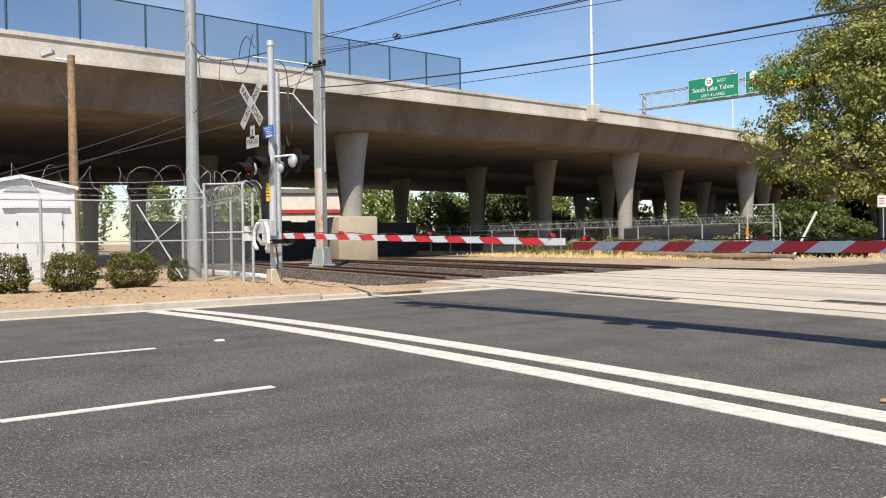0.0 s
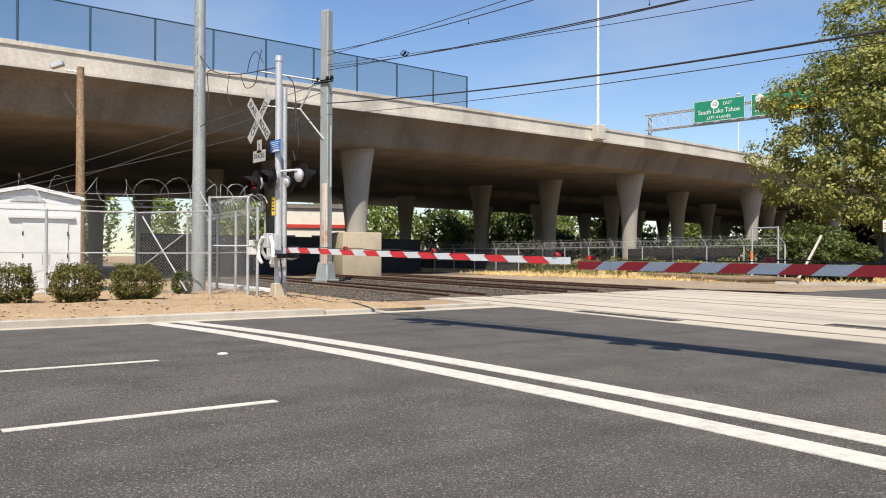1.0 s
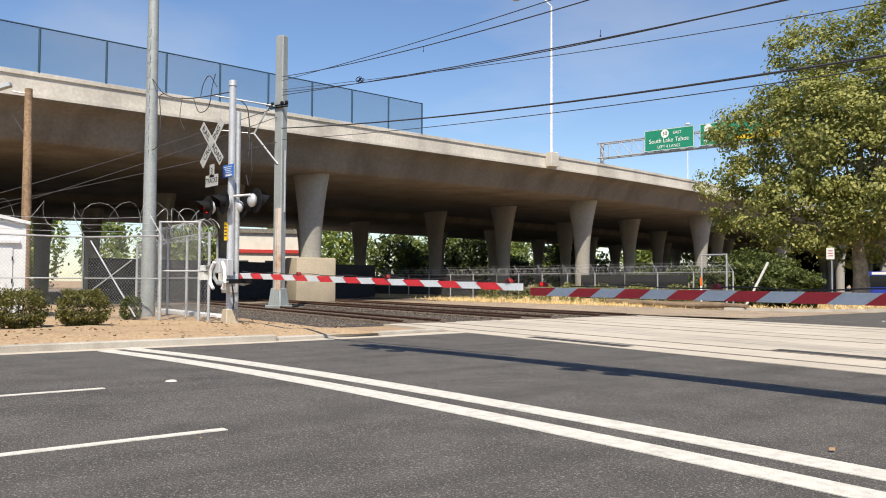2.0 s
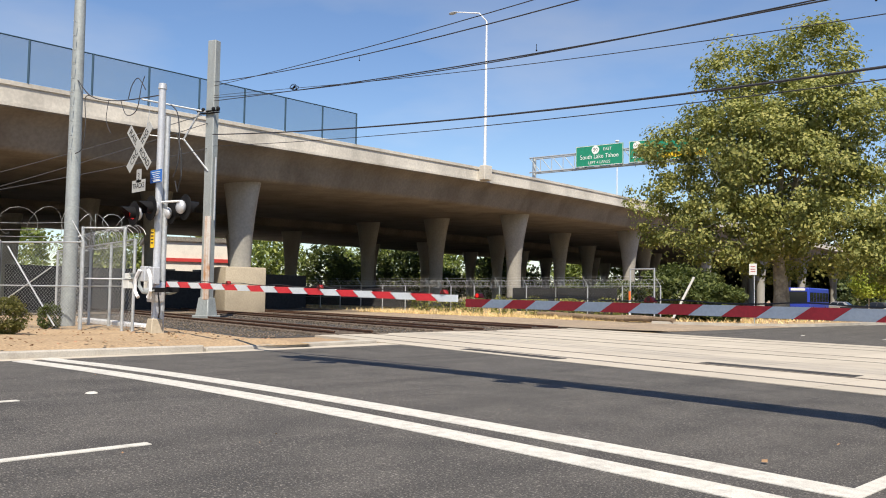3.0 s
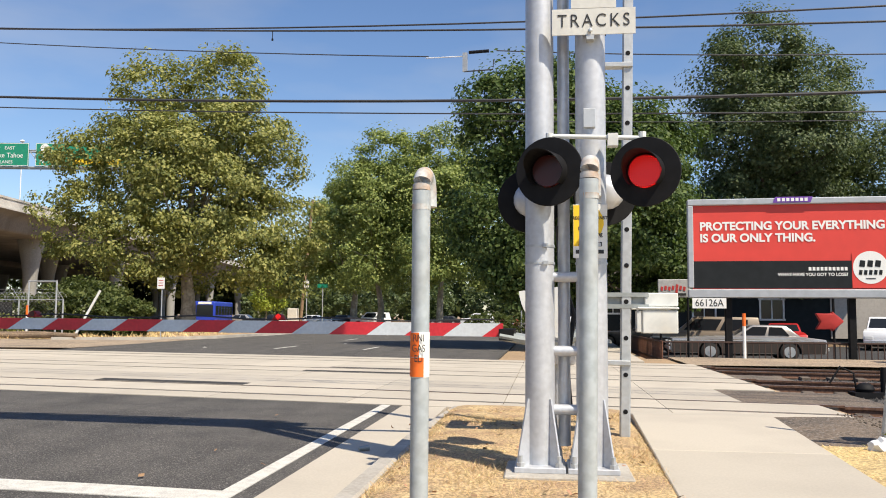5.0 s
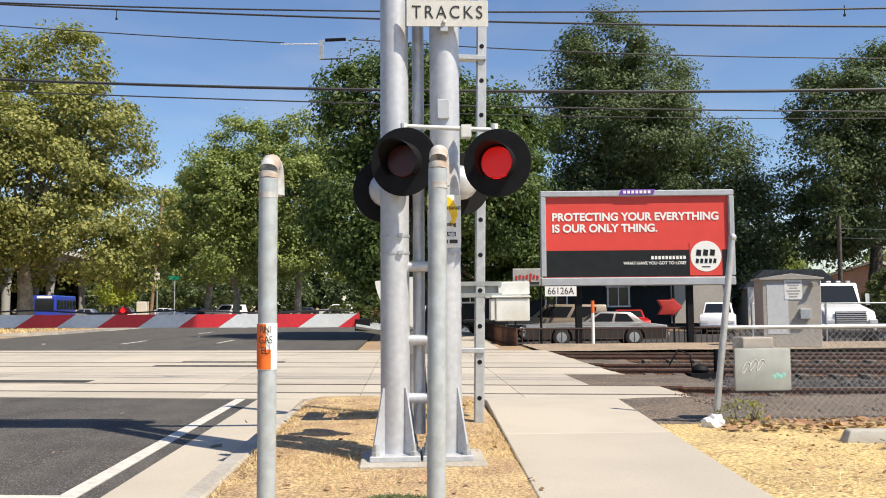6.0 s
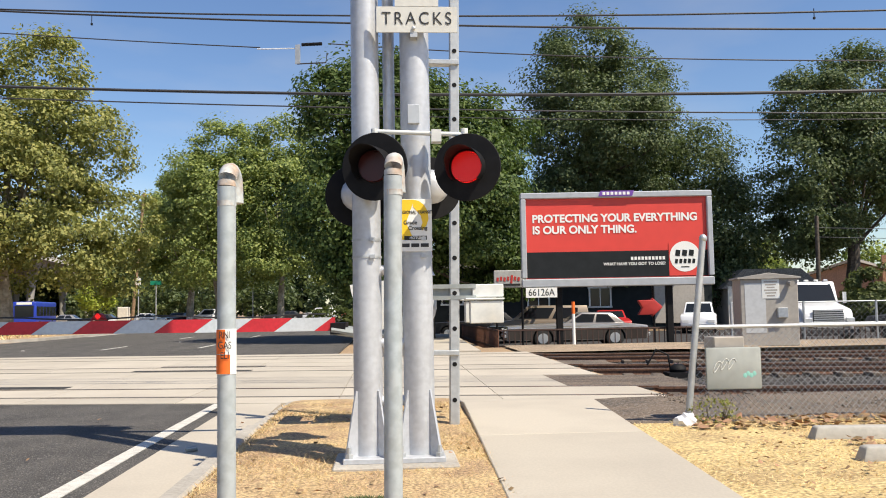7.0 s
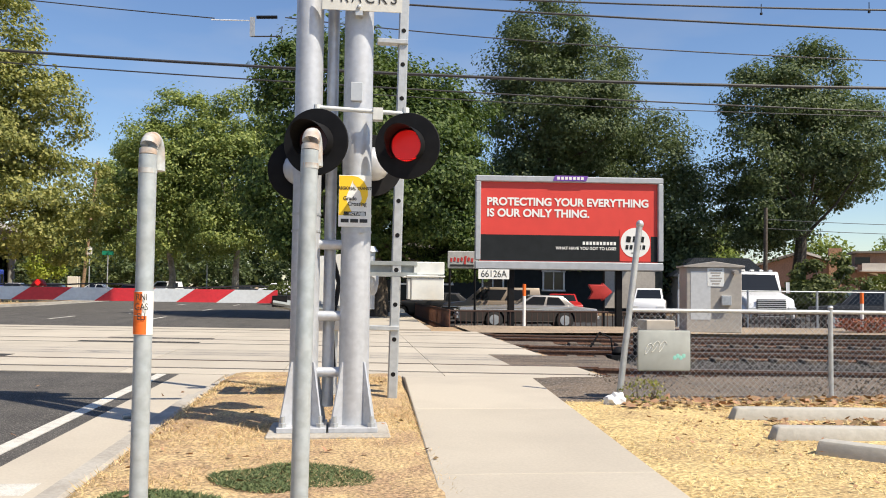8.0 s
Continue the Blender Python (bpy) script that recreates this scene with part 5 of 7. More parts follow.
rod(bm, (0.6, -0.66, 2.2), (0.66, -0.84, 2.16), 0.06, 0.09, 14)
part("lamp", bm, GREY_BOX, cabinet)


def marker(at, h, name="marker_post"):
    root = thing(name, "white plastic marker post with an orange top", "marker post", at, group="marker posts")
    bm = bmesh.new()
    rod(bm, (0, 0, 0), (0, 0, h * 0.72), 0.055, seg=12)
    part("tube", bm, SIGN_WHITE, root)
    bm = bmesh.new()
    rod(bm, (0, 0, h * 0.72), (0, 0, h), 0.06, seg=12)
    part("cap", bm, ORANGE, root)


marker((7.0, 29.3, 0.0), 1.5)
marker((17.9, 26.6, 0.0), 1.35)
marker((-26.6, 41.9, 0.0), 1.75)

switch = thing("switch_stand", "black iron switch stand with a bent lever beside the rails", "switch stand", (6.75, 17.7, -0.2))
bm = bmesh.new()
box(bm, (0, 0, 0.08), (0.7, 0.4, 0.12))
rod(bm, (0.25, 0, 0.1), (0.25, 0, 0.62), 0.06, seg=12)
tube(bm, [(-0.25, 0, 0.12), (-0.3, 0, 0.5), (-0.55, 0, 0.62), (-0.75, 0, 0.3)], 0.02, 8)
ball(bm, (-0.1, 0, 0.2), (0.18, 0.16, 0.12), 12)
part("frame", bm, BLACK, switch)

# ---- west side: shed, fence, poles ----
shed = thing("equipment_shed", "white metal equipment shed with a low gabled roof and double doors", "shed", (-29.62, 5.84, 0.15), 80)
bm = bmesh.new()
extrude_profile(bm, [(-1.5, 0), (1.5, 0), (1.5, 2.98), (0, 3.28), (-1.5, 2.98)], -1.3, 1.3)
part("shell", bm, SHED_WHITE, shed, smooth=False)
bm = bmesh.new()
extrude_profile(bm, [(-1.62, 2.96), (0, 3.30), (1.62, 2.96), (1.62, 3.06), (0, 3.42), (-1.62, 3.06)], -1.44, 1.42)
part("roof", bm, SHED_WHITE, shed, smooth=False)
bm = bmesh.new()
for x in (-1.46, 1.46):
    box(bm, (x, -1.315, 1.48), (0.1, 0.03, 2.94))
box(bm, (0, -1.315, 0.1), (2.8, 0.03, 0.2))
part("corner_trim", bm, SHED_WHITE, shed, smooth=False)
for x in (0.17, 0.83):
    door = part("door", (lambda b: (box(b, (x, -1.325, 1.2), (0.64, 0.05, 2.05)), bevel(b, 0.008), b)[-1])(bmesh.new()), SHED_WHITE, shed, smooth=False)
    bm = bmesh.new()
    box(bm, (x + (0.24 if x < 0.5 else -0.24), -1.362, 1.1), (0.03, 0.03, 0.3))
    part("handle", bm, GALV, door, "grey handle")
    for z in (0.5, 1.2, 1.9):
        bm = bmesh.new()
        box(bm, (x + (-0.31 if x < 0.5 else 0.31), -1.355, z), (0.04, 0.03, 0.12))
        part("hinge", bm, BLACK, door)
bm = bmesh.new()
box(bm, (0.4, -1.36, 2.42), (1.9, 0.12, 0.1))
bevel(bm, 0.01)
part("canopy", bm, SHED_WHITE, shed)
bm = bmesh.new()
prism(bm, [(-0.5, 2.9), (0.5, 2.9), (0.32, 3.06), (-0.32, 3.06)], 1.30, 1.33)
bmesh.ops.transform(bm, matrix=Matrix.Rotation(radians(90), 4, "X"), verts=bm.verts)
part("gable_vent", bm, GALV, shed, "grey gable vent", smooth=False)


def tall_fence(pts, z0, h, label, name="security_fence", barbs=True, mesh_step=0.11, coil=True, coil_r=0.3, pitch=0.38, lift=0.12):
    root = thing(name, label, "fence")
    for a, b in zip(pts, pts[1:]):
        a, b = Vector((*a, 0)), Vector((*b, 0))
        d = b - a
        n = max(1, round(d.length / 2.6))
        for i in range(n + 1):
            p = a + d * i / n
            bm = bmesh.new()
            rod(bm, (p.x, p.y, z0), (p.x, p.y, z0 + h), 0.045, seg=10)
            if barbs:
                rod(bm, (p.x, p.y, z0 + h), (p.x - 0.25, p.y - 0.25, z0 + h + 0.6), 0.014, seg=8)
            part("post", bm, GALV, root)
        bm = bmesh.new()
        rod(bm, (a.x, a.y, z0 + h - 0.03), (b.x, b.y, z0 + h - 0.03), 0.025, seg=8)
        rod(bm, (a.x, a.y, z0 + h * 0.5), (b.x, b.y, z0 + h * 0.5), 0.02, seg=8)
        part("rail", bm, GALV, root)
        bm = bmesh.new()
        chain_link(bm, (a.x, a.y), (b.x, b.y), z0 + 0.03, z0 + h, mesh_step, 0.0032)
        part("wire_mesh", bm, CHAIN, root, smooth=False)
        if barbs:
            for k in range(3):
                bm = bmesh.new()
                o = Vector((-0.08 * k, -0.08 * k, z0 + h + 0.2 * k + 0.15))
                tube(bm, [a + d * t + o + Vector((0, 0, -0.03 * math.sin(t * n * math.pi) ** 2)) for t in np.linspace(0, 1, n * 3 + 1)], 0.006, 4)
                part("barbed_wire", bm, GALV, root, smooth=False)
        if coil:
            bm = bmesh.new()
            turns = d.length / pitch
            k = int(turns * 12)
            u = d.normalized()
            side = Vector((u.y, -u.x, 0))
            tube(bm, [a + d * (i / k) + side * (coil_r * math.cos(i * math.tau / 12)) + Vector((0, 0, z0 + h + lift + coil_r * math.sin(i * math.tau / 12))) + u * 0.1 * math.sin(i * 0.7) for i in range(k + 1)], 0.007 if lift < 0.3 else 0.0045, 4)
            part("razor_coil", bm, GALV if lift < 0.3 else CHAIN, root, "coiled razor wire", smooth=False)
    return root


tall_fence([(-24.15, 9.85), (-26.6, 8.4), (-26.9, -2.0), (-27.2, -14)], 0.15, 2.6, "tall chain link fence topped with barbed and stretched razor wire", coil_r=0.4, pitch=1.0, lift=0.62)
gate_f = tall_fence([(-24.35, 9.9), (-23.45, 10.75)], 0.18, 3.0, "narrow chain link gate topped with razor wire", "fence_gate", barbs=False, coil_r=0.25)
tall_fence([(-23.2, 10.95), (-33, 12.4)], 0.1, 2.75, "chain link fence with razor wire beside the tracks", mesh_step=0.16, coil_r=0.3, barbs=False)
bm = bmesh.new()
rod(bm, (-26.3, 8.5, 2.6), (-24.9, 9.4, 0.3), 0.025, seg=8)
part("brace", bm, GALV, gate_f)
bm = bmesh.new()
rod(bm, (-25.0, 9.3, 2.0), (-26.5, 8.4, 0.9), 0.02, seg=8)
part("brace", bm, GALV, gate_f)

pole = thing("steel_pole", "tall tapered galvanised steel pole with banded straps", "pole", (-26.6, 10.42, 0.1))
bm = bmesh.new()
rod(bm, (0, 0, 0), (-0.1, 0.05, 13.5), 0.23, 0.15, 18)
part("shaft", bm, ZINC, pole)
for z in (4.6, 5.2, 7.5, 8.4):
    bm = bmesh.new()
    rod(bm, (-0.1 * z / 13.5, 0.05 * z / 13.5, z), (-0.1 * z / 13.5, 0.05 * z / 13.5, z + 0.05), 0.235 - 0.08 * z / 13.5, seg=18)
    part("strap", bm, ZINC, pole)
for k in range(10):
    bm = bmesh.new()
    rod(bm, (0.15, -0.15, 5.6 + 0.45 * k), (0.28, -0.28, 5.6 + 0.45 * k), 0.012, seg=6)
    part("step_bolt", bm, GALV, pole)

wood = thing("wooden_pole", "short weathered brown timber pole with a floodlight", "pole", (-34.45, 8.65, 0.1))
bm = bmesh.new()
tube(bm, [(0, 0, 0), (0.02, 0, 4), (-0.08, 0, 8.65)], [0.19, 0.17, 0.14], 14)
part("shaft", bm, WOOD_POLE, wood)
bm = bmesh.new()
rod(bm, (-0.1, 0, 8.45), (-0.45, -0.5, 8.55), 0.03, seg=8)
part("arm", bm, GALV, wood)
bm = bmesh.new()
box(bm, (-0.55, -0.75, 8.72), (0.3, 0.5, 0.2), -30, 20, 0)
bevel(bm, 0.03)
part("floodlight", bm, GALV, wood, "grey floodlight head")
bm = bmesh.new()
tube(bm, [(-0.1, -0.1, 8.2), (-0.3, -0.5, 7.6), (0.05, -0.18, 6.9)], 0.014, 5)
part("cable", bm, CABLE, wood)

cat = thing("catenary_pole", "square grey steel catenary pole with a rust stained conduit", "pole", (-38.4, 21.75, -0.05), 20)
bm = bmesh.new()
box(bm, (0, 0, 0.12), (1.0, 1.0, 0.2))
prism(bm, [(-0.42, -0.36), (0.42, -0.36), (0.42, 0.36), (-0.42, 0.36)], 0.2, 1.1)
for v in bm.verts:
    if v.co.z > 1.0:
        v.co.x *= 0.75
        v.co.y *= 0.75
bevel(bm, 0.03)
part("base", bm, ZINC, cat)
bm = bmesh.new()
box(bm, (0, 0, 7.5), (0.52, 0.42, 13.5))
bevel(bm, 0.04)
part("shaft", bm, ZINC, cat, "grey steel shaft")
bm = bmesh.new()
box(bm, (0.14, -0.24, 3.1), (0.36, 0.1, 4.2))
bevel(bm, 0.01)
part("riser_cover", bm, PIPE_RUST, cat, "rust stained riser cover")
bm = bmesh.new()
rod(bm, (0.4, -0.1, 5.0), (0.4, -0.1, 8.2), 0.05, seg=10)
part("conduit", bm, GALV, cat)
bm = bmesh.new()
for z in (10.45, 10.55):
    rod(bm, (-0.7, -0.3, z), (0.7, -0.3, z), 0.04, seg=8)
for x in (-0.6, -0.3, 0.35, 0.65):
    ball(bm, (x, -0.34, 10.62), (0.1, 0.1, 0.12), 10)
part("insulators", bm, BLACK, cat)
# swinging bracket arms towards the street
bm = bmesh.new()
rod(bm, (0.0, -0.2, 10.5), (-3.0, -1.85, 11.08), 0.045, seg=10)
rod(bm, (0.0, -0.2, 7.5), (-1.15, -0.75, 9.1), 0.05, seg=10)
rod(bm, (-0.45, -0.45, 10.5), (-1.15, -0.75, 9.1), 0.05, seg=8)
part("bracket", bm, GALV, cat)
bm = bmesh.new()
rod(bm, (-1.15, -0.75, 9.1), (-2.75, -1.75, 9.28), 0.025, seg=8)
tube(bm, [(-2.6, -1.6, 11.0), (-2.65, -1.65, 10.3), (-2.75, -1.75, 9.28)], 0.012, 6)
part("steady_arm", bm, GALV, cat)


def wire(name, xz, y0, r, label, sk=SKEW, mat=None):
    """A sagging cable that hangs over a track, through (x, z) places."""
    xs = [p[0] for p in xz]
    zs = [p[1] for p in xz]
    co = np.polyfit(xs, zs, min(3, len(xs) - 1))
    bm = bmesh.new()
    tube(bm, [(x, y0 + sk * x, float(np.polyval(co, x))) for x in np.linspace(xs[0], xs[-1], 40)], r, 6)
    root = part(name, bm, mat or CABLE)
    return tagged(root, label, "cable", group="overhead cables")


CL = "dark overhead line cable above the tracks"
wire("overhead_cable", [(-36, 8.85), (-22, 7.08), (-14.3, 6.14), (-6.7, 5.38), (-1.9, 5.07), (3.9, 4.79), (9.45, 4.72), (30, 5.4)], TRACKS[0], 0.026, CL)
wire("overhead_cable", [(-36, 8.3), (-22, 6.75), (-14.3, 5.81), (-8, 5.34), (-0.9, 4.86), (8.84, 4.28), (24, 4.0)], TRACKS[0], 0.012, CL)
wire("overhead_cable", [(-36, 10.5), (-15.7, 7.77), (-7, 6.93), (0.28, 6.14), (8.6, 5.65), (24, 5.4)], TRACKS[0], 0.017, CL)
wire("overhead_cable", [(-36, 10.65), (-14.4, 7.66), (-6.1, 6.74), (3.9, 6.1), (8.6, 6.0), (26, 6.2)], TRACKS[0], 0.015, CL)
wire("overhead_cable", [(-36, 10.75), (-30.4, 9.9), (-14.4, 7.42), (-5, 6.26), (-1.5, 5.85)], TRACKS[0], 0.010, CL)
wire("overhead_cable", [(-0.3, 5.87), (3.9, 5.44), (8.55, 5.14), (26, 4.6)], TRACKS[0], 0.010, CL)
wire("overhead_cable", [(-36, 11.4), (-27.9, 10.27), (-10, 8.28), (2, 7.6), (26, 7.4)], TRACKS[0], 0.017, CL)
wire("overhead_cable", [(-36, 11.2), (-23.4, 9.95), (-11.1, 8.61), (0, 8.1), (26, 8.0)], TRACKS[0], 0.014, CL)
wire("overhead_cable", [(-0.6, 5.52), (3.5, 5.25), (9, 5.0), (26, 4.9)], 18.0, 0.009, CL)
for end, z0 in (((-43.4, 9.1, 5.85), 10.4), ((-43.2, 10.0, 5.45), 9.9), ((-44.5, 6.5, 4.8), 8.6)):
    bm = bmesh.new()
    a, b = Vector((-38.4, 21.5, z0)), Vector(end)
    d = (b - a).normalized()
    tube(bm, [a + d * k * 1.6 + Vector((0, 0, -0.02 * k * (20 - k) * 0.3)) for k in range(21)], 0.018, 5)
    tagged(part("overhead_cable", bm, CABLE), "dark overhead line cable leaving the catenary pole", "cable", group="overhead cables")
ins = thing("line_insulator", "pale strain insulator with ribbed end in the overhead line", "insulator", (-0.86, 14.5, 5.82), -9)
bm = bmesh.new()
rod(bm, (-0.7, 0, 0.02), (0, 0, 0), 0.010, seg=8)
part("clamp", bm, WHITE_METAL, ins)
bm = bmesh.new()
prism(bm, [(-0.03, -0.02), (0.05, -0.02), (0.05, 0.02), (-0.03, 0.02)], -0.27, 0.06)
part("drop_plate", bm, GALV, ins)
for k in range(6):
    bm = bmesh.new()
    rod(bm, (0.08 + 0.06 * k, 0, 0.06), (0.13 + 0.06 * k, 0, 0.06), 0.03, seg=10)
    part("shed_disc", bm, BLACK, ins)
bm = bmesh.new()
tube(bm, [(0.0, 0, -0.27), (0.5, 0, -0.27), (0.52, 0, -0.1)], 0.012, 6)
part("jumper", bm, CABLE, ins)
for x in (-22, -13, -4.5, 1.5, 7.5, 9.2):
    z = 6.05 + 0.012 * x * x * 0.3 - 0.07 * x * (1 if x < 0 else 0.7)
    hang = thing("cable_hanger", "small dark clamp hanging between overhead cables", "clamp", (x, on_track(x, TRACKS[0]), z), group="cable hangers")
    bm = bmesh.new()
    rod(bm, (0, 0, 0), (0, 0, 0.16), 0.007, seg=6)
    box(bm, (0, 0, 0.0), (0.03, 0.03, 0.035))
    part("clip", bm, BLACK, hang)
trolley = thing("line_weight", "dark knotted insulator cluster on the overhead line", "insulator", (-27.1, 18.95, 9.4))
trolley.scale = (0.7, 0.7, 0.5)
bm = bmesh.new()
for k in range(5):
    a = math.tau * k / 5
    tube(bm, [(0.26 * math.cos(b) + 0.1 * math.cos(a), 0.1 * math.sin(a), 0.16 * math.sin(b) + 0.03 * k - 0.06) for b in np.linspace(a, a + 5.6, 14)], 0.018, 5)
ball(bm, (0, 0, 0), (0.1, 0.07, 0.07), 10)
part("body", bm, BLACK, trolley)

# lamp standard on the bridge, and the highway sign gantry
lamp = thing("highway_lamp", "slender pale steel highway lamp on a bracket of the parapet", "street lamp", along(24.8, -0.25, 0))
zt = top_z(24.8)
bm = bmesh.new()
extrude_profile(bm, [(-0.45, zt - 1.2), (0.45, zt - 1.2), (0.45, zt + 0.1), (-0.2, zt + 0.1)], -0.5, 0.5)
bevel(bm, 0.05)
part("bracket", bm, PARAPET, lamp, "concrete bracket")
bm = bmesh.new()
tube(bm, [(0, 0, zt), (0, 0, zt + 7), (0, 0, 25.9), (OVN.x * 0.8, OVN.y * 0.8, 26.8), (OVN.x * 3.4, OVN.y * 3.4, 27.4)], [0.13, 0.11, 0.075, 0.06, 0.045], 10)
part("pole", bm, WHITE_METAL, lamp)
bm = bmesh.new()
ball(bm, (OVN.x * 3.8, OVN.y * 3.8, 27.38), (0.5, 0.25, 0.12), 12)
part("lantern", bm, GALV, lamp)

far_lamp = thing("highway_lamp", "thin far lamp pole above the bridge", "street lamp", along(110, 28, 0))
bm = bmesh.new()
rod(bm, (0, 0, 11), (0, 0, 31), 0.12, 0.08, 8)
part("pole", bm, WHITE_METAL, far_lamp)
bm = bmesh.new()
ball(bm, (0, 0, 31.1), (0.4, 0.4, 0.25), 10)
part("lantern", bm, WHITE_METAL, far_lamp)

GR = Vector((-54.9, 107.3, 0))
gantry = thing("sign_gantry", "grey steel truss gantry with two green highway signs over the bridge", "sign gantry")
for o in (0.0, 1.2):
    for z in (20.9, 23.2):
        bm = bmesh.new()
        a, b = GR + OVD * o + Vector((0, 0, z)), GR + OVD * o + OVN * 30 + Vector((0, 0, z))
        rod(bm, a, b, 0.11, seg=8)
        part("chord", bm, GALV, gantry)
for i in range(15):
    for z0, z1 in ((20.9, 23.2), (23.2, 20.9)):
        bm = bmesh.new()
        a, b = GR + OVN * (2 * i) + Vector((0, 0, z0)), GR + OVN * (2 * i + (2 if z0 < z1 else 0)) + Vector((0, 0, z1))
        rod(bm, a, b, 0.06, seg=6)
        part("lacing", bm, GALV, gantry)
for k in (0.5, 29.5):
    bm = bmesh.new()
    a = GR + OVN * k + OVD * 0.6
    rod(bm, (a.x, a.y, 11.5), (a.x, a.y, 23.4), 0.35, 0.3, 14)
    part("leg", bm, GALV, gantry)
rz_g = math.degrees(math.atan2(OVN.y, OVN.x)) + 180
for o0, o1, kind_s in ((13.8, 21.6, 0), (0.4, 12.9, 1)):
    mid = GR + OVN * (o0 + o1) / 2 - OVD * 0.35
    w = o1 - o0
    sg = new("sign_panel")
    sg.parent = gantry
    sg.matrix_local = pose(mid.x, mid.y, 22.55, 0, 0, rz_g)
    bm = bmesh.new()
    box(bm, (0, 0, 0), (w, 0.1, 3.15))
    bevel(bm, 0.03)
    part("sheet", bm, SIGN_GREEN, sg, "green highway sign with white lettering", smooth=False)
    bm = bmesh.new()
    for c, s in (((0, -0.06, 1.5), (w - 0.1, 0.02, 0.06)), ((0, -0.06, -1.5), (w - 0.1, 0.02, 0.06)), ((w / 2 - 0.06, -0.06, 0), (0.06, 0.02, 3.0)), ((-w / 2 + 0.06, -0.06, 0), (0.06, 0.02, 3.0))):
        box(bm, c, s)
    part("border", bm, SIGN_WHITE, sg, smooth=False)
    if not kind_s:
        bm = bmesh.new()
        rod(bm, (-0.6, -0.055, 0.85), (-0.6, -0.075, 0.85), 0.62, seg=20)
        part("route_shield", bm, SIGN_WHITE, sg, smooth=False)
        write_text("lettering", "50", 0.75, SIGN_BLACK, sg, (-0.6, -0.085, 0.85))
        write_text("lettering", "EAST", 0.62, SIGN_WHITE, sg, (1.35, -0.07, 0.85))
        write_text("lettering", "South Lake Tahoe", 0.92, SIGN_WHITE, sg, (0, -0.07, -0.15), wide=0.94)
        write_text("lettering", "LEFT 4 LANES", 0.6, SIGN_WHITE, sg, (0, -0.07, -1.05))
    else:
        bm = bmesh.new()
        rod(bm, (-5.0, -0.055, 0.85), (-5.0, -0.075, 0.85), 0.62, seg=20)
        part("route_shield", bm, SIGN_WHITE, sg, smooth=False)
        write_text("lettering", "*", 2.2, SIGN_WHITE, sg, (-5.2, -0.07, -1.1))
        bm = bmesh.new()
        box(bm, (2.0, -0.06, -0.9), (6.5, 0.02, 0.75))
        part("yellow_strip", bm, SIGN_YELLOW, sg, smooth=False)
    for k in range(3):
        bm = bmesh.new()
        box(bm, (-w / 3 + k * w / 3, -0.8, -1.75), (0.6, 0.4, 0.2))
        rod(bm, (-w / 3 + k * w / 3, -0.8, -1.75), (-w / 3 + k * w / 3, 0.3, -1.6), 0.05, seg=6)
        part("sign_lamp", bm, GALV, sg)

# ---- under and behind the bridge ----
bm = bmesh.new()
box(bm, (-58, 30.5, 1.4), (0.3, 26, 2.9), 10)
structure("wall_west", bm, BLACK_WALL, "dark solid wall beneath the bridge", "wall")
hall = thing("white_hall", "low white commercial building with a red band behind the bridge", "building", (-129.4, 69.8, 0), 67)
hall.scale = (1.3, 1.3, 1.35)
bm = bmesh.new()
box(bm, (0, 0, 3.4), (12, 14, 6.8))
part("wall", bm, STUCCO, hall, smooth=False)
bm = bmesh.new()
box(bm, (0, -7.1, 4.6), (12, 0.3, 0.4))
part("band", bm, RED_PAINT, hall, "red band", smooth=False)
for k in range(2):
    bm = bmesh.new()
    box(bm, (-3.5 + 3.6 * k, -7.06, 2.4), (1.6, 0.2, 2.2))
    part("window", bm, GLASS, hall, smooth=False)
bm = bmesh.new()
box(bm, (0, 0, 7.0), (12.6, 14.6, 0.5))
part("roof", bm, ROOF, hall, smooth=False)

far_f = tall_fence([(-25.5, 43.4), (-34, 44.6), (-48, 46.5), (-66, 45)], 0.0, 2.1, "long grey chain link fence with razor wire before dry grass", mesh_step=0.24, coil_r=0.28)
bm = bmesh.new()
for x in (-25.6, -27.2):
    rod(bm, (x, 42.9, 0), (x, 42.9, 3.1), 0.05, seg=10)
rod(bm, (-25.6, 42.9, 3.05), (-27.2, 42.9, 3.05), 0.04, seg=8)
part("gate_frame", bm, GALV, far_f)
bm = bmesh.new()
rod(bm, (-24.6, 43.2, 0.2), (-23.6, 43.8, 2.6), 0.07, seg=8)
part("leaning_post", bm, OLD_WHITE, far_f)
for k, (x0, y0, x1, y1, r) in enumerate(((-34.6, 43.6, -24.2, 40.6, 0.17), (-31.5, 41.8, -22.9, 40.4, 0.14))):
    lg = thing("log", "long weathered timber log lying on the gravel", "log", group="logs")
    bm = bmesh.new()
    tube(bm, [(x0 + (x1 - x0) * t, y0 + (y1 - y0) * t, 0.12 + r * 0.6 + 0.03 * math.sin(t * 9)) for t in np.linspace(0, 1, 8)], [r * (1 + 0.08 * math.sin(i * 2.3)) for i in range(8)], 10)
    part("stem", bm, LOG, lg)

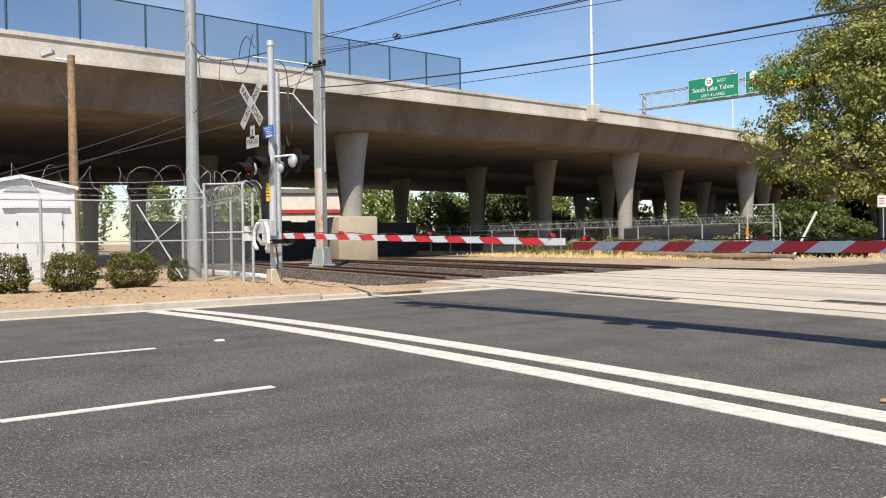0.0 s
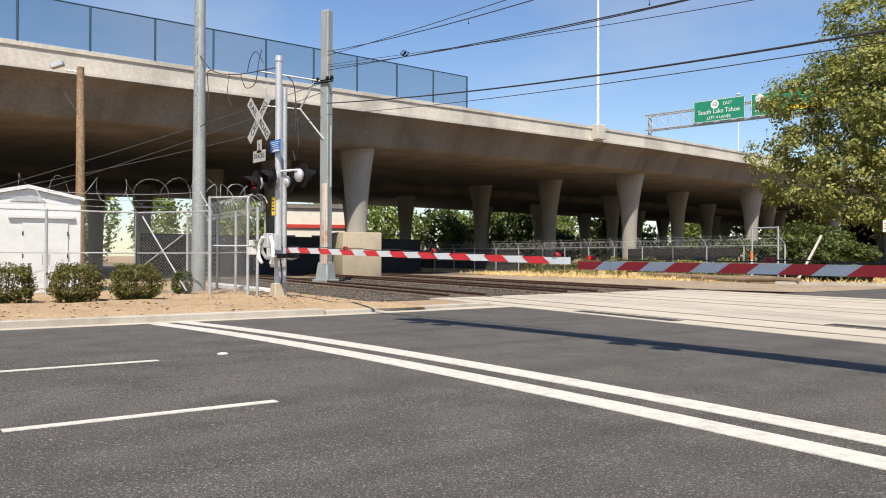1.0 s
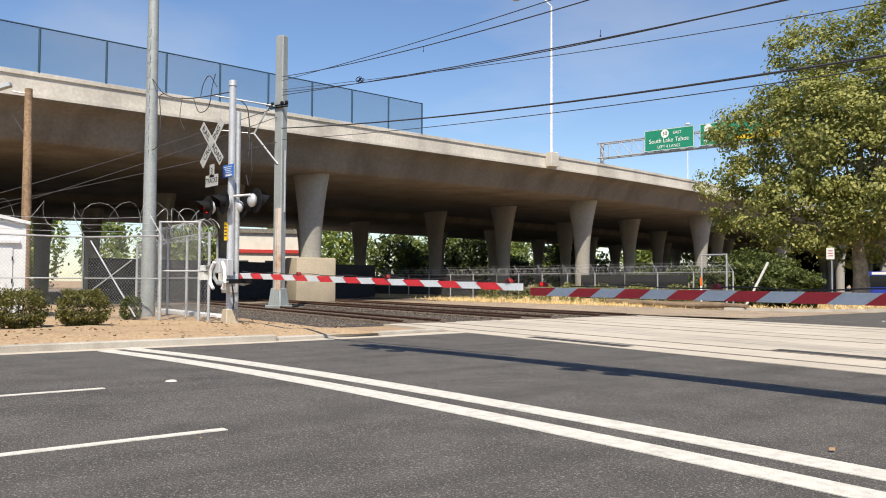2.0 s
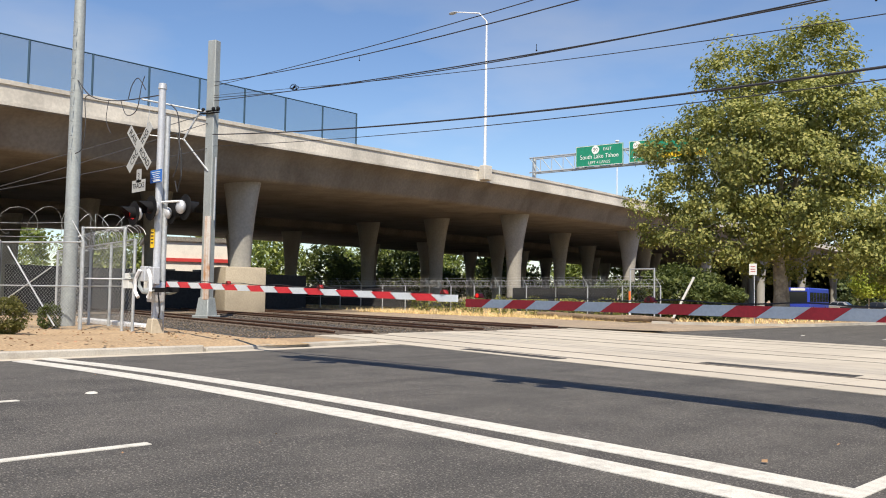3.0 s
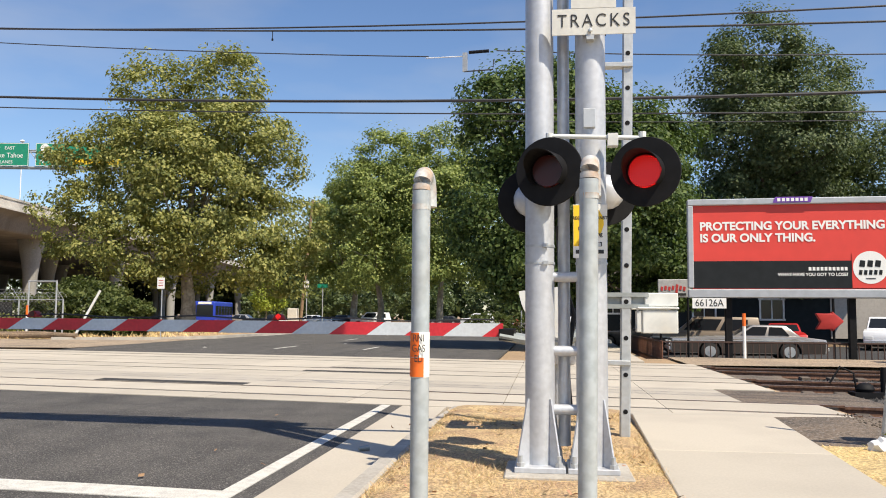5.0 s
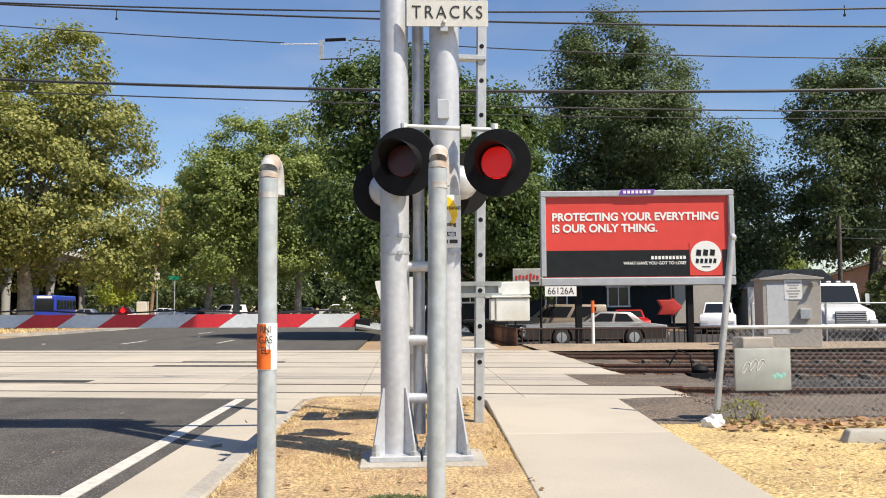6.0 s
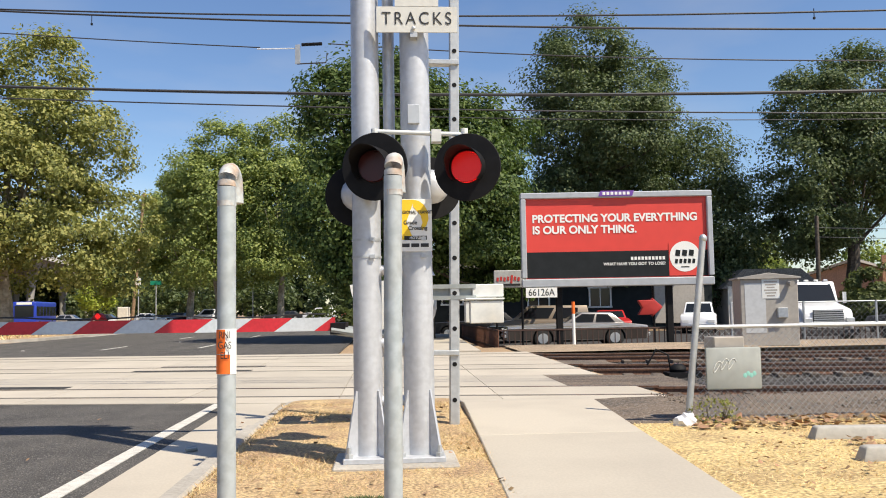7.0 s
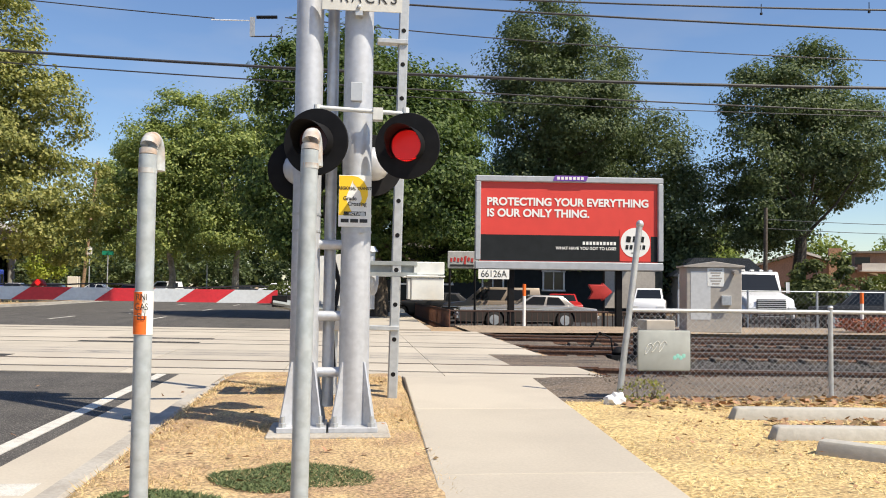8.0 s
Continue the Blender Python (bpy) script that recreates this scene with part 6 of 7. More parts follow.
plate = thing("parking_sign", "small white street sign with red lettering on a thin post", "sign", (-20.1, 43.85, 0))
bm = bmesh.new()
rod(bm, (0, 0, 0), (0, 0, 3.35), 0.03, seg=8)
part("post", bm, GALV, plate)
bm = bmesh.new()
box(bm, (-0.05, -0.05, 3.0), (0.42, 0.015, 0.6))
sp = part("sheet", bm, SIGN_WHITE, plate, smooth=False)
bm = bmesh.new()
for k in range(3):
    box(bm, (-0.05, -0.06, 3.14 - 0.13 * k), (0.26, 0.006, 0.035))
part("text_bars", bm, RED_PAINT, sp, smooth=False)

# far kerb and island
bm = bmesh.new()
prism(bm, [(-24, 40.0), (-19.5, 41.5), (-17.6, 45.5), (-17.5, 52), (-18.6, 130), (-18.9, 130), (-17.8, 52), (-17.9, 45.6), (-19.7, 41.9), (-24, 40.4)], -0.1, 0.15)
structure("kerb_far", bm, KERB, "pale concrete kerb curving round the far corner", "kerb")

# ---- buildings across the tracks ----
store = thing("storefront", "low dark painted workshop with white framed windows", "building", (11, 52, -0.05), -4)
bm = bmesh.new()
box(bm, (0, 4, 1.9), (19, 8, 3.8))
part("wall", bm, DARK_STORE, store, smooth=False)
bm = bmesh.new()
box(bm, (-1.15, 3.4, 3.95), (18.2, 10, 0.3))
part("roof", bm, ROOF, store, smooth=False)
for x, w, h, z in ((-6.5, 1.3, 1.2, 2.2), (-4.4, 1.3, 1.2, 2.2), (2.6, 1.3, 1.2, 1.9), (-1.2, 1.3, 1.2, 1.9)):
    win = new("window")
    win.parent = store
    bm = bmesh.new()
    for c, s in (((x, -0.03, z + h / 2), (w + 0.2, 0.1, 0.1)), ((x, -0.03, z - h / 2), (w + 0.2, 0.1, 0.1)), ((x - w / 2, -0.03, z), (0.1, 0.1, h)), ((x + w / 2, -0.03, z), (0.1, 0.1, h)), ((x, -0.03, z), (0.06, 0.1, h))):
        box(bm, c, s)
    part("window_frame", bm, OLD_WHITE, win, smooth=False)
    bm = bmesh.new()
    box(bm, (x, 0.0, z), (w, 0.04, h))
    part("pane", bm, GLASS, win, smooth=False)
bm = bmesh.new()
box(bm, (7.4, -0.03, 1.4), (3.2, 0.1, 2.3))
part("roll_door", bm, GREY_BOX, store, "grey roll-up door", smooth=False)
ss = thing("shop_sign", "white shop sign with red and black lettering on dark poles", "sign", (5.3, 33.0, YARD), -4)
ss.scale = (0.62, 1.0, 0.95)
bm = bmesh.new()
box(bm, (0, 0, 2.85), (1.9, 0.2, 0.72))
bevel(bm, 0.03)
part("panel", bm, SIGN_DULL, ss, smooth=False)
for k in range(7):
    bm = bmesh.new()
    box(bm, (-0.72 + 0.22 * k, -0.11, 2.84 + 0.03 * (k % 2)), (0.13, 0.02, 0.16 if k != 4 else 0.34), 0, 0, 10)
    part("letter_bar", bm, RED_PAINT, ss, "red letter bar", smooth=False)
bm = bmesh.new()
box(bm, (-0.05, -0.11, 2.62), (1.5, 0.02, 0.08))
part("lower_bar", bm, SIGN_BLACK, ss, smooth=False)
for x in (-0.8, 0.8):
    bm = bmesh.new()
    rod(bm, (x, 0, 0), (x, 0, 2.6), 0.07, seg=10)
    part("pole", bm, BLACK, ss)
arrow = thing("arrow_sign", "red inflatable arrow shaped sign on a dark pole", "sign", (11.0, 33.5, YARD))
bm = bmesh.new()
prism(bm, [(-0.62, -0.36), (0.1, -0.36), (0.1, -0.46), (0.65, 0.02), (0.1, 0.5), (0.1, 0.38), (-0.62, 0.38), (-0.4, 0.0)], -0.16, 0.16)
bmesh.ops.transform(bm, matrix=pose(0, 0, 1.5, 90) @ Matrix.Diagonal((0.8, 0.8, 0.8, 1)), verts=bm.verts)
bevel(bm, 0.05, 2)
part("arrow", bm, RED_PAINT, arrow)
bm = bmesh.new()
rod(bm, (0.2, 0.1, 0), (0.2, 0.1, 2.6), 0.05, seg=8)
part("pole", bm, BLACK, arrow)

house = thing("house", "brown gabled house with a brick chimney and white balcony", "house", (52.6, 89.6, 0), -24)
house.scale = (1.0, 1.0, 0.82)
bm = bmesh.new()
extrude_profile(bm, [(-5.5, 0), (5.5, 0), (5.5, 4.2), (-1.2, 6.9), (-5.5, 5.3)], 0, 10)
part("wall", bm, BRICK_TAN, house, smooth=False)
bm = bmesh.new()
extrude_profile(bm, [(-6.2, 5.1), (-1.2, 7.0), (6.4, 3.95), (6.4, 4.25), (-1.2, 7.35), (-6.2, 5.45)], -0.7, 10.6)
part("roof", bm, ROOF, house, smooth=False)
bm = bmesh.new()
extrude_profile(bm, [(-1.2, 7.02), (6.42, 3.92), (6.42, 4.2), (-1.2, 7.37)], -0.78, -0.66)
part("barge_board", bm, STUCCO, house, "white barge board", smooth=False)
bm = bmesh.new()
box(bm, (2.2, -0.4, 3.8), (1.3, 0.9, 7.6))
ch = part("chimney", bm, material("chimney brick", (0.38, 0.22, 0.13), 0.9, grain=0.3, size=9), house, "tan brick chimney", smooth=False)
bm = bmesh.new()
box(bm, (7.4, 1.2, 5.6), (6.0, 4, 2.6))
part("upper_storey", bm, BRICK_TAN, house, smooth=False)
bm = bmesh.new()
box(bm, (7.4, 1.0, 7.05), (7.0, 5, 0.25))
part("upper_roof", bm, ROOF, house, smooth=False)
bm = bmesh.new()
box(bm, (4.9, -0.82, 5.9), (1.5, 0.06, 1.0))
part("window", bm, GLASS, house, smooth=False)
bm = bmesh.new()
box(bm, (7.9, -2.2, 5.1), (6.5, 0.08, 0.9))
box(bm, (7.9, -1.4, 4.55), (6.6, 1.9, 0.2))
part("balcony", bm, STUCCO, house, "white balcony rail", smooth=False)
bm = bmesh.new()
box(bm, (-0.8, -0.05, 2.4), (1.2, 0.1, 0.9))
part("window", bm, STUCCO, house, smooth=False)
annex = thing("house", "low grey house with a shallow shingle roof behind the billboard", "house", (24.3, 51.6, 0), -6)
annex.scale = (0.5, 0.5, 0.7)
bm = bmesh.new()
box(bm, (0, 3, 1.7), (11, 8, 3.4))
part("wall", bm, STUCCO, annex, smooth=False)
bm = bmesh.new()
extrude_profile(bm, [(-6.2, 3.2), (6.2, 3.2), (3.5, 4.9), (-3.5, 4.9)], -1.0, 8)
part("roof", bm, ROOF, annex, smooth=False)

# iron fence round the car yard
iron = thing("iron_fence", "low rusty brown picket fence round the car yard", "fence", (0, 0, YARD))
corners = [(4.15, 51.4), (4.5, 30.4), (24, 30.15)]
for a, b in zip(corners, corners[1:]):
    a, b = Vector((*a, 0)), Vector((*b, 0))
    bm = bmesh.new()
    for z in (0.18, 0.78):
        rod(bm, a + Vector((0, 0, z)), b + Vector((0, 0, z)), 0.03, seg=6)
    part("rail", bm, IRON, iron)
    n = int((b - a).length / (0.2 if abs(b.x - a.x) > 3 else 0.16))
    bm = bmesh.new()
    wide = 0.03 if abs(b.x - a.x) > 3 else 0.13
    box(bm, (0, 0, 0.41), (0.03, wide, 0.82))
    me = mesh_of("picket", bm, IRON if wide < 0.1 else BROWN_BOARD, False)
    for i in range(n + 1):
        p = a.lerp(b, i / n)
        o = new("picket", me)
        o.parent = iron
        o.matrix_local = Matrix.Translation(p)
back_f = tall_fence([(13.5, 31.5), (30, 30.6), (44, 30.2)], YARD, 1.65, "chain link fence before the truck yard", mesh_step=0.2, barbs=False, coil=False)


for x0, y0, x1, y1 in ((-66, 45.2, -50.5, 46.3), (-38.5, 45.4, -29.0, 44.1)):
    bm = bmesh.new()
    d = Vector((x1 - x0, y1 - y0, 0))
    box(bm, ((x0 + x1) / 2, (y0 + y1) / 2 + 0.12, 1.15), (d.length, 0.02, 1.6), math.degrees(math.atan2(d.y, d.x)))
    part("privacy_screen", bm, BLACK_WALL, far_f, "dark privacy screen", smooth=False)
bm = bmesh.new()
prism(bm, [(4.0, 30.05), (59.8, 30.05), (59.8, 51.5), (4.0, 51.5)], -0.45, YARD)
structure("car_yard", bm, ASPHALT_PATCH, "dark asphalt yard where the cars are parked", "pavement")


# ---- vehicles ----
def wheel(parent, at, r, w, rim=CHROME):
    wh = new("wheel")
    wh.parent = parent
    wh.matrix_local = pose(*at)
    bm = bmesh.new()
    rod(bm, (0, -w / 2, 0), (0, w / 2, 0), r, seg=24)
    bevel(bm, r * 0.1, 2)
    part("tyre", bm, TYRE, wh)
    bm = bmesh.new()
    rod(bm, (0, -w / 2 - 0.012, 0), (0, -w / 2 + 0.02, 0), r * 0.58, r * 0.62, 20)
    rod(bm, (0, -w / 2 - 0.03, 0), (0, -w / 2, 0), r * 0.2, seg=12)
    part("rim", bm, rim, wh)


def arched(lower, wheels, r):
    """The body's side outline with the wheel arches cut out of its lower edge."""
    z0 = lower[0][1]
    out = [lower[0]]
    for x in sorted(wheels):
        a0 = math.asin(max(-1.0, (z0 - r) / (r * 1.2)))
        out += [(x - r * 1.2 * math.cos(a), r + r * 1.2 * math.sin(a)) for a in np.linspace(a0, math.pi - a0, 9)]
    return out + lower[1:]


def car(label, at, rz, lower, cabin, width, paint, wheels, r=0.33, name="parked_car", two_tone=False):
    """Side outline of the body and of the cabin, (x, z); nose towards -x."""
    root = thing(name, label, "car", at, rz, group="parked cars")
    bm = bmesh.new()
    extrude_profile(bm, arched(lower, wheels, r), -width / 2, width / 2)
    bevel(bm, 0.035, 2)
    part("body", bm, paint, root)
    bm = bmesh.new()
    box(bm, ((wheels[0] + wheels[1]) / 2, 0, r + 0.1), (wheels[1] - wheels[0] + 2.2 * r, width - 0.55, 0.5))
    part("underbody", bm, TYRE, root, smooth=False)
    half = width / 2 - 0.1

    def shell(u, v, side, out=0.0):
        """A place on the cabin: u from front to rear pillar, v from belt to roof."""
        (ax, az), (bx, bz), (cx, cz), (dx, dz) = cabin
        x = (ax + (bx - ax) * u) * (1 - v) + (dx + (cx - dx) * u) * v
        z = (az + (bz - az) * u) * (1 - v) + (dz + (cz - dz) * u) * v
        return Vector((x, side * (half * (1 - 0.16 * v) + out), z))

    bm = bmesh.new()
    q = [bm.verts.new(shell(u, v, s)) for s in (-1, 1) for u, v in ((0, 0), (1, 0), (1, 1), (0, 1))]
    for f in ((0, 1, 2, 3), (7, 6, 5, 4), (0, 3, 7, 4), (1, 5, 6, 2), (3, 2, 6, 7), (0, 4, 5, 1)):
        bm.faces.new([q[k] for k in f])
    bevel(bm, 0.05, 2)
    part("cabin", bm, paint, root)

    def pane(pts, push):
        bm = bmesh.new()
        lo = [bm.verts.new(p - push) for p in pts]
        hi = [bm.verts.new(p + push) for p in pts]
        bm.faces.new(lo)
        bm.faces.new(hi[::-1])
        for k in range(4):
            bm.faces.new((lo[k], lo[(k + 1) % 4], hi[(k + 1) % 4], hi[k]))
        part("window", bm, GLASS, root, smooth=False)

    for side in (-1, 1):
        for u0, u1 in ((0.07, 0.46), (0.51, 0.84)):
            pane([shell(u, v, side) for u, v in ((u0, 0.12), (u1, 0.12), (u1, 0.84), (u0, 0.84))], Vector((0, side * 0.012, 0)))
    for u, push in ((0.0, -0.014), (1.0, 0.014)):
        pane([Vector((shell(u, v, 1).x, o * half * (1 - 0.16 * v), shell(u, v, 1).z)) for v, o in ((0.14, -0.88), (0.14, 0.88), (0.86, 0.88), (0.86, -0.88))], Vector((push, 0, 0.006)))
    for x in wheels:
        for side in (-1, 1):
            wheel(root, (x, side * (width / 2 - 0.12), r), r, 0.2)
    x0, x1 = min(x for x, _ in lower), max(x for x, _ in lower)
    for x in (x0, x1):
        bm = bmesh.new()
        box(bm, (x, 0, 0.46), (0.12, width - 0.05, 0.13))
        bevel(bm, 0.02)
        part("bumper", bm, CHROME, root)
    if two_tone:
        for side in (-1, 1):
            bm = bmesh.new()
            y = side * width / 2
            low = [(x0 + 0.1, 0.3), (x1 - 0.1, 0.3), (x1 - 0.06, 0.74), (x0 + 0.06, 0.74)]
            extrude_profile(bm, arched(low, wheels, r), y - 0.012, y + 0.012)
            part("side_panel", bm, CAR_TRIM, root, "lower side panel, its dark reflection put into the colour", smooth=False)
            bm = bmesh.new()
            box(bm, ((x0 + x1) / 2, y, 0.76), (x1 - x0 - 0.2, 0.04, 0.03))
            part("trim_strip", bm, CHROME, root, smooth=False)
    for side in (-1, 1):
        bm = bmesh.new()
        box(bm, (x0 + 0.02, side * (width / 2 - 0.25), 0.66), (0.1, 0.36, 0.14))
        part("headlight", bm, SIGN_WHITE, root)
        bm = bmesh.new()
        box(bm, (x1 - 0.02, side * (width / 2 - 0.25), 0.66), (0.1, 0.34, 0.14))
        part("tail_light", bm, HOOD_RED, root)
    return root


SEDAN_B = [(-2.8, 0.27), (2.8, 0.27), (2.84, 0.6), (2.8, 0.82), (1.9, 0.93), (-0.5, 0.94), (-2.75, 0.84), (-2.84, 0.6)]
SEDAN_C = [(-0.5, 0.92), (1.95, 0.91), (1.4, 1.34), (0.25, 1.36)]
car("long silver brown sedan with chrome wheels parked behind the fence", (8.1, 34.4, YARD), -3, SEDAN_B, SEDAN_C, 1.85, CAR_SILVER, (-1.36, 1.5), 0.35, two_tone=True)
VAN_B = [(-2.3, 0.33), (2.3, 0.33), (2.32, 1.0), (-1.1, 1.02), (-2.2, 0.88), (-2.32, 0.6)]
VAN_C = [(-1.25, 1.0), (2.3, 0.98), (2.2, 1.64), (-0.45, 1.67)]
car("tan and brown minivan parked beside the workshop", (7.5, 39.2, YARD), -8, VAN_B, VAN_C, 1.9, material("tan van paint", (0.30, 0.24, 0.18), 0.35, metal=0.3), (-1.4, 1.45), 0.34, two_tone=True)
car("dark sedan parked near the workshop", (5.2, 44, YARD), -10, SEDAN_B, SEDAN_C, 1.8, CAR_DARK, (-1.5, 1.45))
car("red car parked behind the sedan", (12.3, 44.5, YARD), 78, SEDAN_B, SEDAN_C, 1.8, CAR_RED, (-1.5, 1.45))
SUV_B = [(-2.3, 0.35), (2.3, 0.35), (2.32, 1.0), (-1.0, 1.08), (-2.2, 0.98), (-2.32, 0.7)]
SUV_C = [(-1.2, 1.05), (2.28, 1.0), (2.1, 1.68), (-0.5, 1.72)]
car("white sport utility car parked behind the billboard", (18.2, 47.5, YARD), 68, SUV_B, SUV_C, 1.85, CAR_WHITE, (-1.45, 1.45), 0.36)
car("dark pickup parked behind the chain link fence", (22.6, 33.5, YARD), -25, SUV_B, SUV_C, 1.95, CAR_DARK, (-1.45, 1.45), 0.38)
car("grey brown van parked behind the chain link fence", (25.5, 32.5, YARD), 60, VAN_B, VAN_C, 1.95, CAR_SILVER, (-1.5, 1.5), 0.36)
for x, y, rz, pt, lb in ((-26, 92, 8, CAR_WHITE, "white sedan parked under the far trees"), (-31, 94, 5, CAR_DARK, "dark sedan parked under the far trees"), (-19.5, 96, 10, CAR_WHITE, "white sport utility car parked under the far trees"), (-23, 96, 80, CAR_DARK, "dark car parked near the sapling"), (-9, 118, 0, CAR_WHITE, "white pickup parked at the far end of the street"), (-14, 120, 0, CAR_DARK, "dark car parked at the far end of the street"), (-4, 105, 85, CAR_RED, "red car parked at the far end of the street"), (0.8, 62, 88, CAR_DARK, "dark car standing on the far street"), (-36, 97, 4, CAR_SILVER, "grey sedan parked by the bridge column")):
    car(lb, (x, y, -0.03), rz, SUV_B if "utility" in lb or "pickup" in lb else SEDAN_B, SUV_C if "utility" in lb or "pickup" in lb else SEDAN_C, 1.85, pt, (-1.45, 1.45), 0.34)

truck = thing("truck", "white heavy truck with a chrome grille parked facing the tracks", "truck", (17.8, 33.8, YARD), -8)
truck.scale = (0.96, 0.94, 0.89)
bm = bmesh.new()
extrude_profile(bm, [(-1.9, 0.75), (0.0, 0.75), (0.0, 1.75), (-0.2, 1.82), (-1.75, 1.5), (-1.9, 1.3)], -1.0, 1.0)
bmesh.ops.rotate(bm, verts=bm.verts, cent=(0, 0, 0), matrix=Matrix.Rotation(radians(90), 3, "Z"))
bevel(bm, 0.12, 3)
part("hood", bm, CAR_WHITE, truck)
bm = bmesh.new()
extrude_profile(bm, [(0.0, 0.7), (2.2, 0.7), (2.2, 2.75), (0.45, 2.75), (0.0, 1.75)], -1.15, 1.15)
bmesh.ops.rotate(bm, verts=bm.verts, cent=(0, 0, 0), matrix=Matrix.Rotation(radians(90), 3, "Z"))
bevel(bm, 0.08, 2)
part("cab", bm, CAR_WHITE, truck)
bm = bmesh.new()
v = [bm.verts.new(p) for p in ((-1.02, -0.03, 1.82), (1.02, -0.03, 1.82), (0.96, 0.36, 2.62), (-0.96, 0.36, 2.62))]
w2 = [bm.verts.new(p) for p in ((-1.02, 0.05, 1.80), (1.02, 0.05, 1.80), (0.96, 0.44, 2.60), (-0.96, 0.44, 2.60))]
bm.faces.new(v)
bm.faces.new(w2[::-1])
for i in range(4):
    bm.faces.new((v[i], v[(i + 1) % 4], w2[(i + 1) % 4], w2[i]))
part("windscreen", bm, GLASS, truck, smooth=False)
bm = bmesh.new()
box(bm, (0, -1.92, 1.06), (1.2, 0.08, 0.82))
bevel(bm, 0.02)
gr = part("grille", bm, CAR_DARK, truck)
for k in range(9):
    bm = bmesh.new()
    box(bm, (0, -1.97, 0.70 + 0.09 * k), (1.16, 0.04, 0.035))
    part("bar", bm, CHROME, gr, smooth=False)
for sgn in (-1, 1):
    bm = bmesh.new()
    ball(bm, (sgn * 0.9, -1.3, 0.82), (0.26, 0.62, 0.42), 16)
    part("fender", bm, CAR_WHITE, truck)
    bm = bmesh.new()
    box(bm, (sgn * 0.82, -1.98, 1.02), (0.34, 0.14, 0.2))
    bevel(bm, 0.03)
    part("headlight", bm, CHROME, truck)
    bm = bmesh.new()
    box(bm, (sgn * 1.35, -0.1, 2.0), (0.12, 0.1, 0.5))
    part("mirror", bm, CHROME, truck)
    wh = new("wheel")
    wh.parent = truck
    wh.matrix_local = pose(sgn * 0.95, -1.2, 0.48)
    bm = bmesh.new()
    rod(bm, (-0.14, 0, 0), (0.14, 0, 0), 0.48, seg=22)
    bevel(bm, 0.04, 2)
    part("tyre", bm, TYRE, wh)
    bm = bmesh.new()
    rod(bm, (sgn * 0.12, 0, 0), (sgn * 0.16, 0, 0), 0.27, seg=18)
    part("rim", bm, CHROME, wh)
bm = bmesh.new()
box(bm, (0, -2.0, 0.5), (2.3, 0.16, 0.3))
bevel(bm, 0.03)
part("bumper", bm, CAR_DARK, truck)
for k in range(5):
    bm = bmesh.new()
    box(bm, (-0.8 + 0.4 * k, 0.5, 2.8), (0.18, 0.1, 0.09))
    bevel(bm, 0.02)
    part("roof_light", bm, SIGN_WHITE if k % 4 else CHROME, truck)

bus = thing("bus", "blue bus with dark windows parked by the bridge", "bus", (-34.2, 86, 0), 100)
bus.scale = (0.82, 0.82, 0.82)
bm = bmesh.new()
box(bm, (0, 0, 1.75), (11, 2.5, 2.9))
bevel(bm, 0.15, 3)
part("body", bm, CAR_BLUE, bus)
for k in range(6):
    for sgn in (-1, 1):
        bm = bmesh.new()
        box(bm, (-4.4 + 1.75 * k, sgn * 1.255, 2.1), (1.55, 0.03, 1.1))
        part("window", bm, GLASS, bus, smooth=False)
for x in (-5.51, 5.51):
    bm = bmesh.new()
    box(bm, (x, 0, 2.1), (0.03, 2.0, 1.3))
    part("windscreen", bm, GLASS, bus, smooth=False)
bm = bmesh.new()
box(bm, (-5.53, 0, 3.0), (0.03, 1.6, 0.28))
part("destination_board", bm, SIGN_WHITE, bus, smooth=False)
for x in (-3.6, 3.2):
    for sgn in (-1, 1):
        wheel(bus, (x, sgn * 1.15, 0.5), 0.5, 0.3, GALV)

# street furniture beyond the crossing
box_u = thing("utility_box", "pale concrete utility box at the far corner", "utility box", (-21.7, 73, 0))
bm = bmesh.new()
box(bm, (0, 0, 0.95), (0.85, 0.7, 1.9))
bevel(bm, 0.05)
part("body", bm, STUCCO, box_u)
for x, y, h, lb in ((-19.85, 76, 4.2, "thin street sign pole with a green name plate"), (-12.1, 80, 4.6, "thin grey pole with a white speed sign"), (-20.2, 72, 4.4, "thin grey pole with a small white plate"), (-1.4, 66, 4.0, "thin pole with a small white plate")):
    sp = thing("street_sign", lb, "sign", (x, y, 0), group="street signs")
    bm = bmesh.new()
    rod(bm, (0, 0, 0), (0, 0, h), 0.05, seg=8)
    part("pole", bm, GALV, sp)
    bm = bmesh.new()
    if "green" in lb:
        box(bm, (0, -0.08, h - 0.2), (0.95, 0.03, 0.36))
        part("plate", bm, SIGN_GREEN, sp, smooth=False)
    else:
        box(bm, (0, -0.08, h - 0.4), (0.4, 0.03, 0.55))
        pl = part("plate", bm, SIGN_WHITE, sp, smooth=False)
        bm = bmesh.new()
        box(bm, (0, -0.1, h - 0.42), (0.22, 0.01, 0.2))
        part("mark", bm, SIGN_BLACK, pl, smooth=False)
up = thing("wooden_pole", "leaning brown timber utility pole by the far street", "pole", (-21.95, 76, 0))
bm = bmesh.new()
tube(bm, [(0, 0, 0), (1.0, 0, 12)], [0.16, 0.12], 10)
part("shaft", bm, WOOD_POLE, up)
up = thing("wooden_pole", "dark timber utility pole behind the truck", "pole", (23.45, 44, YARD))
bm = bmesh.new()
tube(bm, [(0, 0, 0), (0.08, 0, 6.2)], [0.13, 0.1], 10)
part("shaft", bm, DARK_BARK, up)
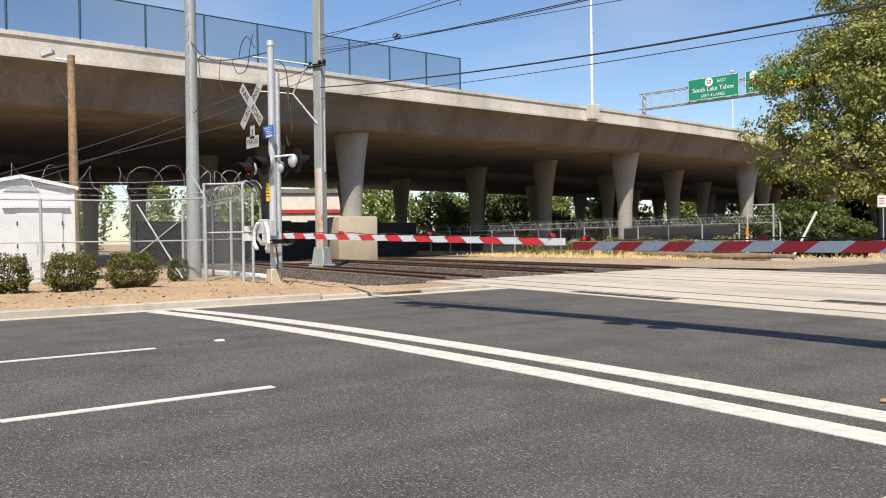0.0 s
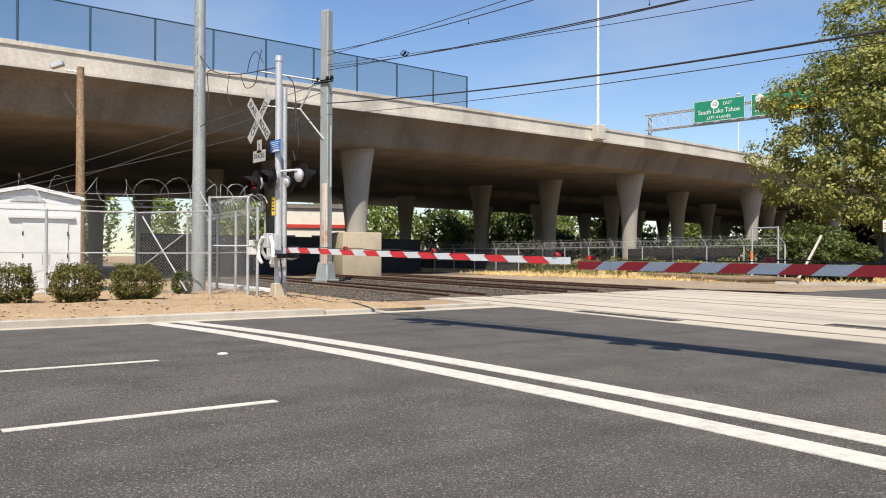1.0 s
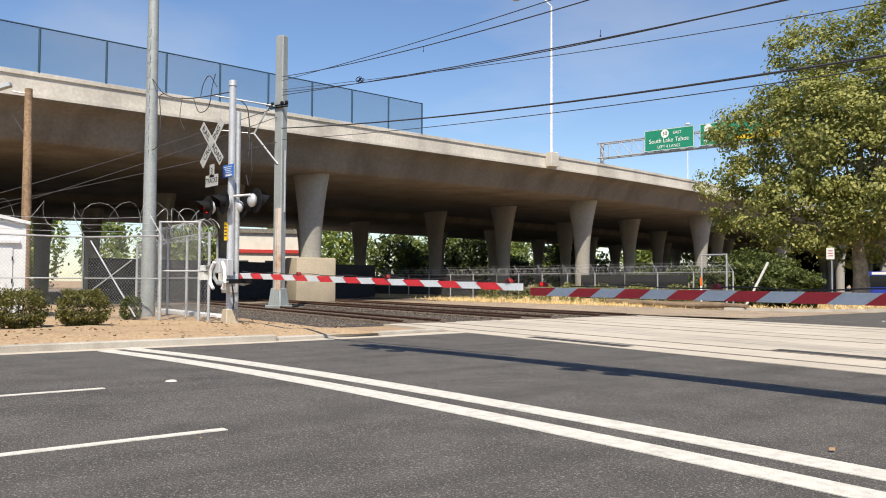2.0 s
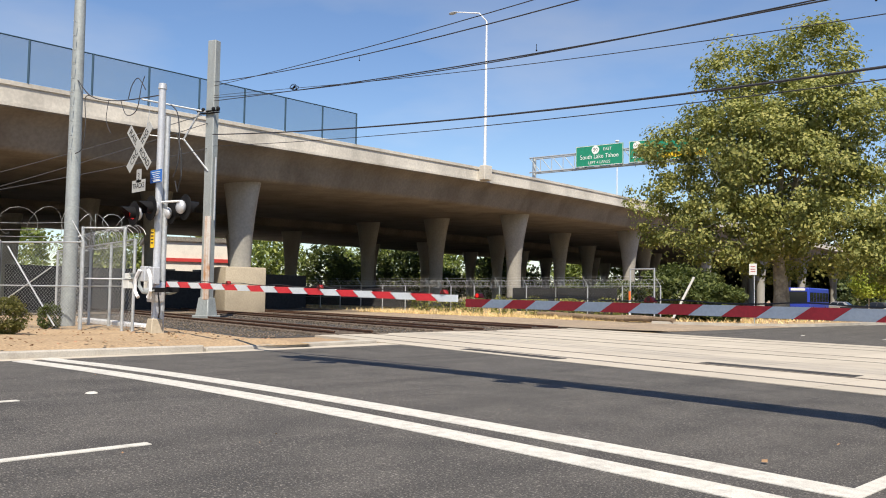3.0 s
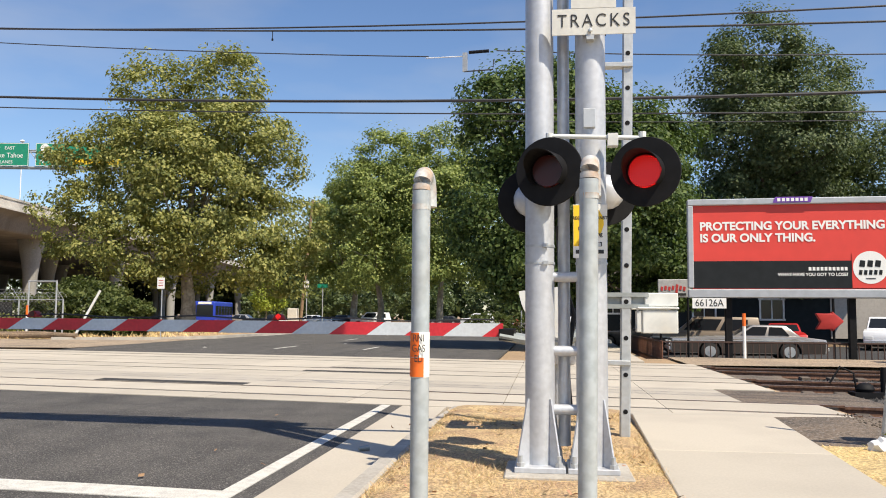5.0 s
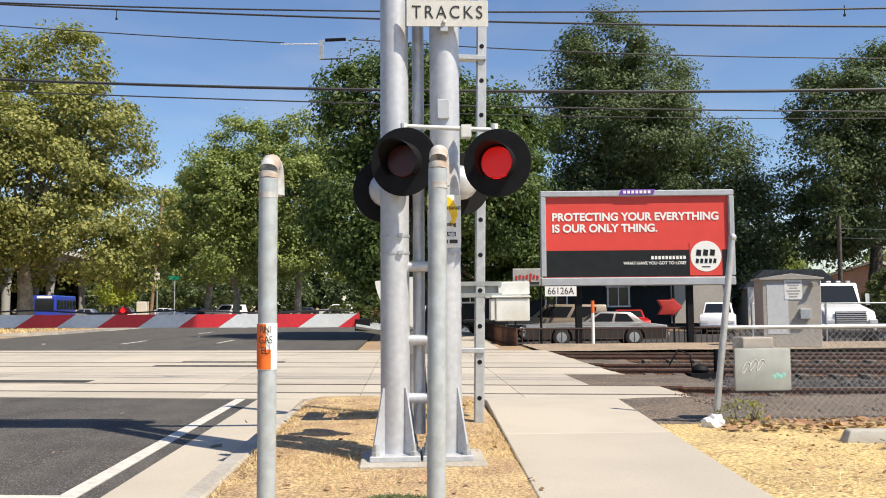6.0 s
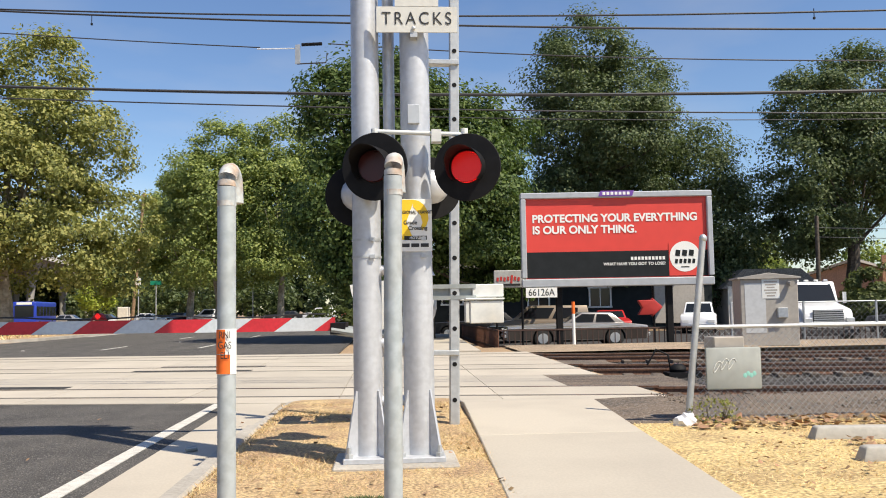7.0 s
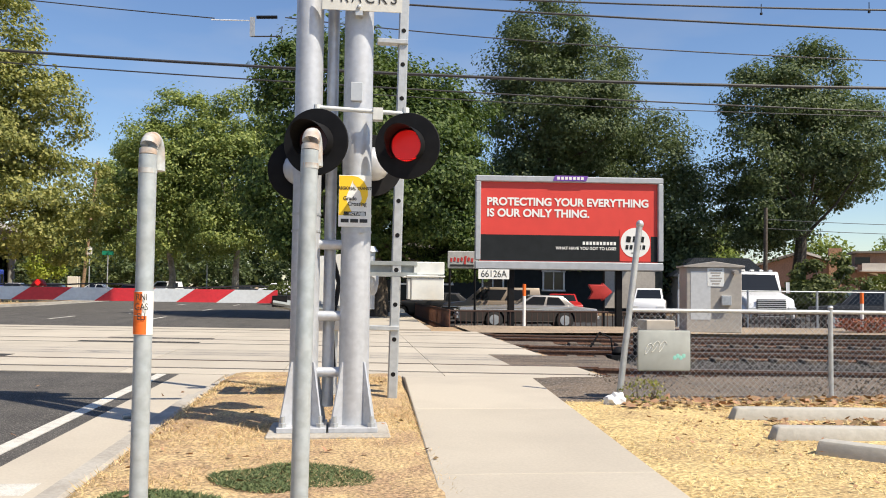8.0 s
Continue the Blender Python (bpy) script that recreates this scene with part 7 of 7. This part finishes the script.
for z, end in ((4.8, (70, 62, 7.2)), (5.3, (70, 62, 8.0))):
    bm = bmesh.new()
    a, b = Vector((23.5, 44, z)), Vector(end)
    tube(bm, [a.lerp(b, t) + Vector((0, 0, -2.4 * t * (1 - t))) for t in np.linspace(0, 1, 16)], 0.018, 5)
    tagged(part("service_wire", bm, CABLE), "thin pale service wire running from the timber pole", "cable", group="service wires")

# ---- trees ----
SYCAMORE_LOBES = ((2.2, 0, 18.0, 3.0), (-2.9, 0, 17.2, 2.7), (-7.2, 0, 11.8, 2.4), (5.2, 0, 12.8, 3.1), (-6.9, 0, 7.4, 3.2), (6.2, 0, 7.6, 3.3), (0, 2.5, 11, 5.0), (0.4, -2.5, 9.4, 4.6),
                  (-3.4, -2.5, 6.2, 3.5), (3.6, -2.5, 5.8, 3.2), (0, 3, 14.6, 3.7), (-4.2, 1.5, 12.2, 3.6), (2.4, -2, 13.4, 3.7), (-2.0, -3, 12.0, 3.4), (0, 1, 5.6, 3.4), (6.4, 1, 4.8, 2.4))
STREET_LOBES = ((0.4, 0, 16.6, 3.3), (-2.4, 0, 14.2, 3.0), (2.6, 0, 13.8, 3.0), (-3.0, 1, 9.6, 3.0), (3.2, -1, 9.0, 3.0), (0, -2.5, 11.5, 4.0), (0, 2.5, 11.5, 4.0), (-1.8, -2.5, 6.6, 3.0), (2.2, -2, 6.0, 2.9))
MAGNOLIA_LOBES = ((-2.6, 0, 9.7, 3.1), (2.2, 0, 8.8, 2.9), (-3.6, 0, 5.4, 2.6), (3.4, 0, 5.4, 2.7), (0, 1.5, 9.0, 3.4), (0, -2, 6.2, 3.4), (0.2, 2, 4.6, 3.2), (3.2, -1, 3.2, 2.0), (-3.0, -1, 3.2, 2.0))
OAK_LOBES = ((-0.2, 0, 18.2, 2.7), (-2.4, 0, 15.8, 2.6), (3.0, 0, 15.8, 2.7), (-2.3, 0, 12.2, 2.8), (3.0, 0, 11.8, 2.9), (-2.2, 0, 8.4, 2.6), (2.8, 0, 8.0, 2.9), (0.3, -2, 12.5, 3.6), (0.3, 2, 8.5, 3.8), (0.3, -1.5, 5.0, 3.2))
WIDE_OAK_LOBES = ((1.0, 0, 15.0, 3.0), (-2.6, 0, 13.4, 2.9), (4.4, 0, 12.0, 3.0), (-4.0, 0, 9.8, 2.8), (1.0, -2, 10.6, 3.8), (4.2, 0, 9.4, 2.4), (-2.6, 1, 6.8, 3.0), (0.0, 2, 6.6, 3.0))
tree("sycamore_tree", "tall broad sycamore with yellowing green leaves and pale trunk", (-24.4, 57.0, 0), 22.3, 9.6, 3.2, LEAF_SYC, BARK, 11, leaf=0.19, clumps=760, per=72, trunk_r=0.5, clump_r=0.05, lobes=SYCAMORE_LOBES)
tree("street_tree", "tall green street tree with a slender pale trunk", (-9.4, 79, 0), 20.5, 7.0, 4.0, LEAF_MID, BARK, 21, leaf=0.2, clumps=420, per=76, trunk_r=0.3, clump_r=0.065, lobes=STREET_LOBES)
tree("street_tree", "tall green street tree with a pale trunk", (-15.3, 80, 0), 21.0, 6.8, 4.0, LEAF_MID, BARK, 22, leaf=0.2, clumps=420, per=76, trunk_r=0.3, clump_r=0.065, lobes=STREET_LOBES)
tree("street_tree", "tall green street tree standing further off", (-21.5, 96, 0), 18.0, 6.4, 4.0, LEAF_MID, BARK, 23, leaf=0.25, clumps=160, per=160, trunk_r=0.4, clump_r=0.12)
tree("magnolia_tree", "dense dark green glossy tree beside the street", (2.2, 37.5, 0), 12.8, 5.4, 2.3, LEAF_DARK, DARK_BARK, 31, leaf=0.14, clumps=600, per=150, trunk_r=0.35, clump_r=0.075, lobes=MAGNOLIA_LOBES)
tree("oak_tree", "tall dark oak rising behind the billboard", (14.1, 54, 0), 21.0, 5.6, 3.5, LEAF_OAK, DARK_BARK, 41, leaf=0.15, clumps=540, per=120, trunk_r=0.45, clump_r=0.07, lobes=OAK_LOBES)
tree("oak_tree", "wide dark oak behind the parked truck", (29.9, 52, 0), 18.3, 6.2, 4.2, LEAF_OAK, DARK_BARK, 42, leaf=0.15, clumps=470, per=110, trunk_r=0.45, clump_r=0.07, lobes=WIDE_OAK_LOBES)
tree("oak_tree", "lower dark oak between the two taller ones", (22.0, 57, 0), 14.0, 4.4, 1.5, LEAF_OAK, DARK_BARK, 43, leaf=0.16, clumps=200, per=180, trunk_r=0.35, clump_r=0.14)
tree("sapling", "small pale green sapling by the far kerb", (-24.3, 73.5, 0), 6.4, 1.5, 1.9, LEAF_LIME, BARK, 51, leaf=0.16, clumps=30, per=80, trunk_r=0.07, clump_r=0.16)
tree("green_tree", "bright green tree beyond the billboard", (9.5, 75, 0), 12, 4.5, 2, LEAF_MID, BARK, 52, leaf=0.25, clumps=50, per=130, trunk_r=0.25)
tree("green_tree", "green tree beyond the brown house", (74, 100, 0), 12.5, 6, 2, LEAF_MID, BARK, 53, leaf=0.25, clumps=70, per=130, trunk_r=0.25)
tree("green_tree", "small green tree before the brown house", (27.4, 44.5, YARD), 3.8, 2.3, 0.3, LEAF_IVY, BARK, 54, leaf=0.16, clumps=60, per=120, trunk_r=0.15)


def hedge(name, label, at, size, mat, seed, count, leaf, category="bush", group=""):
    """A rounded bush: twigs and an uneven shell of small leaves."""
    rg = np.random.default_rng(seed)
    root = thing(name, label, category, at, group=group)
    bm = bmesh.new()
    for k in range(9):
        a = rg.uniform(0, math.tau)
        tube(bm, [(0.1 * math.cos(a), 0.1 * math.sin(a), 0), (size[0] * 0.35 * math.cos(a), size[1] * 0.35 * math.sin(a), size[2] * 0.75)], [0.02 * min(1.0, size[2]), 0.006 * min(1.0, size[2])], 4)
    part("twigs", bm, DARK_BARK, root)
    d = rg.normal(0, 1, (count, 3))
    d /= np.linalg.norm(d, axis=1)[:, None]
    r = rg.uniform(0.45, 1.0, count) ** 0.35
    lump = 1 + 0.16 * np.sin(d[:, 0] * 7 + seed) * np.cos(d[:, 1] * 6) + 0.1 * np.sin(d[:, 2] * 9 + d[:, 0] * 5)
    p = np.sign(d) * np.abs(d) ** 0.75 * (r * lump)[:, None] * np.array([size[0] / 2, size[1] / 2, size[2] / 2])
    p[:, 2] += size[2] * 0.52
    p = p[p[:, 2] > 0.02]
    v, f = cards(p, 0.6, leaf, rg)
    stuff_mesh("foliage", v, f, mat, root)
    return root


for k, (x, y) in enumerate(((-22.6, 4.05), (-22.45, 5.62), (-22.3, 7.08), (-22.8, 2.4), (-22.9, 0.7))):
    hedge("hedge_bush", "clipped low hedge bush with brownish leaves", (x, y, 0.16), (1.2, 1.22, 0.95), LEAF_HEDGE, 60 + k, 7000, 0.032, group="hedge bushes")
hedge("shrub", "small dry shrub at the fence corner", (-25.3, 9.4, 0.16), (0.6, 0.6, 0.75), LEAF_IVY, 70, 1500, 0.04)
for k, (x, y, sx, sy, sz) in enumerate(((-26.5, 47.5, 7, 3, 2.6), (-31, 48.5, 6, 3, 2.4), (-36, 49, 6, 3, 2.0), (-28, 50, 5, 4, 3.4), (-24.0, 47.0, 3.5, 2.4, 2.0))):
    hedge("shrub", "dusty green ivy covered shrub along the far fence", (x, y, 0), (sx, sy, sz), LEAF_IVY, 80 + k, 5000, 0.13, group="fence shrubs")
for k in range(6):
    hedge("shrub", "low green shrub by the far street", (-3.5 + 2.4 * k, 62 + 5 * k, 0), (3.2, 3, 1.5), LEAF_IVY, 90 + k, 1800, 0.12, group="street shrubs")
hedge("weeds", "small rust coloured dry weeds beside the rails", (18.9, 26.6, 0), (3.6, 1.2, 0.5), RUST_WEED, 97, 2500, 0.05)
hedge("weeds", "dry green weeds at the fence post", (4.1, 9.15, 0.06), (0.5, 0.35, 0.28), LEAF_SYC, 98, 260, 0.02)
for k in range(7):
    hedge("weeds", "tall dry weeds by the far fence", (-29 - 3.1 * k, 43.2 + 0.35 * k, 0), (2.2, 1.0, 1.3), LEAF_SYC, 100 + k, 700, 0.07, group="tall weeds")

# far woods closing the view
def woods(name, pts, h, depth, mat, seed, per, leaf=0.55):
    rg = np.random.default_rng(seed)
    out = []
    for (x0, y0), (x1, y1) in zip(pts, pts[1:]):
        ln = math.hypot(x1 - x0, y1 - y0)
        n = int(ln / 4.5)
        for i in range(n):
            t = (i + rg.uniform(0, 1)) / n
            cx, cy = x0 + (x1 - x0) * t + rg.uniform(-depth, depth), y0 + (y1 - y0) * t + rg.uniform(-depth, depth)
            hh = h * rg.uniform(0.6, 1.25)
            d = rg.normal(0, 1, (per, 3))
            d /= np.linalg.norm(d, axis=1)[:, None]
            d *= (rg.uniform(0.4, 1, per) ** 0.4 * (1 + 0.25 * np.sin(d[:, 0] * 8 + i) * np.cos(d[:, 2] * 7)))[:, None]
            out.append(np.stack([cx + d[:, 0] * 4.2, cy + d[:, 1] * 4.2, hh * 0.5 + d[:, 2] * hh * 0.52], 1))
    p = np.concatenate(out)
    p = p[p[:, 2] > 0]
    v, f = cards(p, 0.6, leaf, rg)
    return tagged(stuff_mesh(name, v, f, mat), "distant belt of green trees and shrubs", "woods", kind="stuff")


woods("far_woods", [(-150, -30), (-165, 60), (-150, 150), (-110, 230)], 17, 5, LEAF_MID, 201, 1800, 0.42)
woods("far_woods", [(-116, 84), (-118, 110), (-120, 150)], 9, 4, LEAF_IVY, 202, 1600, 0.36)
woods("far_woods", [(-115, 228), (-60, 195), (0, 185), (70, 150)], 15, 5, LEAF_OAK, 203, 900, 0.8)
woods("far_woods", [(4, 128), (60, 126), (110, 90), (130, 30), (110, -40)], 8.5, 4, LEAF_MID, 204, 1500, 0.34)
woods("far_woods", [(-44, 122), (-30, 126), (-8, 130), (8, 118)], 7.5, 3, LEAF_OAK, 205, 1500, 0.3)

# ---- small growth and litter on the ground ----
def blades(name, x0, x1, y0, y1, count, h, mat, seed, label, z=0.1, lie=0.8, w=0.006, oval=False, rise=1.0):
    rg = np.random.default_rng(seed)
    x, y = rg.uniform(x0, x1, count), rg.uniform(y0, y1, count)
    keep = np.array([noise.noise(Vector((float(a) * 1.3, float(b) * 1.3, seed))) + 0.35 * noise.noise(Vector((float(a) * 5, float(b) * 5, seed))) > -0.18 for a, b in zip(x, y)])
    if oval:
        keep = ((x - (x0 + x1) / 2) / (x1 - x0)) ** 2 + ((y - (y0 + y1) / 2) / (y1 - y0)) ** 2 < 0.2 + 0.05 * np.sin(x * 9 + y * 7)
    x, y = x[keep], y[keep]
    k = len(x)
    a, b = rg.uniform(0, math.tau, k), rg.uniform(0, math.tau, k)
    hh = h * rg.uniform(0.4, 1.4, k)
    v = np.empty((k, 3, 3))
    v[:, 0] = np.stack([x - w * np.cos(a), y - w * np.sin(a), np.full(k, z - 0.01)], 1)
    v[:, 1] = np.stack([x + w * np.cos(a), y + w * np.sin(a), np.full(k, z - 0.01)], 1)
    v[:, 2] = np.stack([x + hh * lie * np.cos(b), y + hh * lie * np.sin(b), z + hh * rg.uniform(0.15, 0.9, k) * rise], 1)
    ob = stuff_mesh(name, v.reshape(-1, 3).tolist(), np.arange(k * 3).reshape(k, 3).tolist(), mat)
    return tagged(ob, label, "grass", kind="stuff")


blades("dry_grass", -0.75, 1.5, 3.0, 11.6, 42000, 0.045, DULL_BLADE, 301, "short dead brown grass on the strip", 0.11, 1.1, 0.004)
blades("dry_grass", -0.75, 1.5, 3.0, 10.8, 6000, 0.045, STRAW_BLADE, 311, "loose pale straw lying on the strip", 0.115, 1.0, 0.004, rise=0.7)
blades("dry_grass", 2.95, 12, 3.5, 9.4, 30000, 0.03, STRAW_BLADE, 302, "trampled yellow straw beside the sidewalk", 0.112, 1.2, 0.0045, rise=0.55)
blades("weed_patch", -0.72, 0.3, 4.45, 5.25, 11000, 0.03, WEED_BLADE, 303, "patch of low green weeds in the dry strip", 0.13, 0.9, 0.007, True, 0.45)
blades("weed_patch", -0.02, 1.1, 5.1, 5.95, 11000, 0.03, WEED_BLADE, 304, "patch of low green weeds in the dry strip", 0.13, 0.9, 0.007, True, 0.45)
blades("dry_field_grass", -50, -25, 40.8, 43.2, 9000, 0.32, STRAW_BLADE, 306, "dry yellow grass along the far fence", 0.03, 0.5, 0.02)
blades("dry_field_grass", -70, -20, 42.5, 60, 16000, 0.3, STRAW_BLADE, 305, "tall dry grass under the bridge", 0.05, 0.5, 0.03)


def leaves_on(name, x0, x1, y0, y1, count, size, seed, z, label):
    rg = np.random.default_rng(seed)
    p = np.stack([rg.uniform(x0, x1, count), rg.uniform(y0, y1, count), np.full(count, z)], 1)
    v, f = cards(p, 0.25, size, rg)
    v = np.array(v)
    v[:, 2] = np.maximum(z - 0.005, z + (v[:, 2] - z) * 0.9)
    return tagged(stuff_mesh(name, v.tolist(), f, DEAD_LEAF), label, "leaves", kind="stuff")


leaves_on("fallen_leaves", -25, -17.2, 0, 12, 420, 0.055, 401, 0.24, "brown fallen leaves on sandy soil")
leaves_on("fallen_leaves", 3.7, 9, 8.5, 9.3, 700, 0.05, 402, 0.13, "brown fallen leaves along the fence")
leaves_on("fallen_leaves", 4.7, 7, 6.95, 7.6, 260, 0.05, 406, 0.14, "brown fallen leaves between the parking stops")
leaves_on("fallen_leaves", 3.4, 7, 4.0, 8.2, 380, 0.026, 407, 0.135, "brown fallen leaves on the dry grass")
leaves_on("fallen_leaves", -3.4, -1, 5, 12, 7, 0.035, 403, 0.05, "a few dry leaves on the street")
leaves_on("fallen_leaves", -0.7, 1.5, 3.5, 11.5, 110, 0.03, 404, 0.14, "brown fallen leaves on the grass strip")
leaves_on("road_specks", -13, -5, -1, 8, 70, 0.012, 405, 0.085, "small leaf bits scattered over asphalt")
for x, y in ((-10.07, 4.44), (-13.3, 33.5), (-9.0, 40)):
    m = thing("road_marker", "small white raised road marker", "road marker", (x, y, road_z(x, y) if y < 15 else 0.0), group="road markers")
    bm = bmesh.new()
    ball(bm, (0, 0, 0.0), (0.075, 0.075, 0.022), 12)
    part("dome", bm, PAINT, m)
board2 = thing("white_board", "long white painted board lying beside the rails", "board", (-31.3, 13.9, 0.02), -6)
bm = bmesh.new()
box(bm, (0, 0, 0.09), (7.6, 0.5, 0.16))
bevel(bm, 0.015)
part("plank", bm, WHITE_METAL, board2)

# loose cables strung between the poles by the far gate
def loose_cable(pts, r=0.016):
    """A hanging cable through a few places, rounded by a spline."""
    p = [Vector(q) for q in pts]
    out = []
    for i in range(len(p) - 1):
        a, b, c, d = p[max(i - 1, 0)], p[i], p[i + 1], p[min(i + 2, len(p) - 1)]
        for t in np.linspace(0, 1, 6, endpoint=False):
            t = float(t)
            out.append(0.5 * (2 * b + (c - a) * t + (2 * a - 5 * b + 4 * c - d) * t * t + (3 * b - a - 3 * c + d) * t ** 3))
    bm = bmesh.new()
    tube(bm, out + [p[-1]], r, 6)
    return tagged(part("loose_cable", bm, CABLE), "loose dark cable looping between the poles", "cable", group="loose cables")


loose_cable([(-26.5, 10.4, 7.95), (-25.4, 10.42, 7.25), (-23.6, 10.46, 6.85), (-21.06, 10.52, 6.62)])
loose_cable([(-26.4, 10.38, 5.6), (-25.9, 10.4, 5.75), (-25.75, 10.4, 6.5), (-25.85, 10.4, 7.25), (-25.5, 10.42, 7.3)], 0.014)
loose_cable([(-24.2, 10.45, 6.98), (-24.35, 10.45, 6.4), (-24.0, 10.45, 5.95)], 0.01)
loose_cable([(-23.4, 10.46, 6.82), (-23.0, 10.46, 6.35), (-22.4, 10.48, 6.4), (-22.2, 10.5, 7.0), (-22.0, 10.5, 7.3)], 0.013)
loose_cable([(-22.9, 10.46, 6.8), (-22.7, 10.46, 7.15), (-22.35, 10.48, 7.3), (-21.9, 10.5, 6.9)], 0.013)
loose_cable([(-21.0, 10.8, 6.4), (-20.6, 10.8, 6.1), (-20.45, 10.8, 5.4), (-20.5, 10.8, 4.75), (-20.75, 10.8, 4.4)], 0.016)
